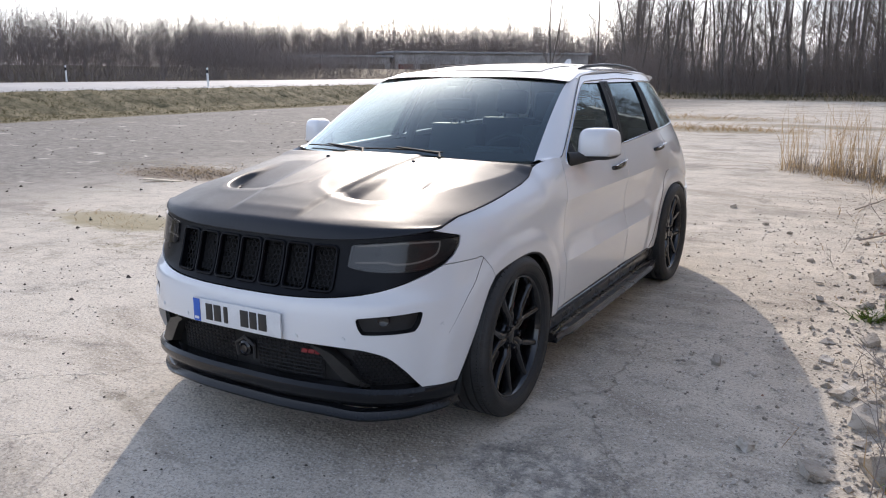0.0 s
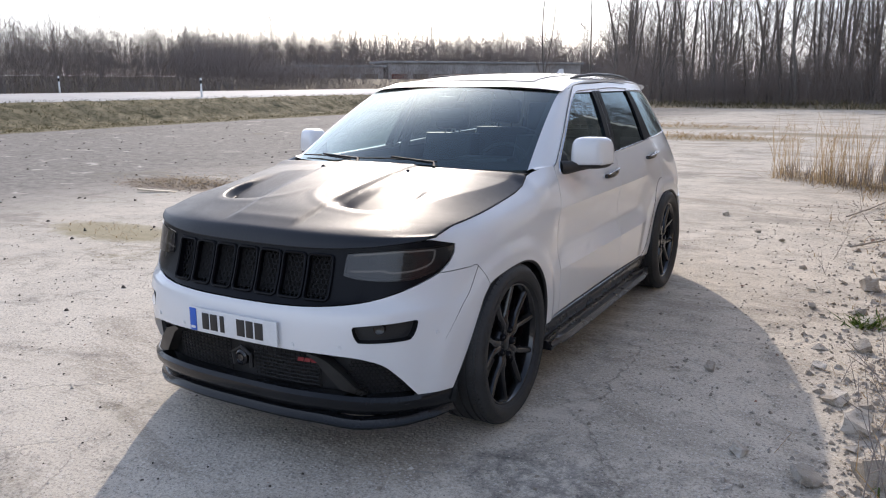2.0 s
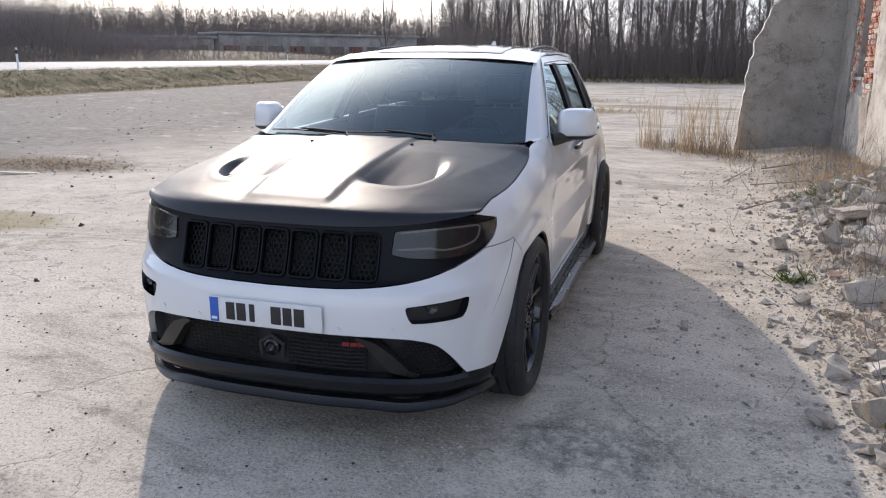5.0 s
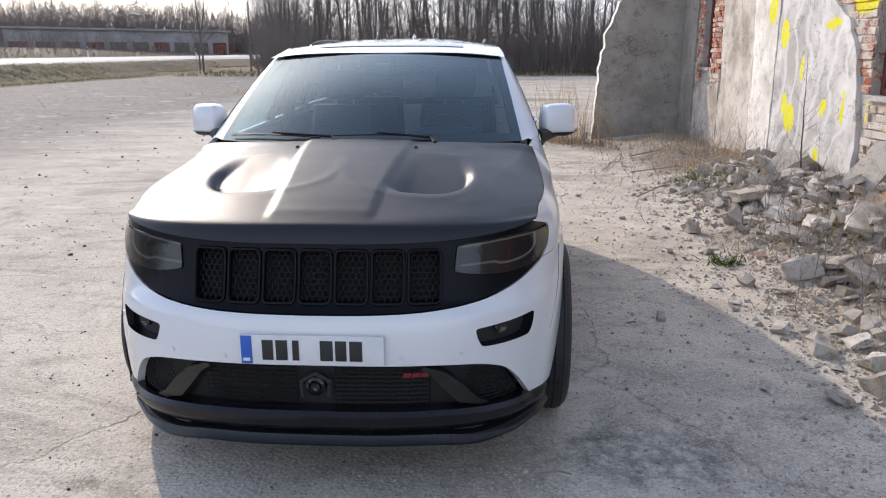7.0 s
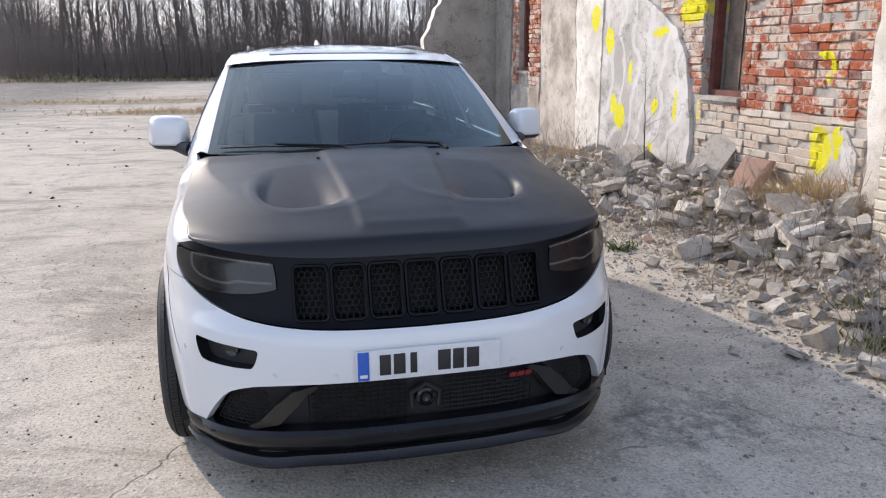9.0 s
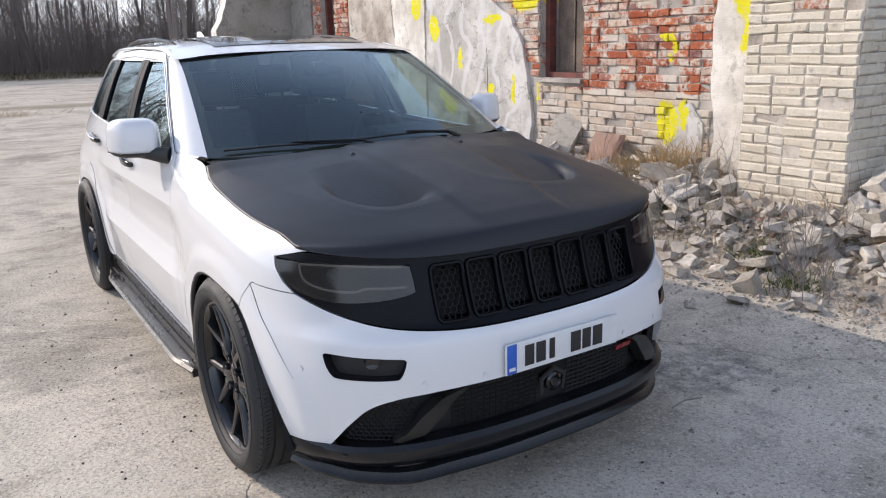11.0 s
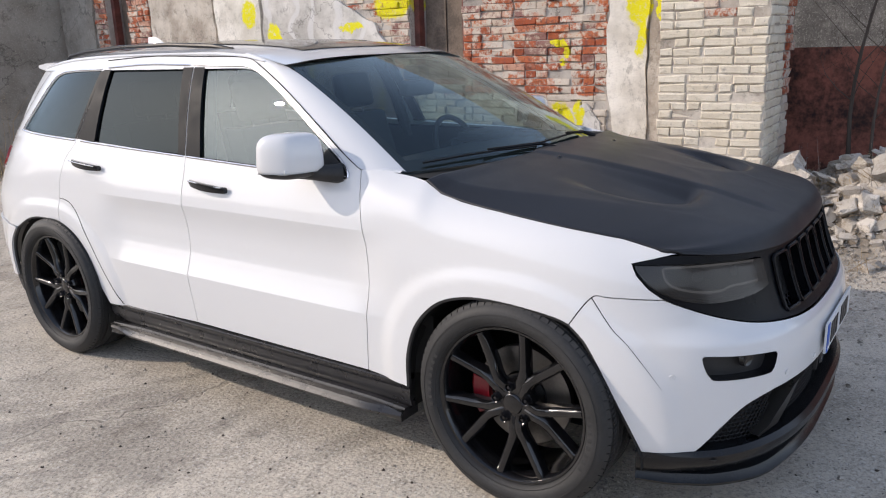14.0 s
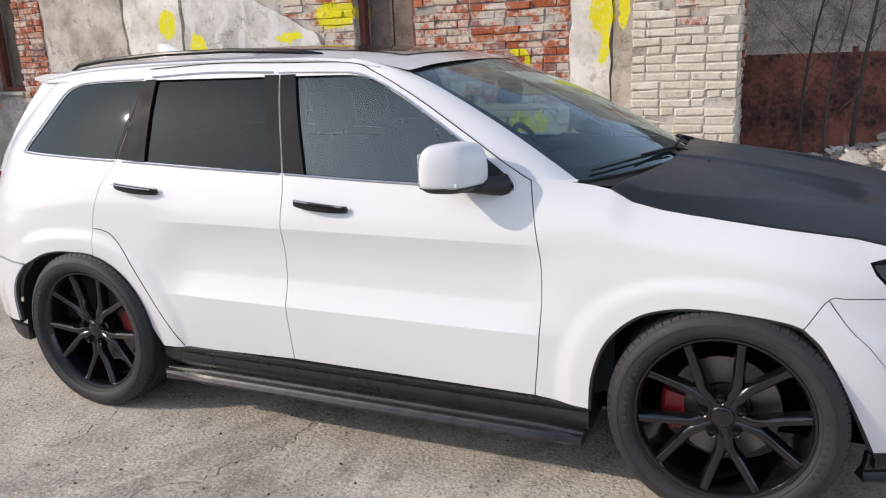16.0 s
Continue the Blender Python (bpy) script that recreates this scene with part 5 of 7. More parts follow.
# number plate, with plain bars
bm = bmesh.new()
box(bm, (0.522, 0.008, 0.112), (0.004, -0.937, 0.593), 0.003)
plate = part("number_plate", bm, PLATE_W, CAR, "white number plate with a blue end")
bm = bmesh.new()
box(bm, (0.040, 0.003, 0.106), (-0.232, -0.9425, 0.593), 0.001)
part("plate_band", bm, PLATE_B, plate)
bm = bmesh.new()
box(bm, (0.026, 0.002, 0.012), (-0.232, -0.945, 0.557), 0.0006)
part("plate_bar", bm, PLATE_W, plate)
for x, w in ((-0.155, 0.040), (-0.104, 0.042), (-0.053, 0.024), (0.058, 0.046), (0.110, 0.040), (0.164, 0.046)):
    bm = bmesh.new()
    box(bm, (w, 0.003, 0.076), (x, -0.9425, 0.593), 0.001)
    part("plate_bar", bm, PLATE_K, plate)

# ---- roof, screens, pillars ----
roof_mid = curve([(1.11, 1.618), (1.25, 1.645), (1.5, 1.678), (1.9, 1.704), (2.3, 1.712), (2.8, 1.702), (3.2, 1.682), (3.5, 1.65)])
roof_side = curve([(1.20, 1.588), (1.35, 1.618), (1.5, 1.642), (1.8, 1.658), (2.3, 1.662), (2.9, 1.648), (3.45, 1.600)])


def roof(i, j):
    a = i * 2 - 1
    u = abs(a)
    y0, y1 = 1.115 + 0.10 * u ** 2, 3.50 - 0.07 * u ** 2
    y = y0 + (y1 - y0) * j
    z0 = roof_side(y)
    xe = side_x(y, min(1.655, z0)) + 0.002
    z = z0 + (roof_mid(y) - z0) * (1 - u ** 2.6)
    return (a * xe, y, z)


roof_panel = grid_mesh("roof", 70, 80, roof, WHITE, CAR)


def screen_pt(i, j, off=0.0):
    a = i * 2 - 1
    u2 = a * a
    b = Vector((0.785 * a, 0.215 + 0.29 * u2, 1.192 - 0.012 * u2))
    t = Vector((0.672 * a, 1.115 + 0.10 * u2, 1.616 - 0.030 * u2))
    p = b.lerp(t, j)
    return p + Vector((0, -0.5, 0.87)) * (0.030 * math.sin(math.pi * j) * (1 - 0.5 * u2) + off)


screen = grid_mesh("windscreen", 40, 24, lambda i, j: screen_pt(i, j), SCREEN, CAR, "clear windscreen with a dark band round its edge")
glass_panes.append(screen)
for name, f in (("screen_band", lambda i, j: screen_pt(i, 0.085 * j, -0.003)),
                ("screen_band", lambda i, j: screen_pt(0.022 * i, j, -0.004)), ("screen_band", lambda i, j: screen_pt(1 - 0.022 * i, j, -0.004))):
    grid_mesh(name, 30, 30, f, DARK, screen)
for sd in (-1, 1):
    # windscreen pillar, between the screen's edge and the door
    line = run([(0.50, 1.185), (0.66, 1.195), (0.78, 1.262), (0.92, 1.348), (1.15, 1.482), (1.36, 1.585), (1.5, 1.628)], 8)

    def pillar(i, j):
        k = i * (len(line) - 1)
        a = line[min(len(line) - 1, int(k))]
        b = line[min(len(line) - 1, int(k) + 1)]
        q = (a[0] + (b[0] - a[0]) * (k - int(k)), a[1] + (b[1] - a[1]) * (k - int(k)))
        o = Vector((sd * (side_x(q[0], q[1]) - 0.003), q[0], q[1]))
        n = screen_pt((sd + 1) / 2, min(1.0, max(0.0, (q[1] - 1.19) / 0.405)))
        if q[0] > 1.25:
            t = smoothstep(1.2, 1.5, q[0])
            n = n.lerp(Vector((sd * (side_x(q[0], roof_side(q[0])) - 0.015), q[0], roof_side(q[0]) + 0.003)), t)
        p = o.lerp(n, j)
        return p + Vector((sd * 0.5, -0.35, 0.8)) * 0.012 * math.sin(math.pi * j)
    grid_mesh("screen_pillar", 60, 8, pillar, WHITE, CAR)
    # roof gutter line above the doors
    bm = bmesh.new()
    tube(bm, [(sd * (side_x(y, roof_side(y) - 0.012) + 0.001), y, roof_side(y) - 0.012) for y in np.linspace(1.35, 3.4, 30)], 0.006, 6)
    part("roof_seam", bm, WHITE, CAR)
    # strip between door tops and roof
    grid_mesh("cant_rail", 60, 5, lambda i, j: (lambda y: (lambda z: (sd * side_x(y, z), y, z))(1.58 + (roof_side(y) - 1.58) * j))(1.38 + 2.02 * i), WHITE, CAR)
# sunroof
grid_mesh("sunroof", 30, 40, lambda i, j: (lambda q: (q[0], q[1], q[2] + 0.004))(roof(0.5 + (i - 0.5) * 0.66, 0.085 + 0.40 * j)), GLOSS, roof_panel, "dark sunroof glass")
# roof aerial
bm = bmesh.new()
sweep(bm, list(range(7)), lambda i, p: (lambda t: [(-0.03 + dx * (1 - 0.8 * t) * 0.040, 2.95 + 0.13 * (t ** 0.8) + (0.14 * (1 - 0.75 * t)) * dy, 1.68 + 0.085 * t) for dx, dy in ((-1, 0.4), (0, -0.6), (1, 0.4), (0.6, 1), (-0.6, 1))])(i / 6.5))
part("roof_aerial", bm, WHITE, roof_panel)


def back_pt(i, j, off=0.0):
    a = i * 2 - 1
    u2 = a * a
    b = Vector((0.68 * a, 3.83 - 0.12 * u2, 1.15))
    t = Vector((0.53 * a, 3.50 - 0.07 * u2, 1.615))
    return b.lerp(t, j) + Vector((0, 0.8, 0.4)) * (0.03 * math.sin(math.pi * j) + off)


back = grid_mesh("rear_screen", 24, 16, lambda i, j: back_pt(i, j), PRIVACY, CAR, "dark rear screen")
glass_panes.append(back)
bm = bmesh.new()
sweep(bm, [i / 24 * 2 - 1 for i in range(25)], lambda i, a: [(0.585 * a, y - 0.15 * a * a, z - 0.034 * a * a) for y, z in ((3.38, 1.658), (3.53, 1.655), (3.61, 1.644), (3.615, 1.63), (3.52, 1.608), (3.38, 1.61))])
part("rear_spoiler", bm, WHITE, CAR)
tg = [(0.0, 0.74), (0.5, 0.74), (S_REAR - s_y(3.82), 0.76), (S_REAR - s_y(3.80), 1.0), (S_REAR - s_y(3.75), 1.17), (0.4, 1.19), (0.0, 1.20)]
panel("tailgate", tg + [(-a, b) for a, b in tg[::-1]], tail, WHITE, CAR, 0.05, hint=Vector((0, 1, 0)))
rb = [(0.0, 0.36), (0.6, 0.36)] + [(S_REAR - s, z) for s, z in ARCH_R_BACK[::-1]] + [(S_REAR - s_y(3.50), 0.712), (S_REAR - s_y(3.82), 0.755), (0.5, 0.735), (0.0, 0.735)]
panel("rear_bumper", rb + [(-a, b) for a, b in rb[::-1]], lambda f, z: tail(f, z, 0.01), WHITE, CAR, 0.05, hint=Vector((0, 1, 0)))
rl = [(0.0, 0.24), (0.6, 0.24), (S_REAR - s_y(3.42), 0.26), (S_REAR - s_y(3.38), 0.35), (0.6, 0.345), (0.0, 0.345)]
panel("rear_valance", rl + [(-a, b) for a, b in rl[::-1]], lambda f, z: tail(f, z, -0.005), TRIM, CAR, 0.05, hint=Vector((0, 1, 0)))
for sd in (-1, 1):
    o = [(sd * (S_REAR - s_y(y)), z) for y, z in ((3.60, 1.05), (3.62, 1.14), (3.74, 1.13), (3.80, 1.08), (3.80, 0.98), (3.74, 0.97))]
    panel("tail_lamp", o, lambda f, z: tail(f, z, 0.012), LAMP_RED, CAR, 0.04, 0.02, hint=Vector((0, 1, 0)))
    # rear pillar, between the rear wing and the rear screen
    grid_mesh("rear_pillar", 4, 20, lambda i, j: (lambda o, n: o.lerp(n, i))(Vector((lambda q: (sd * q[0], q[1], q[2]))(body(s_y(3.40 + 0.34 * (1 - j) ** 0.8), 1.16 + 0.43 * j))), Vector(back_pt((sd + 1) / 2, j))), WHITE, CAR)
# dark shell under the skin
grid_mesh("floor_pan", 12, 24, lambda i, j: ((i * 2 - 1) * 0.78, -0.72 + 4.3 * j, 0.30), DARK, CAR)
grid_mesh("bulkhead", 12, 6, lambda i, j: ((i * 2 - 1) * 0.80, 0.52 - 0.02 * j, 0.30 + 0.80 * j), DARK, CAR)
grid_mesh("engine_cover", 12, 12, lambda i, j: ((i * 2 - 1) * 0.62, -0.62 + 1.0 * j, 0.86 + 0.13 * j), DARK, CAR)
grid_mesh("cowl", 24, 6, lambda i, j: (lambda a: (0.80 * a, 0.20 + 0.17 * a * a + 0.14 * j, 1.178 - 0.01 * a * a))(i * 2 - 1), DARK, CAR)
for sd in (-1, 1):
    # wiper
    bm = bmesh.new()
    pts = ([screen_pt(0.72 - 0.34 * t, 0.045 + 0.012 * math.sin(math.pi * t), 0.016) for t in np.linspace(0, 1, 9)] if sd > 0 else [screen_pt(0.37 - 0.33 * t, 0.03 + 0.016 * math.sin(math.pi * t), 0.016) for t in np.linspace(0, 1, 9)])
    tube(bm, pts, 0.0045, 5)
    wiper = part("wiper", bm, MESHK, CAR)
    bm = bmesh.new()
    base = Vector((0.36, 0.235, 1.20)) if sd > 0 else Vector((-0.12, 0.205, 1.205))
    tube(bm, [base, base + Vector((-0.03, 0.05, 0.022)), pts[4] + Vector((0, -0.008, 0.012))], [0.012, 0.008, 0.005], 6)
    part("wiper_arm", bm, MESHK, wiper)

# ---- cabin ----
bm = bmesh.new()
sweep(bm, [i / 20 * 2 - 1 for i in range(21)], lambda i, a: [(0.74 * a, 0.30 + 0.20 * a * a, 1.150), (0.74 * a, 0.55 + 0.1 * a * a, 1.175), (0.74 * a, 0.85, 1.165), (0.74 * a, 0.98, 1.10), (0.74 * a, 0.95, 0.9), (0.74 * a, 0.5, 0.85)])
part("dashboard", bm, DASH, CAR, "dark grey dashboard")
bm = bmesh.new()
box(bm, (0.34, 0.16, 0.05), (0.37, 0.86, 1.185), 0.02)
part("instrument_hood", bm, DASH, CAR)
bm = bmesh.new()
wm = Matrix.Translation((0.37, 1.04, 1.10)) @ pose(0, 0, 0, 65, 0, 0)
tube(bm, [wm @ Vector((0.185 * math.cos(t), 0.185 * math.sin(t), 0)) for t in np.linspace(0, math.tau, 33)[:-1]], 0.015, 8, closed=True)
steer = part("steering_wheel", bm, LEATHER, CAR, "black leather steering wheel")
for a in (0, 180, 270):
    bm = bmesh.new()
    tube(bm, [wm @ Vector((0.04 * math.cos(radians(a)), 0.04 * math.sin(radians(a)), -0.01)), wm @ Vector((0.18 * math.cos(radians(a)), 0.18 * math.sin(radians(a)), 0))], 0.014, 6)
    part("spoke", bm, DASH, steer)
bm = bmesh.new()
lathe(bm, [(0.0, 0.02), (0.05, 0.015), (0.065, 0.0), (0.06, -0.03)], 20)
ob = part("wheel_boss", bm, DASH, steer)
ob.matrix_basis = wm @ pose(0, 0, 0, 0, -90, 0)


def seat(x, y, w):
    b = bmesh.new()
    sweep(b, list(range(7)), lambda i, p: (lambda t: [(x + w * (1 - 0.12 * t * t) * a, y + 0.45 + 0.10 * t * 1.9 + d, 0.62 + 0.66 * t) for a, d in ((-0.5, 0.04), (-0.42, -0.035), (-0.25, 0.0), (0.25, 0.0), (0.42, -0.035), (0.5, 0.04), (0.4, 0.10), (-0.4, 0.10))])(i / 6))
    back_rest = part("seat_back", b, LEATHER, CAR, "black leather seat back")
    b = bmesh.new()
    box(b, (w, 0.52, 0.16), (x, y + 0.22, 0.58), 0.05, seg=3)
    part("seat_cushion", b, LEATHER, CAR)
    b = bmesh.new()
    box(b, (0.26, 0.10, 0.20), (x, y + 0.68, 1.41), 0.04, pose(0, 0, 0, -12, 0, 0), 3)
    part("head_rest", b, LEATHER, back_rest)
    for dx in (-0.06, 0.06):
        b = bmesh.new()
        tube(b, [(x + dx, y + 0.66, 1.26), (x + dx, y + 0.675, 1.34)], 0.007, 6)
        part("head_rest_rod", b, STEEL, back_rest)


for x, y, w in ((-0.37, 1.10, 0.50), (0.37, 1.10, 0.50), (-0.36, 2.0, 0.62), (0.36, 2.0, 0.62)):
    seat(x, y, w)
bm = bmesh.new()
box(bm, (0.24, 0.05, 0.075), (0, 1.03, 1.45), 0.018, pose(0, 0, 0, 12, 0, 0), 3)
inner = part("rear_view_mirror", bm, DASH, CAR)
bm = bmesh.new()
box(bm, (0.09, 0.10, 0.07), (0, 1.03, 1.525), 0.015)
part("mirror_stem", bm, DASH, inner)
grid_mesh("headliner", 16, 20, lambda i, j: (lambda q: (q[0] * 0.93, q[1], q[2] - 0.03))(roof(i, 0.02 + 0.94 * j)), LINER, CAR)
bm = bmesh.new()
box(bm, (0.24, 0.9, 0.30), (0, 1.25, 0.72), 0.03)
part("centre_console", bm, DASH, CAR)
for sd in (-1, 1):
    grid_mesh("door_trim", 20, 6, lambda i, j: (sd * (0.80 - 0.02 * j), 0.55 + 2.7 * i, 0.40 + 0.76 * j), DASH, CAR)
    bm = bmesh.new()
    tube(bm, [(sd * 0.63, 1.80, 1.60), (sd * 0.72, 1.74, 1.35), (sd * 0.78, 1.70, 1.10)], 0.035, 8)
    part("pillar_trim", bm, DASH, CAR)


# ---- wheels ----
def wheel():
    w = thing("road_wheel", "", "")
    for k in ("label", "category"):
        if k in w:
            del w[k]
    w.parent = CAR
    R = 0.395
    bm = bmesh.new()
    prof = [(0.296, 0.100), (0.301, 0.118), (0.307, 0.127), (0.320, 0.141), (0.345, 0.145), (0.365, 0.140), (0.380, 0.128), (R - 0.008, 0.112), (R - 0.003, 0.095)]
    tread = []
    for g in (0.072, 0.026, -0.026, -0.072):
        tread += [(R, g + 0.007), (R - 0.009, g + 0.005), (R - 0.009, g - 0.005), (R, g - 0.007)]
    prof = prof + tread + [(r, -x) for r, x in prof[::-1]]
    lathe(bm, prof, 96)
    tyre = part("tyre", bm, RUBBER, w, "black low-profile road tyre")
    bm = bmesh.new()
    for k in range(150):
        t = k / 150 * math.tau
        for g0, g1 in ((0.10, 0.082), (-0.082, -0.10)):
            r = bmesh.ops.create_cube(bm, size=1)["verts"]
            bmesh.ops.transform(bm, matrix=pose(0, 0, 0, math.degrees(t)) @ Matrix.Translation(((g0 + g1) / 2, 0, R - 0.0012)) @ pose(0, 0, 0, 0, 0, 15) @ Matrix.Diagonal((0.022, 0.0105, 0.004, 1)), verts=r)
    for k in range(76):
        t = k / 76 * math.tau
        for sg in (-1, 1):
            r = bmesh.ops.create_cube(bm, size=1)["verts"]
            bmesh.ops.transform(bm, matrix=pose(0, 0, 0, math.degrees(t)) @ Matrix.Translation((sg * 0.121, 0, R - 0.0132)) @ pose(0, 0, 0, 0, sg * 46, 0) @ Matrix.Diagonal((0.026, 0.027, 0.004, 1)), verts=r)
    tagged(part("tread_block", bm, RUBBER, tyre), kind="stuff")
    for rr_, x0 in ((0.312, 0.1335), (0.352, 0.1440)):
        bm = bmesh.new()
        tube(bm, [(x0, rr_ * math.cos(k / 64 * math.tau), rr_ * math.sin(k / 64 * math.tau)) for k in range(64)], 0.0018, 4, closed=True)
        part("sidewall_ring", bm, RUBBER, tyre)
    for k0 in (20, 200):
        for k in range(8):
            ang = radians(k0 + 5.2 * k)
            bm = bmesh.new()
            box(bm, (0.002, 0.014, 0.018), (0, 0, 0), 0.0006)
            ob = part("raised_letter_bar", bm, RUBBER, tyre)
            ob.matrix_basis = pose(0, 0, 0, math.degrees(ang)) @ Matrix.Translation((0.1425, 0, 0.328))
    bm = bmesh.new()
    lathe(bm, [(0.266, -0.12), (0.273, 0.02), (0.278, 0.085), (0.283, 0.106), (0.290, 0.116), (0.298, 0.118), (0.302, 0.108), (0.297, 0.09), (0.287, 0.02), (0.287, -0.12)], 72)
    rim = part("rim", bm, RIM, w, "gloss black alloy rim with five forked spokes")
    for k in range(5):
        a0 = k * 72 + 90
        for sgn in (-1, 1):
            bm = bmesh.new()

            def sp(i, p):
                t = i / 8
                along = 0.045 + (0.269 - 0.045) * t
                across = 0.012 if along < 0.118 else 0.012 + 0.074 * ((along - 0.118) / 0.151) ** 0.92
                r = math.hypot(along, across)
                ang = radians(a0) + sgn * math.atan2(across, along)
                wd = 0.0245 - 0.0045 * t
                face = 0.080 + 0.010 * math.sin(math.pi * min(1.0, 2.2 * t)) ** 2 * (t < 0.4545) + 0.022 * t ** 1.6
                c = Vector((0, r * math.cos(ang), r * math.sin(ang)))
                tan = Vector((0, -math.sin(ang), math.cos(ang)))
                return [c + tan * (wd * q) + Vector((face + dx, 0, 0)) for q, dx in ((-1, -0.035), (-0.92, -0.010), (-0.62, 0.003), (-0.18, 0.007), (0.18, 0.007), (0.62, 0.003), (0.92, -0.010), (1, -0.035))]
            sweep(bm, list(range(9)), sp)
            part("wheel_spoke", bm, RIM, rim)
        bm = bmesh.new()
        lathe(bm, [(0.0, 0.016), (0.006, 0.016), (0.0075, 0.012), (0.0075, 0.006), (0.012, 0.006), (0.0135, 0.016), (0.016, 0.018), (0.0175, 0.014), (0.018, 0.0)], 18)
        ang = radians(a0 + 36)
        ob = part("wheel_nut", bm, GLOSS, rim)
        ob.matrix_basis = Matrix.Translation((0.084, 0.066 * math.cos(ang), 0.066 * math.sin(ang)))
    bm = bmesh.new()
    lathe(bm, [(0.0, 0.093), (0.034, 0.093), (0.039, 0.090), (0.041, 0.086), (0.076, 0.084), (0.086, 0.072), (0.090, 0.0)], 40)
    part("hub_cap", bm, RIM, rim)
    bm = bmesh.new()
    lathe(bm, [(0.09, -0.012), (0.095, 0.0), (0.19, 0.0), (0.19, -0.028), (0.10, -0.028)], 48)
    part("brake_disc", bm, STEEL, w)
    bm = bmesh.new()
    lathe(bm, [(0.0, 0.01), (0.088, 0.008), (0.095, -0.01)], 32)
    part("disc_bell", bm, TRIM, w)
    return w


def caliper(parent):
    bm = bmesh.new()
    sweep(bm, list(range(9)), lambda i, p: (lambda a: [(x, r * math.cos(a), r * math.sin(a)) for r, x in ((0.135, 0.030), (0.20, 0.034), (0.215, 0.02), (0.215, -0.06), (0.20, -0.07), (0.135, -0.06), (0.135, -0.035), (0.192, -0.035), (0.192, 0.008), (0.135, 0.006))])(radians(-22 + 44 * i / 8)))
    return part("brake_caliper", bm, RED, parent, "red brake caliper")


w0 = wheel()
places = [(-1, FRONT_AXLE, 44, 0.836), (-1, REAR_AXLE + 0.012, 36, 0.858), (1, FRONT_AXLE, 12, 0.836), (1, REAR_AXLE + 0.012, 25, 0.858)]
for k, (sd, y, turn, out) in enumerate(places):
    m = pose(sd * out, y, AXLE_Z, 0, 0, 180 if sd < 0 else 0) @ pose(0, 0, 0, turn)
    if k == 0:
        w0.matrix_basis = m
    w = w0 if k == 0 else copy_thing(w0, m)
    c = caliper(CAR)
    c.matrix_basis = pose(sd * out, y, AXLE_Z, 0, 0, 180 if sd < 0 else 0) @ (Matrix.Rotation(math.pi, 4, "X") if (sd > 0) == (y > 1) else Matrix()) @ pose(0.0, 0, 0, 8)
for g in glass_panes:
    g.visible_shadow = False

# ---- openings of the ruin ----
def window(name, u0, u1, z0, z1, label):
    w = tagged(new(name), label, "window", kind="structure")
    w.matrix_world = WALL
    for n, a, b, c, d in (("window_frame", u0, u0 + 0.07, z0, z1), ("window_frame", u1 - 0.07, u1, z0, z1), ("window_frame", u0 + 0.07, u1 - 0.07, z0, z0 + 0.06)):
        slab(n, a, b, c, d, 0.10, 0.20, FRAMEWOOD, w)
    slab("window_sill", u0, u1, z0 - 0.045, z0 - 0.002, -0.045, 0.10, MORTAR, w)
    k = 4
    for i in range(k):
        a = u0 + 0.07 + (u1 - u0 - 0.14) * i / k
        slab("board", a + 0.003, a + (u1 - u0 - 0.14) / k - 0.003, z0 + 0.06, z1, 0.22 + 0.012 * (i % 2), 0.25 + 0.012 * (i % 2), OLDWOOD, w)
    return w


window("window_1", *WIN1, "boarded window with dark red wooden frame")
window("window_2", *WIN2, "boarded window in red brick reveals")

# red-painted base of the set-back wall, modelled as free-standing sheets with added posts
gate = thing("metal_sheet_fence", "dark red painted base of the set-back wall behind rubble, built as rusty sheets", "fence", at=pose(0, 0, 0, 0, 0, 3.15))
for i in range(9):
    b = bmesh.new()
    y0, y1 = 3.75 - i * 0.62, 3.13 - i * 0.62
    ys = [y0 + (y1 - y0) * k / 10 for k in range(11)]
    sweep(b, ys, lambda k, y: [(3.05 + 0.006 * (k % 2), y, 0.1), (3.05 + 0.006 * (k % 2), y, 1.50), (3.054 + 0.006 * (k % 2), y, 1.50), (3.054 + 0.006 * (k % 2), y, 0.1)])
    part("metal_sheet", b, RUST, gate)
for i in range(5):
    b = bmesh.new()
    box(b, (0.05, 0.05, 1.6), (3.09, 3.7 - i * 1.24, 0.75), 0.004)
    part("sheet_post", b, RUST, gate)


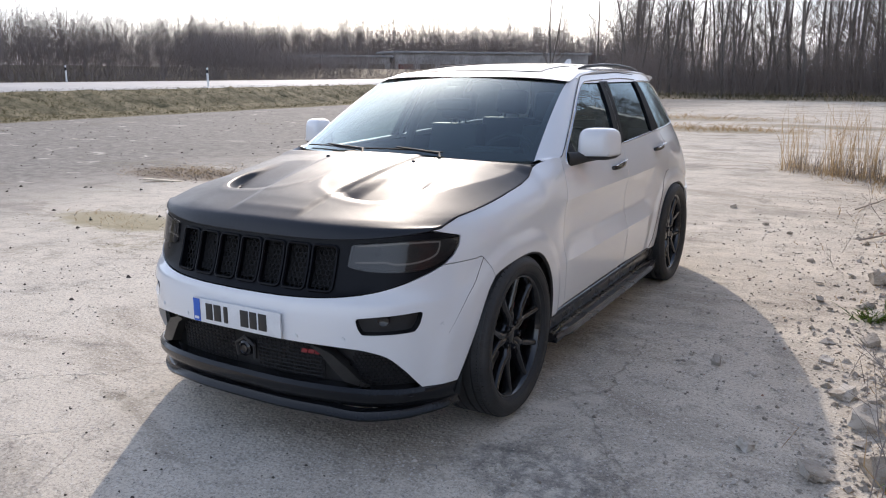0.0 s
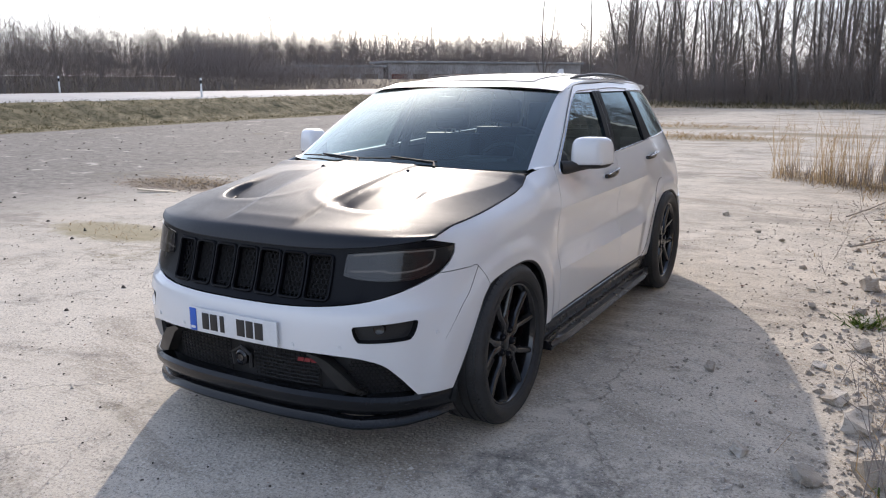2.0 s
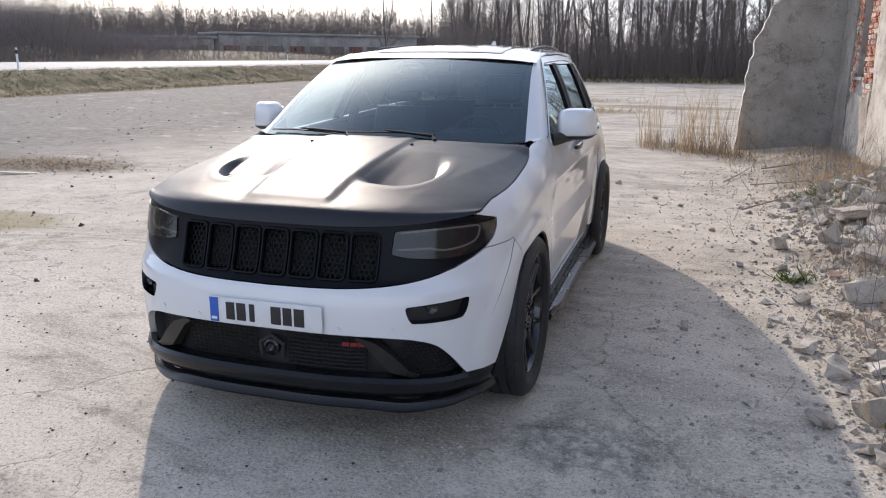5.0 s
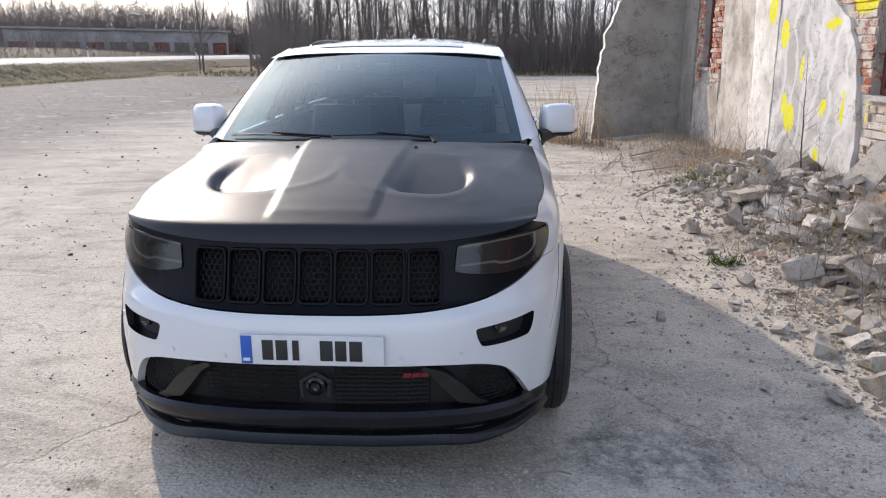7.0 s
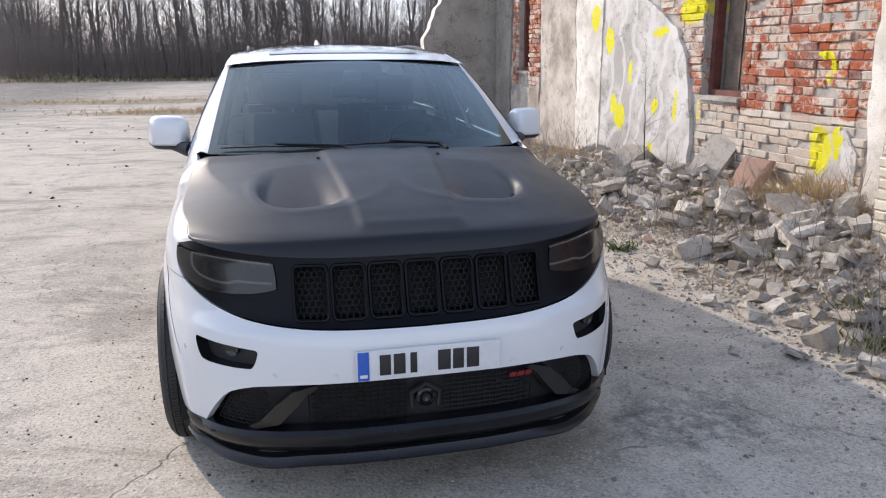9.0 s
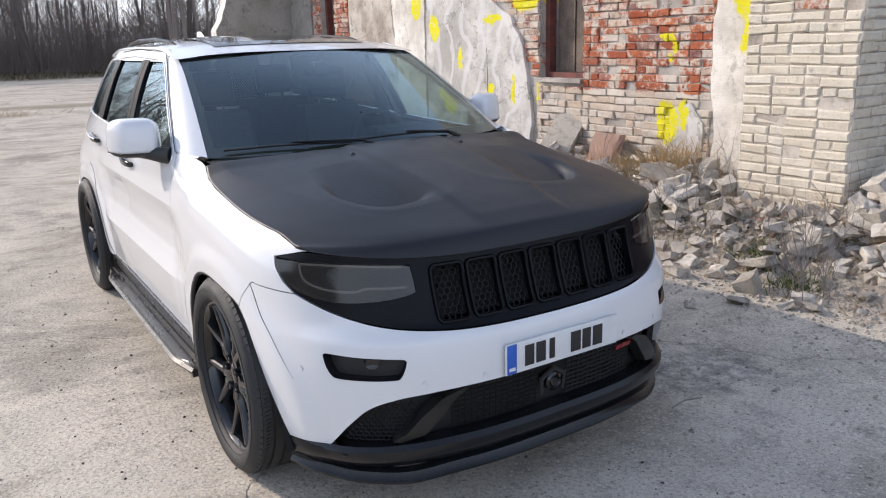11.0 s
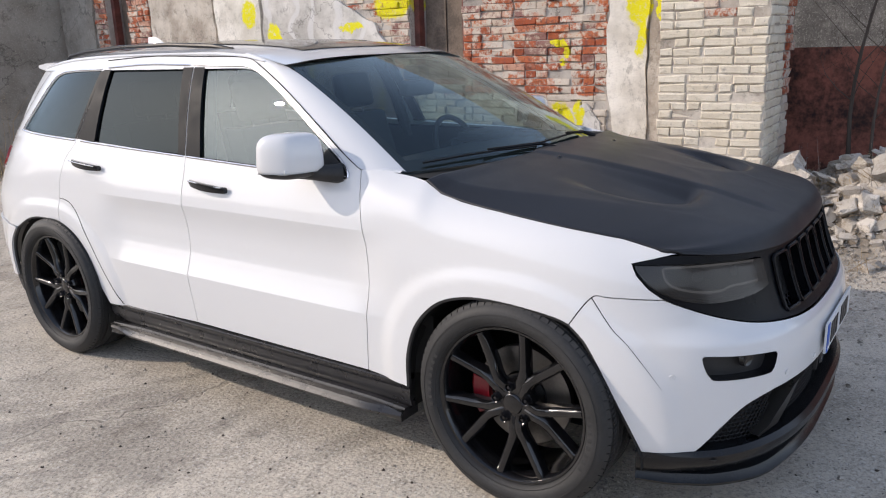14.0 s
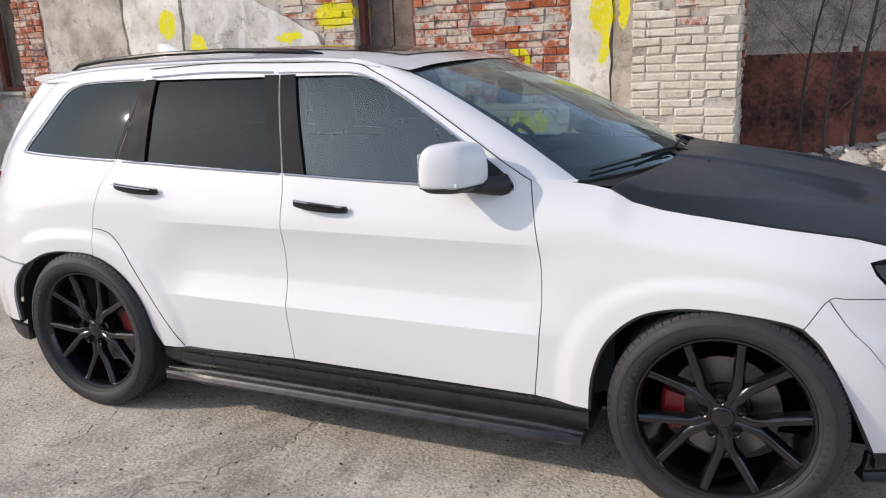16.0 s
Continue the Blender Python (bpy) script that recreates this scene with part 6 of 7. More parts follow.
# ---- stones and rubble ----
def rock_mesh(seed, flat):
    r = random.Random(seed)
    b = bmesh.new()
    for sx in (-1, 1):
        for sy in (-1, 1):
            for sz in (-1, 1):
                if r.random() < 0.95:
                    b.verts.new((sx * 0.52 * r.uniform(0.72, 1.0), sy * 0.42 * r.uniform(0.68, 1.0), sz * flat * r.uniform(0.65, 1.05)))
    for _ in range(9):
        b.verts.new((r.uniform(-0.5, 0.5), r.uniform(-0.42, 0.42), r.uniform(-1.05, 1.05) * flat))
    h = bmesh.ops.convex_hull(b, input=b.verts)
    bmesh.ops.delete(b, geom=list({g for g in h["geom_interior"] + h["geom_unused"] if isinstance(g, bmesh.types.BMVert)}), context="VERTS")
    bmesh.ops.triangulate(b, faces=b.faces)
    bmesh.ops.subdivide_edges(b, edges=b.edges, cuts=2, use_grid_fill=True)
    bmesh.ops.triangulate(b, faces=b.faces)
    o = Vector((r.uniform(0, 50), r.uniform(0, 50), 0))
    for v in b.verts:
        k = noise.noise(v.co * 3.2 + o) * 0.12 + noise.noise(v.co * 8 + o) * 0.10
        v.co += v.co.normalized() * (k + 0.012 * r.uniform(-1, 1))
    me = bpy.data.meshes.new("stone")
    b.to_mesh(me)
    b.free()
    for p in me.polygons:
        p.use_smooth = True
    me.set_sharp_from_angle(angle=radians(32))
    me.materials.append(STONE)
    return me


ROCKS = [rock_mesh(40 + i, (0.36, 0.24, 0.13)[i % 3]) for i in range(18)]
rr = random.Random(7)


def put_stone(x, y, size, name="rubble_stone", label="broken pale limestone lump in a rubble heap", group="rubble stones", up=0.0):
    ob = new(name, ROCKS[rr.randrange(len(ROCKS))])
    size *= 0.8 if name == "loose_stone" else 1.0
    ob.matrix_world = Matrix.Translation((x, y, ground_z(x, y) + size * 0.22 + up)) @ pose(0, 0, 0, rr.uniform(-28, 28), rr.uniform(-28, 28), rr.uniform(0, 360)) @ Matrix.Diagonal((size, size * rr.uniform(0.75, 1.15), size * rr.uniform(0.8, 1.1), 1))
    return tagged(ob, label, "stone", group)


count = 0
while count < 240:
    y = rr.uniform(2.6, 9.6)
    d = abs(rr.gauss(0.55, 0.42))
    if d > 1.7 or (y > 7.6 and rr.random() < 0.55):
        continue
    x = wall_x(y) - 0.12 - d
    if 3.4 < y < 4.5 and x > 1.25:
        continue
    put_stone(x, y, rr.uniform(0.08, 0.17) if rr.random() < 0.80 else rr.uniform(0.17, 0.26), up=rr.uniform(0, 0.10) * (d < 0.9))
    count += 1
for k in range(100):
    a, q = rr.uniform(0, math.tau), math.sqrt(rr.random())
    x, y = 2.25 + 1.35 * q * math.cos(a), 2.15 + 1.15 * q * math.sin(a)
    if x > 2.75:
        continue
    put_stone(x, y, rr.uniform(0.07, 0.18), up=rr.uniform(0, 0.05))
for x, y, s in ((-0.05, 3.28, 0.17), (-0.34, 3.40, 0.10), (-0.69, 4.40, 0.09), (0.10, 3.05, 0.13), (0.22, 3.42, 0.24), (0.30, 3.75, 0.2), (0.10, 3.95, 0.22), (-0.02, 4.25, 0.14),
                (-1.75, 10.0, 0.10), (-0.9, 8.6, 0.09), (-0.4, 6.6, 0.08), (-0.55, 7.4, 0.07), (-0.2, 7.0, 0.09), (-1.2, 9.0, 0.08), (0.05, 5.2, 0.13), (-0.15, 4.75, 0.1), (0.22, 5.0, 0.16)):
    put_stone(x, y, s, "loose_stone", "small pale stone lying on asphalt", "loose stones")

# broken slabs leaning on the wall and lying on the heap
for x, y, s, rx, ry, rz in ((1.62, 7.05, 0.62, 8, -52, 12), (1.50, 6.25, 0.55, -12, -38, 25), (1.05, 5.75, 0.42, 14, -20, 60), (1.20, 5.05, 0.46, -10, -25, 110), (0.85, 6.75, 0.44, 6, 8, 40), (0.72, 7.6, 0.48, -5, -8, 15),
                            (0.95, 4.75, 0.36, 18, -14, 80), (1.25, 8.3, 0.5, 10, -30, 5), (0.62, 5.35, 0.34, -8, 10, 130)):
    ob = new("rubble_slab", ROCKS[2 + 3 * rr.randrange(6)])
    ob.matrix_world = Matrix.Translation((x, y, ground_z(x, y) + 0.12 * s + 0.30 * s * abs(math.sin(radians(ry))))) @ pose(0, 0, 0, rx, ry, rz) @ Matrix.Diagonal((s, s * 0.8, s * 0.9, 1))
    tagged(ob, "broken flat limestone slab lying on the rubble heap", "stone", "rubble slabs")


def scatter(name, n, place, size, material, label, seed):
    """Many small chips in one sheet of triangles."""
    r = random.Random(seed)
    vs, fs = [], []
    for _ in range(n):
        x, y = place(r)
        s = size(r)
        z = ground_z(x, y) + s * 0.15
        b = len(vs)
        m = Euler((r.uniform(-0.5, 0.5), r.uniform(-0.5, 0.5), r.uniform(0, 6.28))).to_matrix()
        for q in ((1, 0, -0.2), (0.1, 0.8, -0.2), (-0.9, 0.2, -0.2), (-0.1, -0.8, -0.2), (0.15, 0.1, 0.55), (-0.35, -0.15, 0.42)):
            v = m @ Vector((q[0] * r.uniform(0.7, 1.2), q[1] * r.uniform(0.6, 1.1), q[2] * r.uniform(0.7, 1.2)))
            vs.append((x + v.x * s, y + v.y * s, z + v.z * s))
        fs += [(b + i, b + j, b + k) for i, j, k in ((0, 1, 4), (1, 2, 5), (1, 5, 4), (2, 3, 5), (3, 0, 4), (3, 4, 5), (0, 3, 2), (0, 2, 1))]
    me = bpy.data.meshes.new(name)
    me.from_pydata(vs, [], fs)
    return tagged(finish(name, me, material), label, "gravel", kind="stuff")


def beside_wall(r):
    y = r.uniform(1.6, 13.5)
    d = abs(r.gauss(0.35, 0.55))
    return min(wall_x(y) - 0.1 - d, 1.3 if 3.3 < y < 4.5 else 9), y


def chunks(name, n, place, size, material, label, seed):
    """Angular broken lumps, six-sided and uneven, filling the heap between the large stones."""
    r = random.Random(seed)
    vs, fs = [], []
    for _ in range(n):
        x, y = place(r)
        s = size(r)
        b = len(vs)
        m = Euler((r.uniform(-0.7, 0.7), r.uniform(-0.7, 0.7), r.uniform(0, 6.28))).to_matrix()
        flat = r.uniform(0.3, 0.8)
        o = Vector((x, y, ground_z(x, y) + s * 0.22))
        for sz in (-1, 1):
            for sx, sy in ((-1, -1), (1, -1), (1, 1), (-1, 1)):
                k = 0.85 if sz > 0 else 1.0
                vs.append(tuple(o + m @ Vector((sx * k * r.uniform(0.55, 1.0), sy * k * r.uniform(0.4, 0.8), sz * flat * r.uniform(0.5, 1.0))) * s))
        fs += [(b, b + 3, b + 2, b + 1), (b + 4, b + 5, b + 6, b + 7)] + [(b + i, b + (i + 1) % 4, b + 4 + (i + 1) % 4, b + 4 + i) for i in range(4)]
    me = bpy.data.meshes.new(name)
    me.from_pydata(vs, [], fs)
    return tagged(finish(name, me, material), label, "rubble", kind="stuff")


def in_heap(r):
    y = r.uniform(2.5, 9.3)
    return min(wall_x(y) - 0.1 - abs(r.gauss(0.45, 0.40)), 1.3 if 3.3 < y < 4.5 else 9), y


chunks("rubble_lumps", 1500, in_heap, lambda r: 0.02 + 0.06 * r.random() ** 1.6, CHIPS, "broken limestone and mortar lumps in a heap", 21)
scatter("rubble_chips", 8000, beside_wall, lambda r: 0.008 + 0.030 * r.random() ** 3, CHIPS, "crumbled mortar and stone chips along the wall", 3)
scatter("rubble_chips", 8500, lambda r: (lambda y: (min(wall_x(y) - 0.1 - abs(r.gauss(0.45, 0.45)), 1.3 if 3.3 < y < 4.5 else 9), y))(r.uniform(2.4, 9.5)), lambda r: r.uniform(0.014, 0.032) + 0.03 * r.random() ** 3, CHIPS, "broken stone and brick pieces along the wall", 8)
scatter("rubble_chips", 1700, lambda r: (r.gauss(2.1, 0.5), r.gauss(2.2, 0.55)), lambda r: r.uniform(0.015, 0.05), CHIPS, "broken stone pieces in a heap", 9)
scatter("grit", 5200, lambda r: (r.gauss(0.0, 0.8), r.uniform(0.6, 12)), lambda r: 0.006 + 0.016 * r.random() ** 3, CHIPS, "loose grit on the asphalt", 4)
scatter("grit", 2200, lambda r: (r.uniform(-9, -1), r.uniform(-0.5, 9)), lambda r: 0.004 + 0.012 * r.random() ** 4, CHIPS, "loose grit on the asphalt", 5)
scatter("grit", 4200, lambda r: (r.uniform(-3.6, 0.8), r.uniform(-0.5, 4.8)), lambda r: 0.0025 + 0.006 * r.random() ** 2, STONE, "fine pale grit on the asphalt", 6)
scatter("grit", 3200, lambda r: (r.uniform(-9, -1.5), r.uniform(-1.0, 7)), lambda r: 0.003 + 0.010 * r.random() ** 3, DARKBARK, "dark crumbs and grit on the asphalt", 13)
scatter("grit", 2600, lambda r: (-5 - 21 * r.random(), 2 + 44 * r.random() ** 1.3), lambda r: 0.010 + 0.035 * r.random() ** 4, DARKBARK, "dark crumbs and clods on the far lot", 14)
scatter("grit", 6000, lambda r: (0.55 + r.gauss(0, 0.32), r.uniform(2.3, 6.5)), lambda r: 0.006 + 0.016 * r.random() ** 2, CHIPS, "loose gravel along the rubble", 15)


# ---- plants ----
def limb(vs, fs, pts, rad, n):
    b = len(vs)
    up = (pts[1] - pts[0]).orthogonal().normalized()
    m = len(pts)
    for i, p in enumerate(pts):
        t = (pts[min(i + 1, m - 1)] - pts[max(i - 1, 0)]).normalized()
        side = t.cross(up).normalized()
        up = side.cross(t).normalized()
        for k in range(n):
            a = k * math.tau / n
            vs.append(tuple(p + (up * math.cos(a) + side * math.sin(a)) * rad[i]))
    for i in range(m - 1):
        for k in range(n):
            fs.append((b + i * n + k, b + i * n + (k + 1) % n, b + (i + 1) * n + (k + 1) % n, b + (i + 1) * n + k))


def grow(seed, height, girth, first=0.35, boughs=22, spread=0.32, twigs=9, bend=0.04):
    """Trunk and crown (verts, faces) of a bare tree."""
    r = random.Random(seed)
    tv, tf, cv, cf = [], [], [], []
    pts, p, d = [], Vector((0, 0, -0.1)), Vector((0, 0, 1))
    for i in range(11):
        pts.append(p.copy())
        p = p + d * height / 10
        d = (d + Vector((r.gauss(0, bend), r.gauss(0, bend), 0.03))).normalized()
    limb(tv, tf, pts, [girth * (1 - 0.93 * (i / 10) ** 0.8) for i in range(11)], 6)

    def at(t):
        k = min(9, int(t * 10))
        return pts[k].lerp(pts[k + 1], t * 10 - k)
    for j in range(boughs):
        t = first + (0.99 - first) * (j + r.random()) / boughs
        base = at(t)
        a = r.uniform(0, math.tau)
        ln = height * spread * (1.15 - t) * r.uniform(0.6, 1.2)
        d = Vector((math.cos(a), math.sin(a), r.uniform(0.5, 1.3))).normalized()
        q, bp = base.copy(), []
        for i in range(5):
            bp.append(q.copy())
            q = q + d * ln / 4
            d = (d + Vector((r.gauss(0, 0.16), r.gauss(0, 0.16), 0.14))).normalized()
        g = girth * 0.30 * (1.1 - t)
        limb(cv, cf, bp, [g, g * 0.75, g * 0.5, g * 0.3, g * 0.1], 3)
        for k in range(twigs):
            s = r.uniform(0.2, 0.98)
            i = min(3, int(s * 4))
            o = bp[i].lerp(bp[i + 1], s * 4 - i)
            w = (d + Vector((r.gauss(0, 0.75), r.gauss(0, 0.75), r.gauss(0.25, 0.4)))).normalized()
            l2 = ln * r.uniform(0.2, 0.5)
            limb(cv, cf, [o, o + w * l2 * 0.5, o + (w + Vector((0, 0, 0.25))).normalized() * l2], [g * 0.30, g * 0.2, g * 0.05], 3)
            for _ in range(2):
                w2 = (w + Vector((r.gauss(0, 0.6), r.gauss(0, 0.6), r.gauss(0.2, 0.4)))).normalized()
                o2 = o + w * l2 * r.uniform(0.3, 0.8)
                limb(cv, cf, [o2, o2 + w2 * l2 * 0.6], [g * 0.16, g * 0.04], 3)
    return tv, tf, cv, cf


def sheet(name, vs, fs, material):
    me = bpy.data.meshes.new(name)
    me.from_pydata(vs, [], fs)
    me.materials.append(material)
    return me


def tree(name, label, group, seed, height, girth, m, mats=(BARK, TWIG), **kw):
    e = thing(name, label, "tree", group)
    tv, tf, cv, cf = grow(seed, height, girth, **kw)
    for n, v, f, mt in (("trunk", tv, tf, mats[0]), ("crown", cv, cf, mats[1])):
        ob = new(n, sheet(n, v, f, mt))
        ob.parent = e
    e.matrix_world = m
    return e


rt = random.Random(11)
kinds = [tree("bare_tree", "tall bare grey-brown tree in a thicket", "bare trees", 100 + i, rt.uniform(13, 18), rt.uniform(0.06, 0.17), pose(rt.uniform(-20, 4), 60 + 2 * i, 0.1, 0, 0, 50 * i), mats=(WOODBARK, WOODTWIG), first=0.10 + 0.05 * (i % 3), boughs=34, twigs=6, spread=0.26 + 0.03 * (i % 3), bend=0.06) for i in range(7)]
for k in range(165):
    y = 58 + 34 * rt.random() ** 1.2
    x = rt.uniform(-0.345, 0.32) * y + rt.uniform(-1, 1)
    if x / y < -0.34 and y < 68:
        continue
    s = rt.uniform(0.75, 1.15)
    t = copy_thing(kinds[rt.randrange(7)], pose(x, y, ground_z(x, y) - 0.05, rt.uniform(-4, 4), rt.uniform(-4, 4), rt.uniform(0, 360)) @ Matrix.Scale(s, 4))
for x, y, h, sd in ((-25.5, 57.5, 12.5, 301), (-22.5, 59.5, 15, 302), (-28.5, 64, 11, 303), (-20, 58, 14, 304)):
    tree("bare_tree", "slender bare birch at the edge of a thicket", "bare trees", sd, h, 0.09, pose(x, y, 0.1), mats=(WOODBARK, WOODTWIG), first=0.12, boughs=34, spread=0.36, twigs=9)
for x, y, h, sd in ((-50, 13, 8.5, 311), (-52, 19, 9, 312), (-54, 25, 8, 313)):
    tree("bare_tree", "slender bare tree behind the road", "bare trees", sd, h, 0.08, pose(x, y, 1.0), first=0.12, boughs=26, spread=0.3, twigs=6)


def before_garages(x, y):
    """The open strip between the road and the garages."""
    return y > 0 and -1.0 < x / y < -0.36 and (x + 80) * -43 + (y - 83) * 33 < 400


def far_woods(name, n, place, label, seed, hmin, hmax):
    r = random.Random(seed)
    vs, fs = [], []
    for _ in range(n):
        x, y = place(r)
        h = hmin + (hmax - hmin) * r.random() ** 1.5
        if before_garages(x, y):
            continue
        g = h * 0.0048
        b = Vector((x, y, 0.8))
        top = b + Vector((r.gauss(0, 0.04) * h, r.gauss(0, 0.04) * h, h))
        limb(vs, fs, [b, b.lerp(top, 0.5), top], [g, g * 0.7, g * 0.08], 3)
        for k in range(22):
            t = r.uniform(0.25, 0.99)
            o = b.lerp(top, t)
            ln = h * r.uniform(0.06, 0.15) * (0.45 + 1.1 * math.sin(math.pi * (0.08 + 0.86 * t)))
            a = r.uniform(0, math.tau)
            d = Vector((math.cos(a), math.sin(a), r.uniform(0.6, 1.8))).normalized()
            limb(vs, fs, [o, o + d * ln], [g * 0.28, g * 0.06], 3)
            for _ in range(4):
                w = (d + Vector((r.gauss(0, 0.5), r.gauss(0, 0.5), r.gauss(0.3, 0.3)))).normalized()
                limb(vs, fs, [o + d * ln * r.uniform(0.3, 0.9), o + d * ln * 0.6 + w * ln * 0.7], [g * 0.13, g * 0.05], 3)
    return tagged(finish(name, sheet(name, vs, fs, FARTWIG), None), label, "woods", kind="stuff")


far_woods("far_woods", 560, lambda r: (-60 - 45 * r.random() ** 1.2, r.uniform(-45, 130)), "bare leafless woods beyond the road", 21, 4.0, 9.5)
far_woods("far_woods", 560, lambda r: (lambda a, d: (d * math.sin(a), d * math.cos(a)))(radians(r.uniform(-50, -16)), r.uniform(120, 190)), "bare leafless woods on the horizon", 22, 7.5, 13.5)
far_woods("far_woods", 300, lambda r: (lambda y: (r.uniform(-0.36, 0.38) * y, y))(r.uniform(92, 135)), "bare leafless woods behind the thicket", 23, 5.0, 11.0)
far_woods("far_woods", 150, lambda r: (r.uniform(8, 24), r.uniform(-16, 18)), "bare leafless trees behind the ruin", 24, 7.0, 12.0)
far_woods("far_woods", 170, lambda r: (r.uniform(4, 32), r.uniform(24, 60)), "bare leafless trees beside the lot", 25, 11.0, 17.0)


def thicket(name, n, place, hmin, hmax, label, seed, material, wide=0.010, shoots=5, reach=0.35):
    """Thin upright stems with side shoots."""
    r = random.Random(seed)
    vs, fs = [], []
    for _ in range(n):
        x, y = place(r)
        h = r.uniform(hmin, hmax)
        if before_garages(x, y):
            h = 0.5 * h
        o = Vector((x, y, ground_z(x, y) - 0.05))
        d = Vector((r.gauss(0, 0.28), r.gauss(0, 0.28), 1)).normalized()
        limb(vs, fs, [o, o + d * h * 0.5, o + (d + Vector((r.gauss(0, 0.1), r.gauss(0, 0.1), 0.1))).normalized() * h], [wide, wide * 0.7, wide * 0.15], 3)
        for _ in range(shoots):
            q = o + d * h * r.uniform(0.2, 0.8)
            w = (d + Vector((r.gauss(0, 0.6), r.gauss(0, 0.6), 0.1))).normalized()
            limb(vs, fs, [q, q + w * h * r.uniform(0.15, reach)], [wide * 0.6, wide * 0.12], 3)
    return tagged(finish(name, sheet(name, vs, fs, material), None), label, "brushwood", kind="stuff")


thicket("brushwood", 8200, lambda r: (lambda y: (max(r.uniform(-0.37, 0.36), r.uniform(-0.37, 0.36) if r.random() < 0.35 else -1) * y, y))(57 + 26 * r.random() ** 1.4), 0.8, 5.0, "tangled bare brushwood under the trees", 31, WOODTWIG, 0.020)
thicket("brushwood", 6500, lambda r: (-50 - 36 * r.random(), r.uniform(-35, 125)), 1.6, 5.2, "tangled bare brushwood beyond the road", 32, FARTWIG, 0.018)


def blades(name, n, place, height, lean, wide, material, label, category="grass", kind="stuff", seed=1, zup=0.0):
    r = random.Random(seed)
    vs, fs = [], []
    for _ in range(n):
        x, y = place(r)
        h = height(r)
        a = r.uniform(0, math.tau)
        b = len(vs)
        o = Vector((x, y, ground_z(x, y) - 0.02 + zup))
        side = Vector((math.cos(a), math.sin(a), 0)) * wide * r.uniform(0.6, 1.3)
        dr = Vector((r.gauss(0, lean), r.gauss(0, lean), 1))
        m = o + dr * h * 0.55
        tip = o + dr * h + Vector((r.gauss(0, lean), r.gauss(0, lean), -0.15)) * h * 0.6
        vs += [tuple(o - side), tuple(o + side), tuple(m + side * 0.8), tuple(m - side * 0.8), tuple(tip)]
        fs += [(b, b + 1, b + 2, b + 3), (b + 3, b + 2, b + 4)]
    return tagged(finish(name, sheet(name, vs, fs, material), None), label, category, kind=kind)


def tuft(cx, cy, rad):
    return lambda r: (cx + r.gauss(0, rad), cy + r.gauss(0, rad))


blades("dry_grass", 2600, lambda r: (lambda y: (wall_x(y) - 0.1 - abs(r.gauss(0.35, 0.5)), y))(r.uniform(2.5, 6.5)), lambda r: r.uniform(0.05, 0.22), 1.0, 0.0028, DRY, "dead grass and straw among rubble", "dry grass", "stuff", 46)
thicket("dry_stalks", 260, lambda r: (lambda y: (wall_x(y) - 0.1 - abs(r.gauss(0.4, 0.5)), y))(r.uniform(2.6, 9.5)), 0.10, 0.42, "bare dead twigs among rubble", 84, BARK, 0.003)
blades("dry_grass", 1300, lambda r: (r.uniform(0.15, 1.3), r.uniform(2.5, 5.2)), lambda r: r.uniform(0.03, 0.12), 2.2, 0.0018, DRY, "flattened straw on the gravel", "dry grass", "stuff", 47)
# dry grass beside the wing wall, and clumps along the wall
blades("tall_dry_grass", 250, lambda r: (lambda k: (-1.75 + 1.6 * k + r.gauss(0, 0.10), 14.9 - 1.3 * k + r.gauss(0, 0.35)))(r.choice((0.0, 0.06, 0.40, 0.46, 0.58, 0.66, 0.72, 0.80, 0.98)) + r.gauss(0, 0.022)), lambda r: r.uniform(0.35, 1.55), 0.14, 0.0042, DRY, "tall pale dry grass beside the wing wall", "dry grass", "", 41)
blades("tall_dry_grass", 1200, lambda r: (lambda k: (-1.85 + 1.8 * k + r.gauss(0, 0.12), 15.0 - 1.5 * k + r.gauss(0, 0.40)))(r.random()), lambda r: r.uniform(0.03, 0.16), 1.0, 0.0045, DRY, "matted dry grass beside the wing wall", "dry grass", "", 42)
thicket("dry_stalks", 170, lambda r: (lambda k: (-1.85 + 1.8 * k + r.gauss(0, 0.12), 14.9 - 1.5 * k + r.gauss(0, 0.35)))(r.random()), 0.12, 0.50, "brown dead weeds beside the wing wall", 85, WOODTWIG, 0.004)
blades("dry_grass_clump", 360, tuft(1.52, 5.32, 0.16), lambda r: r.uniform(0.15, 0.5), 0.35, 0.004, DRY, "dry grass clump at the foot of the wall", "dry grass", "", 43)
blades("dry_grass_clump", 260, tuft(1.35, 5.85, 0.2), lambda r: r.uniform(0.1, 0.32), 0.45, 0.004, DRY, "dry grass clump among rubble", "dry grass", "", 44)
blades("dry_grass", 2600, lambda r: (lambda y: (wall_x(y) - abs(r.gauss(0.5, 0.6)), y))(r.uniform(5.5, 14.4)), lambda r: r.uniform(0.04, 0.2), 0.6, 0.004, DRY, "short dry grass among rubble", "dry grass", "stuff", 45)
for k, (x, y, rad) in enumerate(((0.04, 5.79, 0.05), (0.55, 9.3, 0.14), (0.75, 8.6, 0.14), (0.95, 4.9, 0.09), (0.75, 3.75, 0.13), (1.1, 6.5, 0.1), (0.5, 3.3, 0.08))):
    blades("green_weed", 200, tuft(x, y, rad), lambda r: r.uniform(0.03, 0.12), 0.7, 0.006, GREEN, "small green weed growing in rubble", "weed", "stuff", 50 + k)
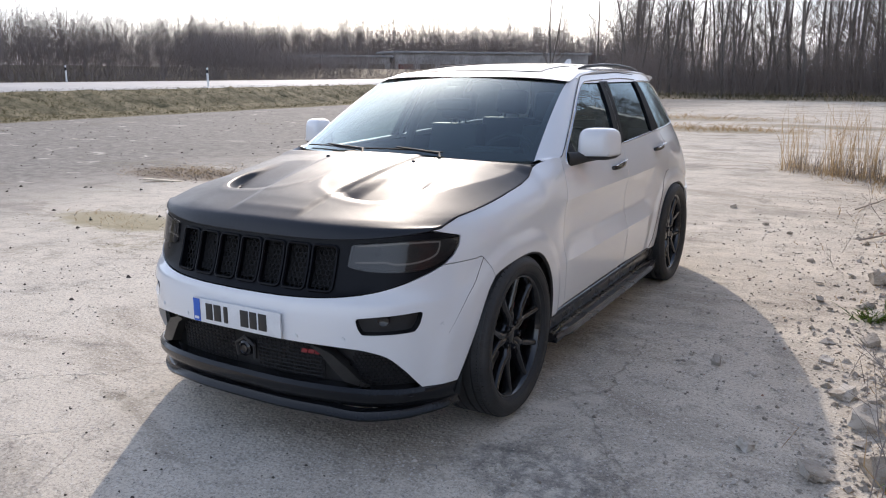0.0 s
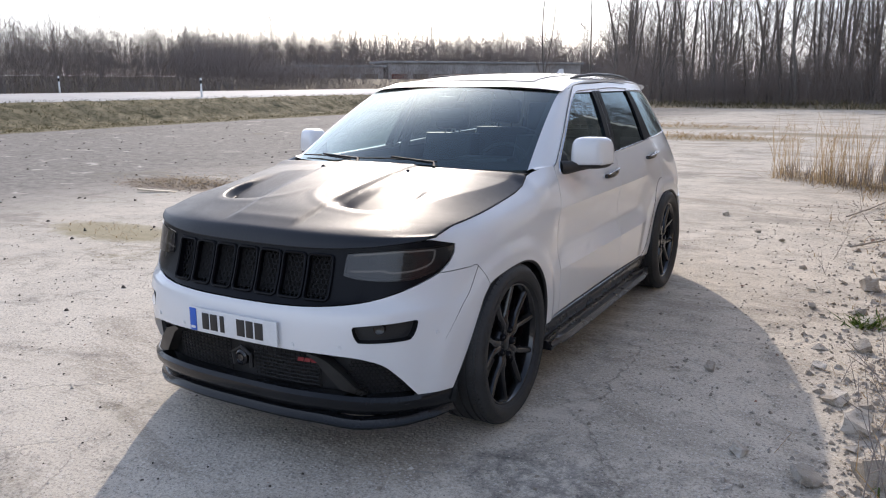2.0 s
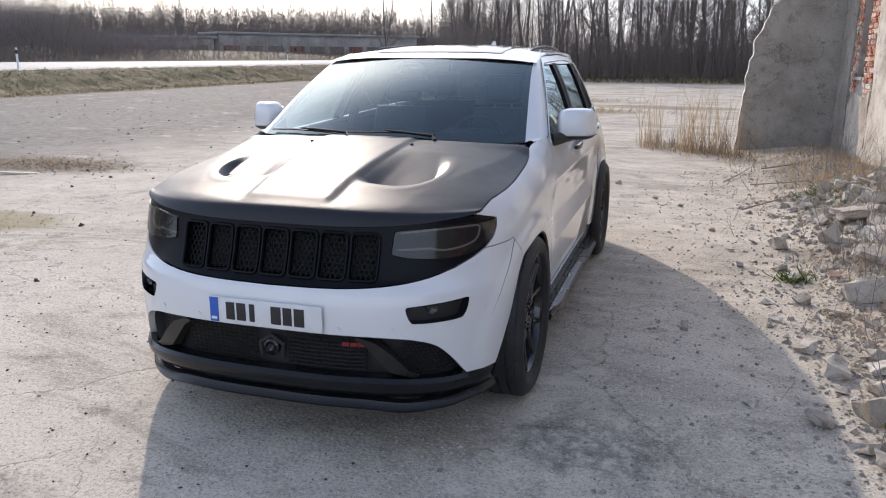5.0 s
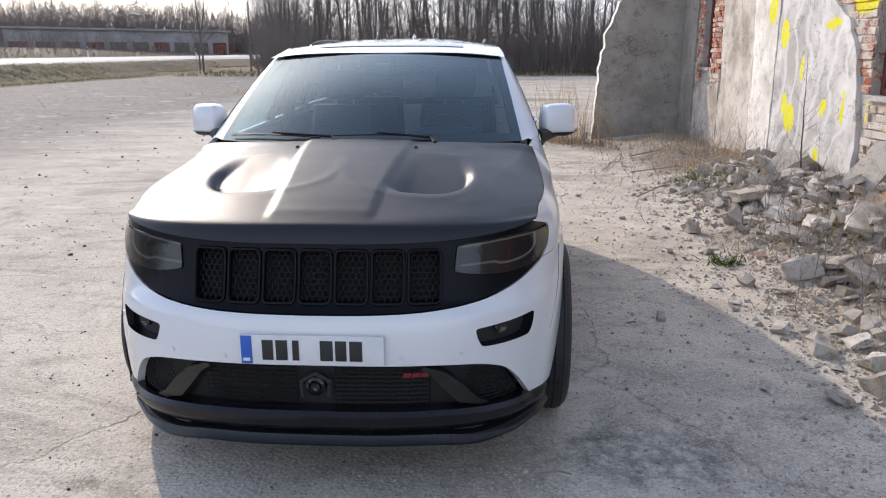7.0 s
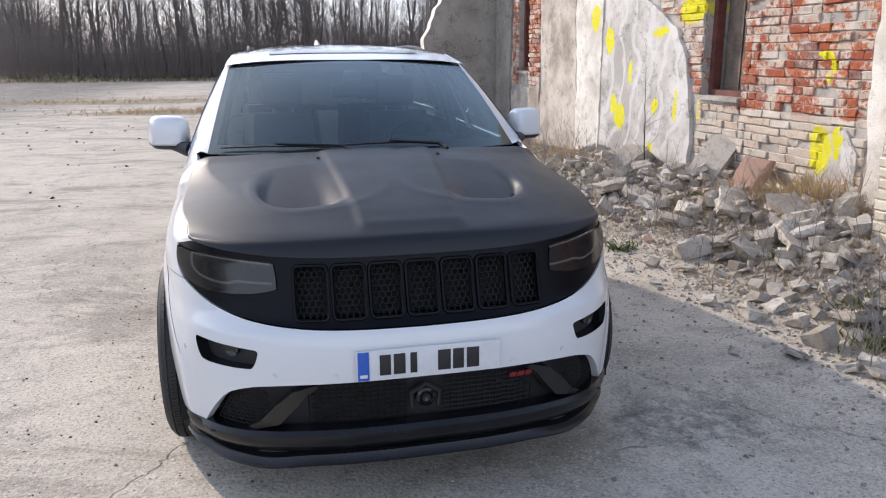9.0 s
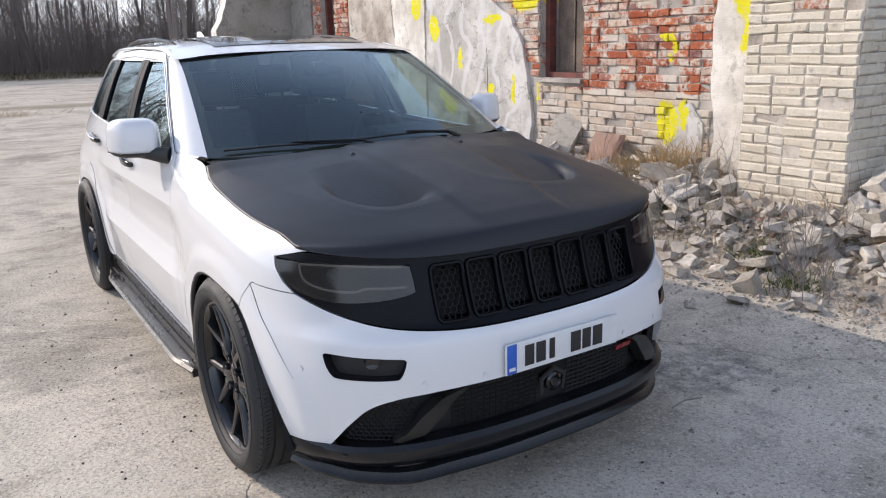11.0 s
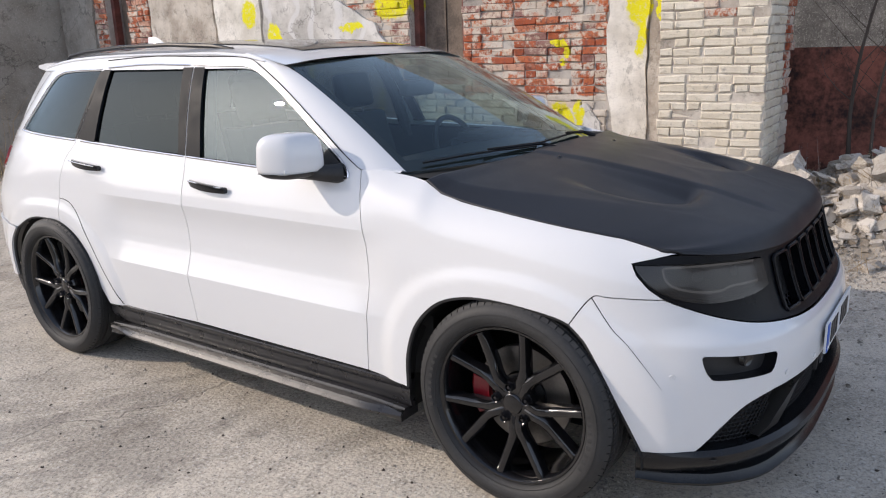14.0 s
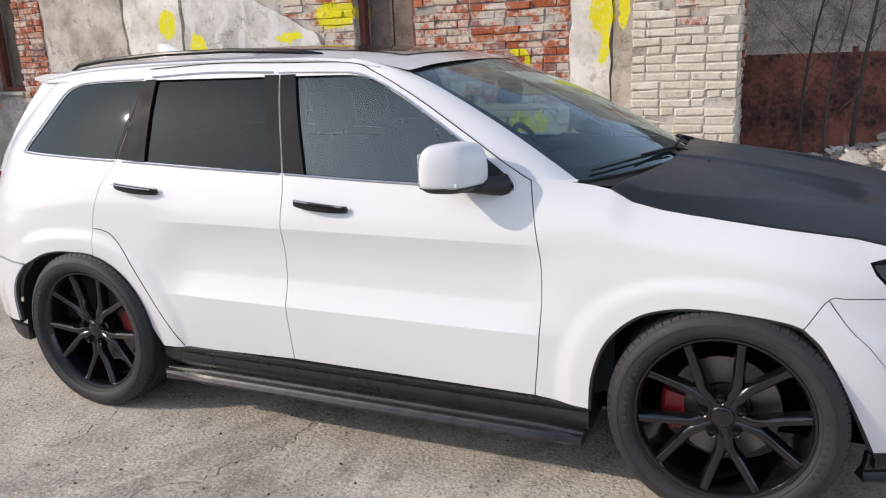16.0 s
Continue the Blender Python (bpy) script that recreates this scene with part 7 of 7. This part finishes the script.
blades("turf_edge", 20000, lambda r: (-27.0 - 5.8 * r.random(), r.uniform(-12, 75)), lambda r: r.uniform(0.05, 0.17), 0.8, 0.012, TURF, "tussocky grass on the road bank", "grass", "stuff", 61)
blades("turf_edge", 2400, lambda r: (r.uniform(-26, 10), 52 + 6 * r.random()), lambda r: r.uniform(0.15, 0.5), 0.7, 0.018, TURF, "dry grass at the edge of the thicket", "dry grass", "stuff", 62)
for k, (x, y, a, b, n) in enumerate(((-10.2, 8.8, 0.7, 0.35, 520), (-7.6, 5.45, 0.5, 0.2, 90), (-10.6, 9.4, 0.5, 0.3, 260), (-5.6, 24, 1.8, 0.5, 500), (-8.5, 30, 2.6, 0.6, 420))):
    blades("moss_tuft", n, lambda r: (r.gauss(x, a), r.gauss(y, b)), lambda r: r.uniform(0.02, 0.10) * (3.0 if y > 20 else 1.0), 1.1, 0.004 if y < 20 else 0.012, DRY, "dry grass and twigs in a crack of the lot", "dry grass", "stuff", 70 + k)
for x, y, ln, a in ((-1.42, 2.46, 0.14, -25), (0.1, 9.1, 1.4, 60), (-0.2, 11.4, 1.8, 75), (0.4, 10.4, 1.2, 30), (0.7, 7.9, 0.8, 120), (0.9, 10.9, 1.5, 95), (0.5, 12.1, 1.3, 50)):
    bm = bmesh.new()
    d = Vector((math.cos(radians(a)), math.sin(radians(a)), 0))
    o = Vector((x, y, ground_z(x, y) + 0.02))
    tube(bm, [o - d * ln / 2, o + Vector((0.02, 0.03, 0.015)), o + d * ln / 2 + Vector((0, 0, 0.04))], [0.009, 0.008, 0.004] if ln > 0.2 else [0.004, 0.004, 0.003], 6)
    tagged(part("stick", bm, BARK), "dry broken stick lying on the ground", "stick", "sticks")
thicket("brushwood", 3200, lambda r: (lambda a, d: (d * math.sin(a), d * math.cos(a)))(radians(r.uniform(-50, -15)), r.uniform(136, 165)), 5.0, 9.0, "tangled bare brushwood on the horizon", 33, FARTWIG, 0.05)
thicket("dry_stalks", 26, tuft(0.42, 3.15, 0.12), 0.35, 0.95, "bare dry weed stalks among stones", 81, TWIG, 0.0035)
thicket("dry_stalks", 60, lambda r: (r.uniform(0.3, 1.3), r.uniform(4.2, 8.0)), 0.25, 0.8, "bare dry weed stalks among stones", 82, TWIG, 0.0035)
thicket("dry_stalks", 110, lambda r: (lambda y: (wall_x(y) - abs(r.gauss(0.5, 0.45)), y))(r.uniform(9, 14.3)), 0.2, 0.8, "bare dry weed stalks along the wall", 83, TWIG, 0.0035)
for k, (x, y, h) in enumerate(((2.35, 3.05, 3.0), (2.5, 2.6, 3.4), (2.2, 2.85, 2.4), (2.75, 2.2, 3.2), (1.32, 8.0, 1.5))):
    tree("sapling", "thin bare sapling among rubble before the red wall base", "saplings", 400 + k, h, 0.0078 * h, pose(x, y, ground_z(x, y) - 0.05, 0, 0, 40 * k), mats=(DARKBARK, DARKBARK), first=0.2, boughs=16, spread=0.40, twigs=5, bend=0.07)

thicket("brushwood", 6800, lambda r: (-45.5 - 11 * r.random(), r.uniform(-30, 62)), 2.4, 5.8, "dense bare brushwood behind the road", 35, FARTWIG, 0.009, 9, 0.5)
thicket("brushwood", 4200, lambda r: (-44 - 9 * r.random(), r.uniform(-35, 110)), 0.3, 1.7, "low dry brushwood along the far side of the road", 34, FARTWIG, 0.012)
scatter("debris", 1500, lambda r: (r.gauss(-10.2, 0.75), r.gauss(8.8, 0.38)), lambda r: 0.006 + 0.018 * r.random() ** 2, OLDWOOD, "brown crumbled debris on the lot", 12)
bm = bmesh.new()
box(bm, (0.62, 0.09, 0.022), (0, 0, 0.011), 0.004)
plank = tagged(part("plank", bm, plain("pale_wood", (0.55, 0.47, 0.36), 0.8, 0, 0.2, 6, 0.3, 60)), "pale broken wooden plank lying on the lot", "plank")
plank.matrix_world = pose(-9.9, 7.9, ground_z(-9.9, 7.9) + 0.01, 0, 4, 28)

# ---- roadside and sheds ----
for x, y, z in ((-33.0, 29.4, 0.98), (-42.3, 27.2, 1.15), (-42.3, 71.0, 1.15), (-33.0, 74.0, 0.98)):
    e = thing("marker_post", "white plastic road marker post with dark band", "post", "marker posts")
    bm = bmesh.new()
    sweep(bm, [0, 0.6, 0.98, 1.02], lambda i, h: [(0.06 * math.cos(a) * (1 if h < 1 else 0.6), 0.045 * math.sin(a), h + (0.02 * math.cos(a) if h > 0.9 else 0)) for a in (k * math.tau / 10 for k in range(10))])
    part("post_body", bm, POST_W, e)
    bm = bmesh.new()
    sweep(bm, [0.74, 0.92], lambda i, h: [(0.0625 * math.cos(a), 0.0475 * math.sin(a), h) for a in (k * math.tau / 10 for k in range(10))])
    part("dark_band", bm, TRIM, e)
    e.matrix_world = pose(x, y, z)
for x0, y0, x1, y1, h, lab in ((-76.2, 84.6, -68.7, 94.4, 3.1, "long low grey row of garages"), (-68.4, 94.8, -50.6, 124.0, 3.75, "long low grey row of garages with flat roof"), (-56.4, 138.9, -49.0, 148.0, 3.7, "small grey garage behind brushwood")):
    e = thing("garage_row", lab, "building", "garages")
    L = math.hypot(x1 - x0, y1 - y0)
    bm = bmesh.new()
    box(bm, (L, 6, h), (L / 2, 0, h / 2))
    part("wall", bm, SHED, e, smooth=False)
    bm = bmesh.new()
    box(bm, (L + 0.8, 6.8, 0.28), (L / 2, 0, h + 0.14), 0.03)
    part("roof", bm, SHEDROOF, e)
    k = int(L / 3.4)
    for i in range(k):
        bm = bmesh.new()
        box(bm, (2.5, 0.08, 2.2), (L * (i + 0.5) / k, -3.04, 1.1), 0.01)
        part("garage_door", bm, RUST if i % 3 == 0 else OLDWOOD, e)
    e.matrix_world = pose(x0, y0, 0.9, 0, 0, math.degrees(math.atan2(y1 - y0, x1 - x0)))


# ---- bricks, last ----
def brick_mesh(seed, ln, high=0.066, round_by=0.006, rough=1.0):
    r = random.Random(seed)
    b = bmesh.new()
    box(b, (0.11, ln, high), (0.055, 0, 0))
    for v in b.verts:
        v.co += Vector((r.uniform(-0.010, 0.014) * rough, r.uniform(-0.010, 0.010), r.uniform(-0.007, 0.007)))
    es = [e for e in b.edges if all(v.co.x < 0.03 for v in e.verts)]
    bmesh.ops.bevel(b, geom=es, offset=round_by, segments=1, affect="EDGES")
    me = bpy.data.meshes.new("brick")
    b.to_mesh(me)
    b.free()
    return me


STRETCH = {BRICK.name: [brick_mesh(i, 0.252, 0.069) for i in range(6)], LIME.name: [brick_mesh(i, 0.251, 0.0715, 0.011, 0.6) for i in range(6)]}
HEAD = {BRICK.name: [brick_mesh(20 + i, 0.124, 0.069) for i in range(4)], LIME.name: [brick_mesh(20 + i, 0.123, 0.0715, 0.011, 0.6) for i in range(4)]}
for m in (BRICK, LIME):
    for q in STRETCH[m.name] + HEAD[m.name]:
        q.materials.append(m)
rb_ = random.Random(5)


def lay(parent, u0, u1, z0, z1, x, material, gone=0.02, skip=None, turn=None):
    """Courses of bricks, each an object, with chipped and missing ones."""
    row, z = 0, z0
    while z < z1:
        u = u0 - (0.13 if row % 2 else 0)
        while u < u1:
            head = rb_.random() < 0.40
            ln = 0.120 if head else 0.248
            a, b = max(u, u0), min(u + ln, u1)
            c = (a + b) / 2
            if b - a > 0.05 and rb_.random() > gone and not (skip and skip(c, z)):
                me = (HEAD if head else STRETCH)[material.name][rb_.randrange(4 if head else 6)]
                ob = new("brick", me)
                ob.parent = parent
                k = 0.40 if material is LIME else 1.0
                m = Matrix.Translation((x + k * rb_.gauss(0.002, 0.008), c + rb_.gauss(0, 0.004), z + rb_.gauss(0, 0.002))) @ pose(0, 0, 0, rb_.gauss(0, 0.8), k * rb_.gauss(0, 1.5), k * rb_.gauss(0, 1.2)) @ Matrix.Diagonal((1, (b - a) / ln, 1, 1))
                ob.matrix_basis = (turn @ m) if turn is not None else m
            u += ln + 0.012
        z += 0.0775
        row += 1


lay(ruin, -0.30, 1.36, 0.30, 2.55, -0.012, BRICK, 0.045)
lay(ruin, 1.37, 2.09, 0.30, 1.13, -0.012, BRICK, 0.02)
lay(ruin, 2.10, 3.3, 1.25, 2.55, -0.008, BRICK, 0.03, lambda c, z: c > 2.3 + (z - 1.3) * 0.75)
lay(ruin, -1.90, -1.005, 0.35, 2.5, -0.5150, LIME, 0.012, lambda c, z: -1.64 < c < -1.27 and z > 1.80)
lay(ruin, -1.63, -1.29, 1.83, 2.5, -0.506, BRICK, 0.1)
lay(ruin, -0.13, 0.49, 0.36, 2.5, 0.0, LIME, 0.02, None, Matrix.Translation((0, -1.920, 0)) @ pose(0, 0, 0, 0, 0, 90))
lay(ruin, -0.46, -0.15, 0.36, 2.5, 0.0, BRICK, 0.06, None, Matrix.Translation((0, -1.925, 0)) @ pose(0, 0, 0, 0, 0, 90))
lay(ruin, 6.78, 7.27, 1.15, 2.55, -0.015, BRICK, 0.03)
lay(ruin, 7.83, 8.10, 1.15, 2.55, -0.015, BRICK, 0.03)
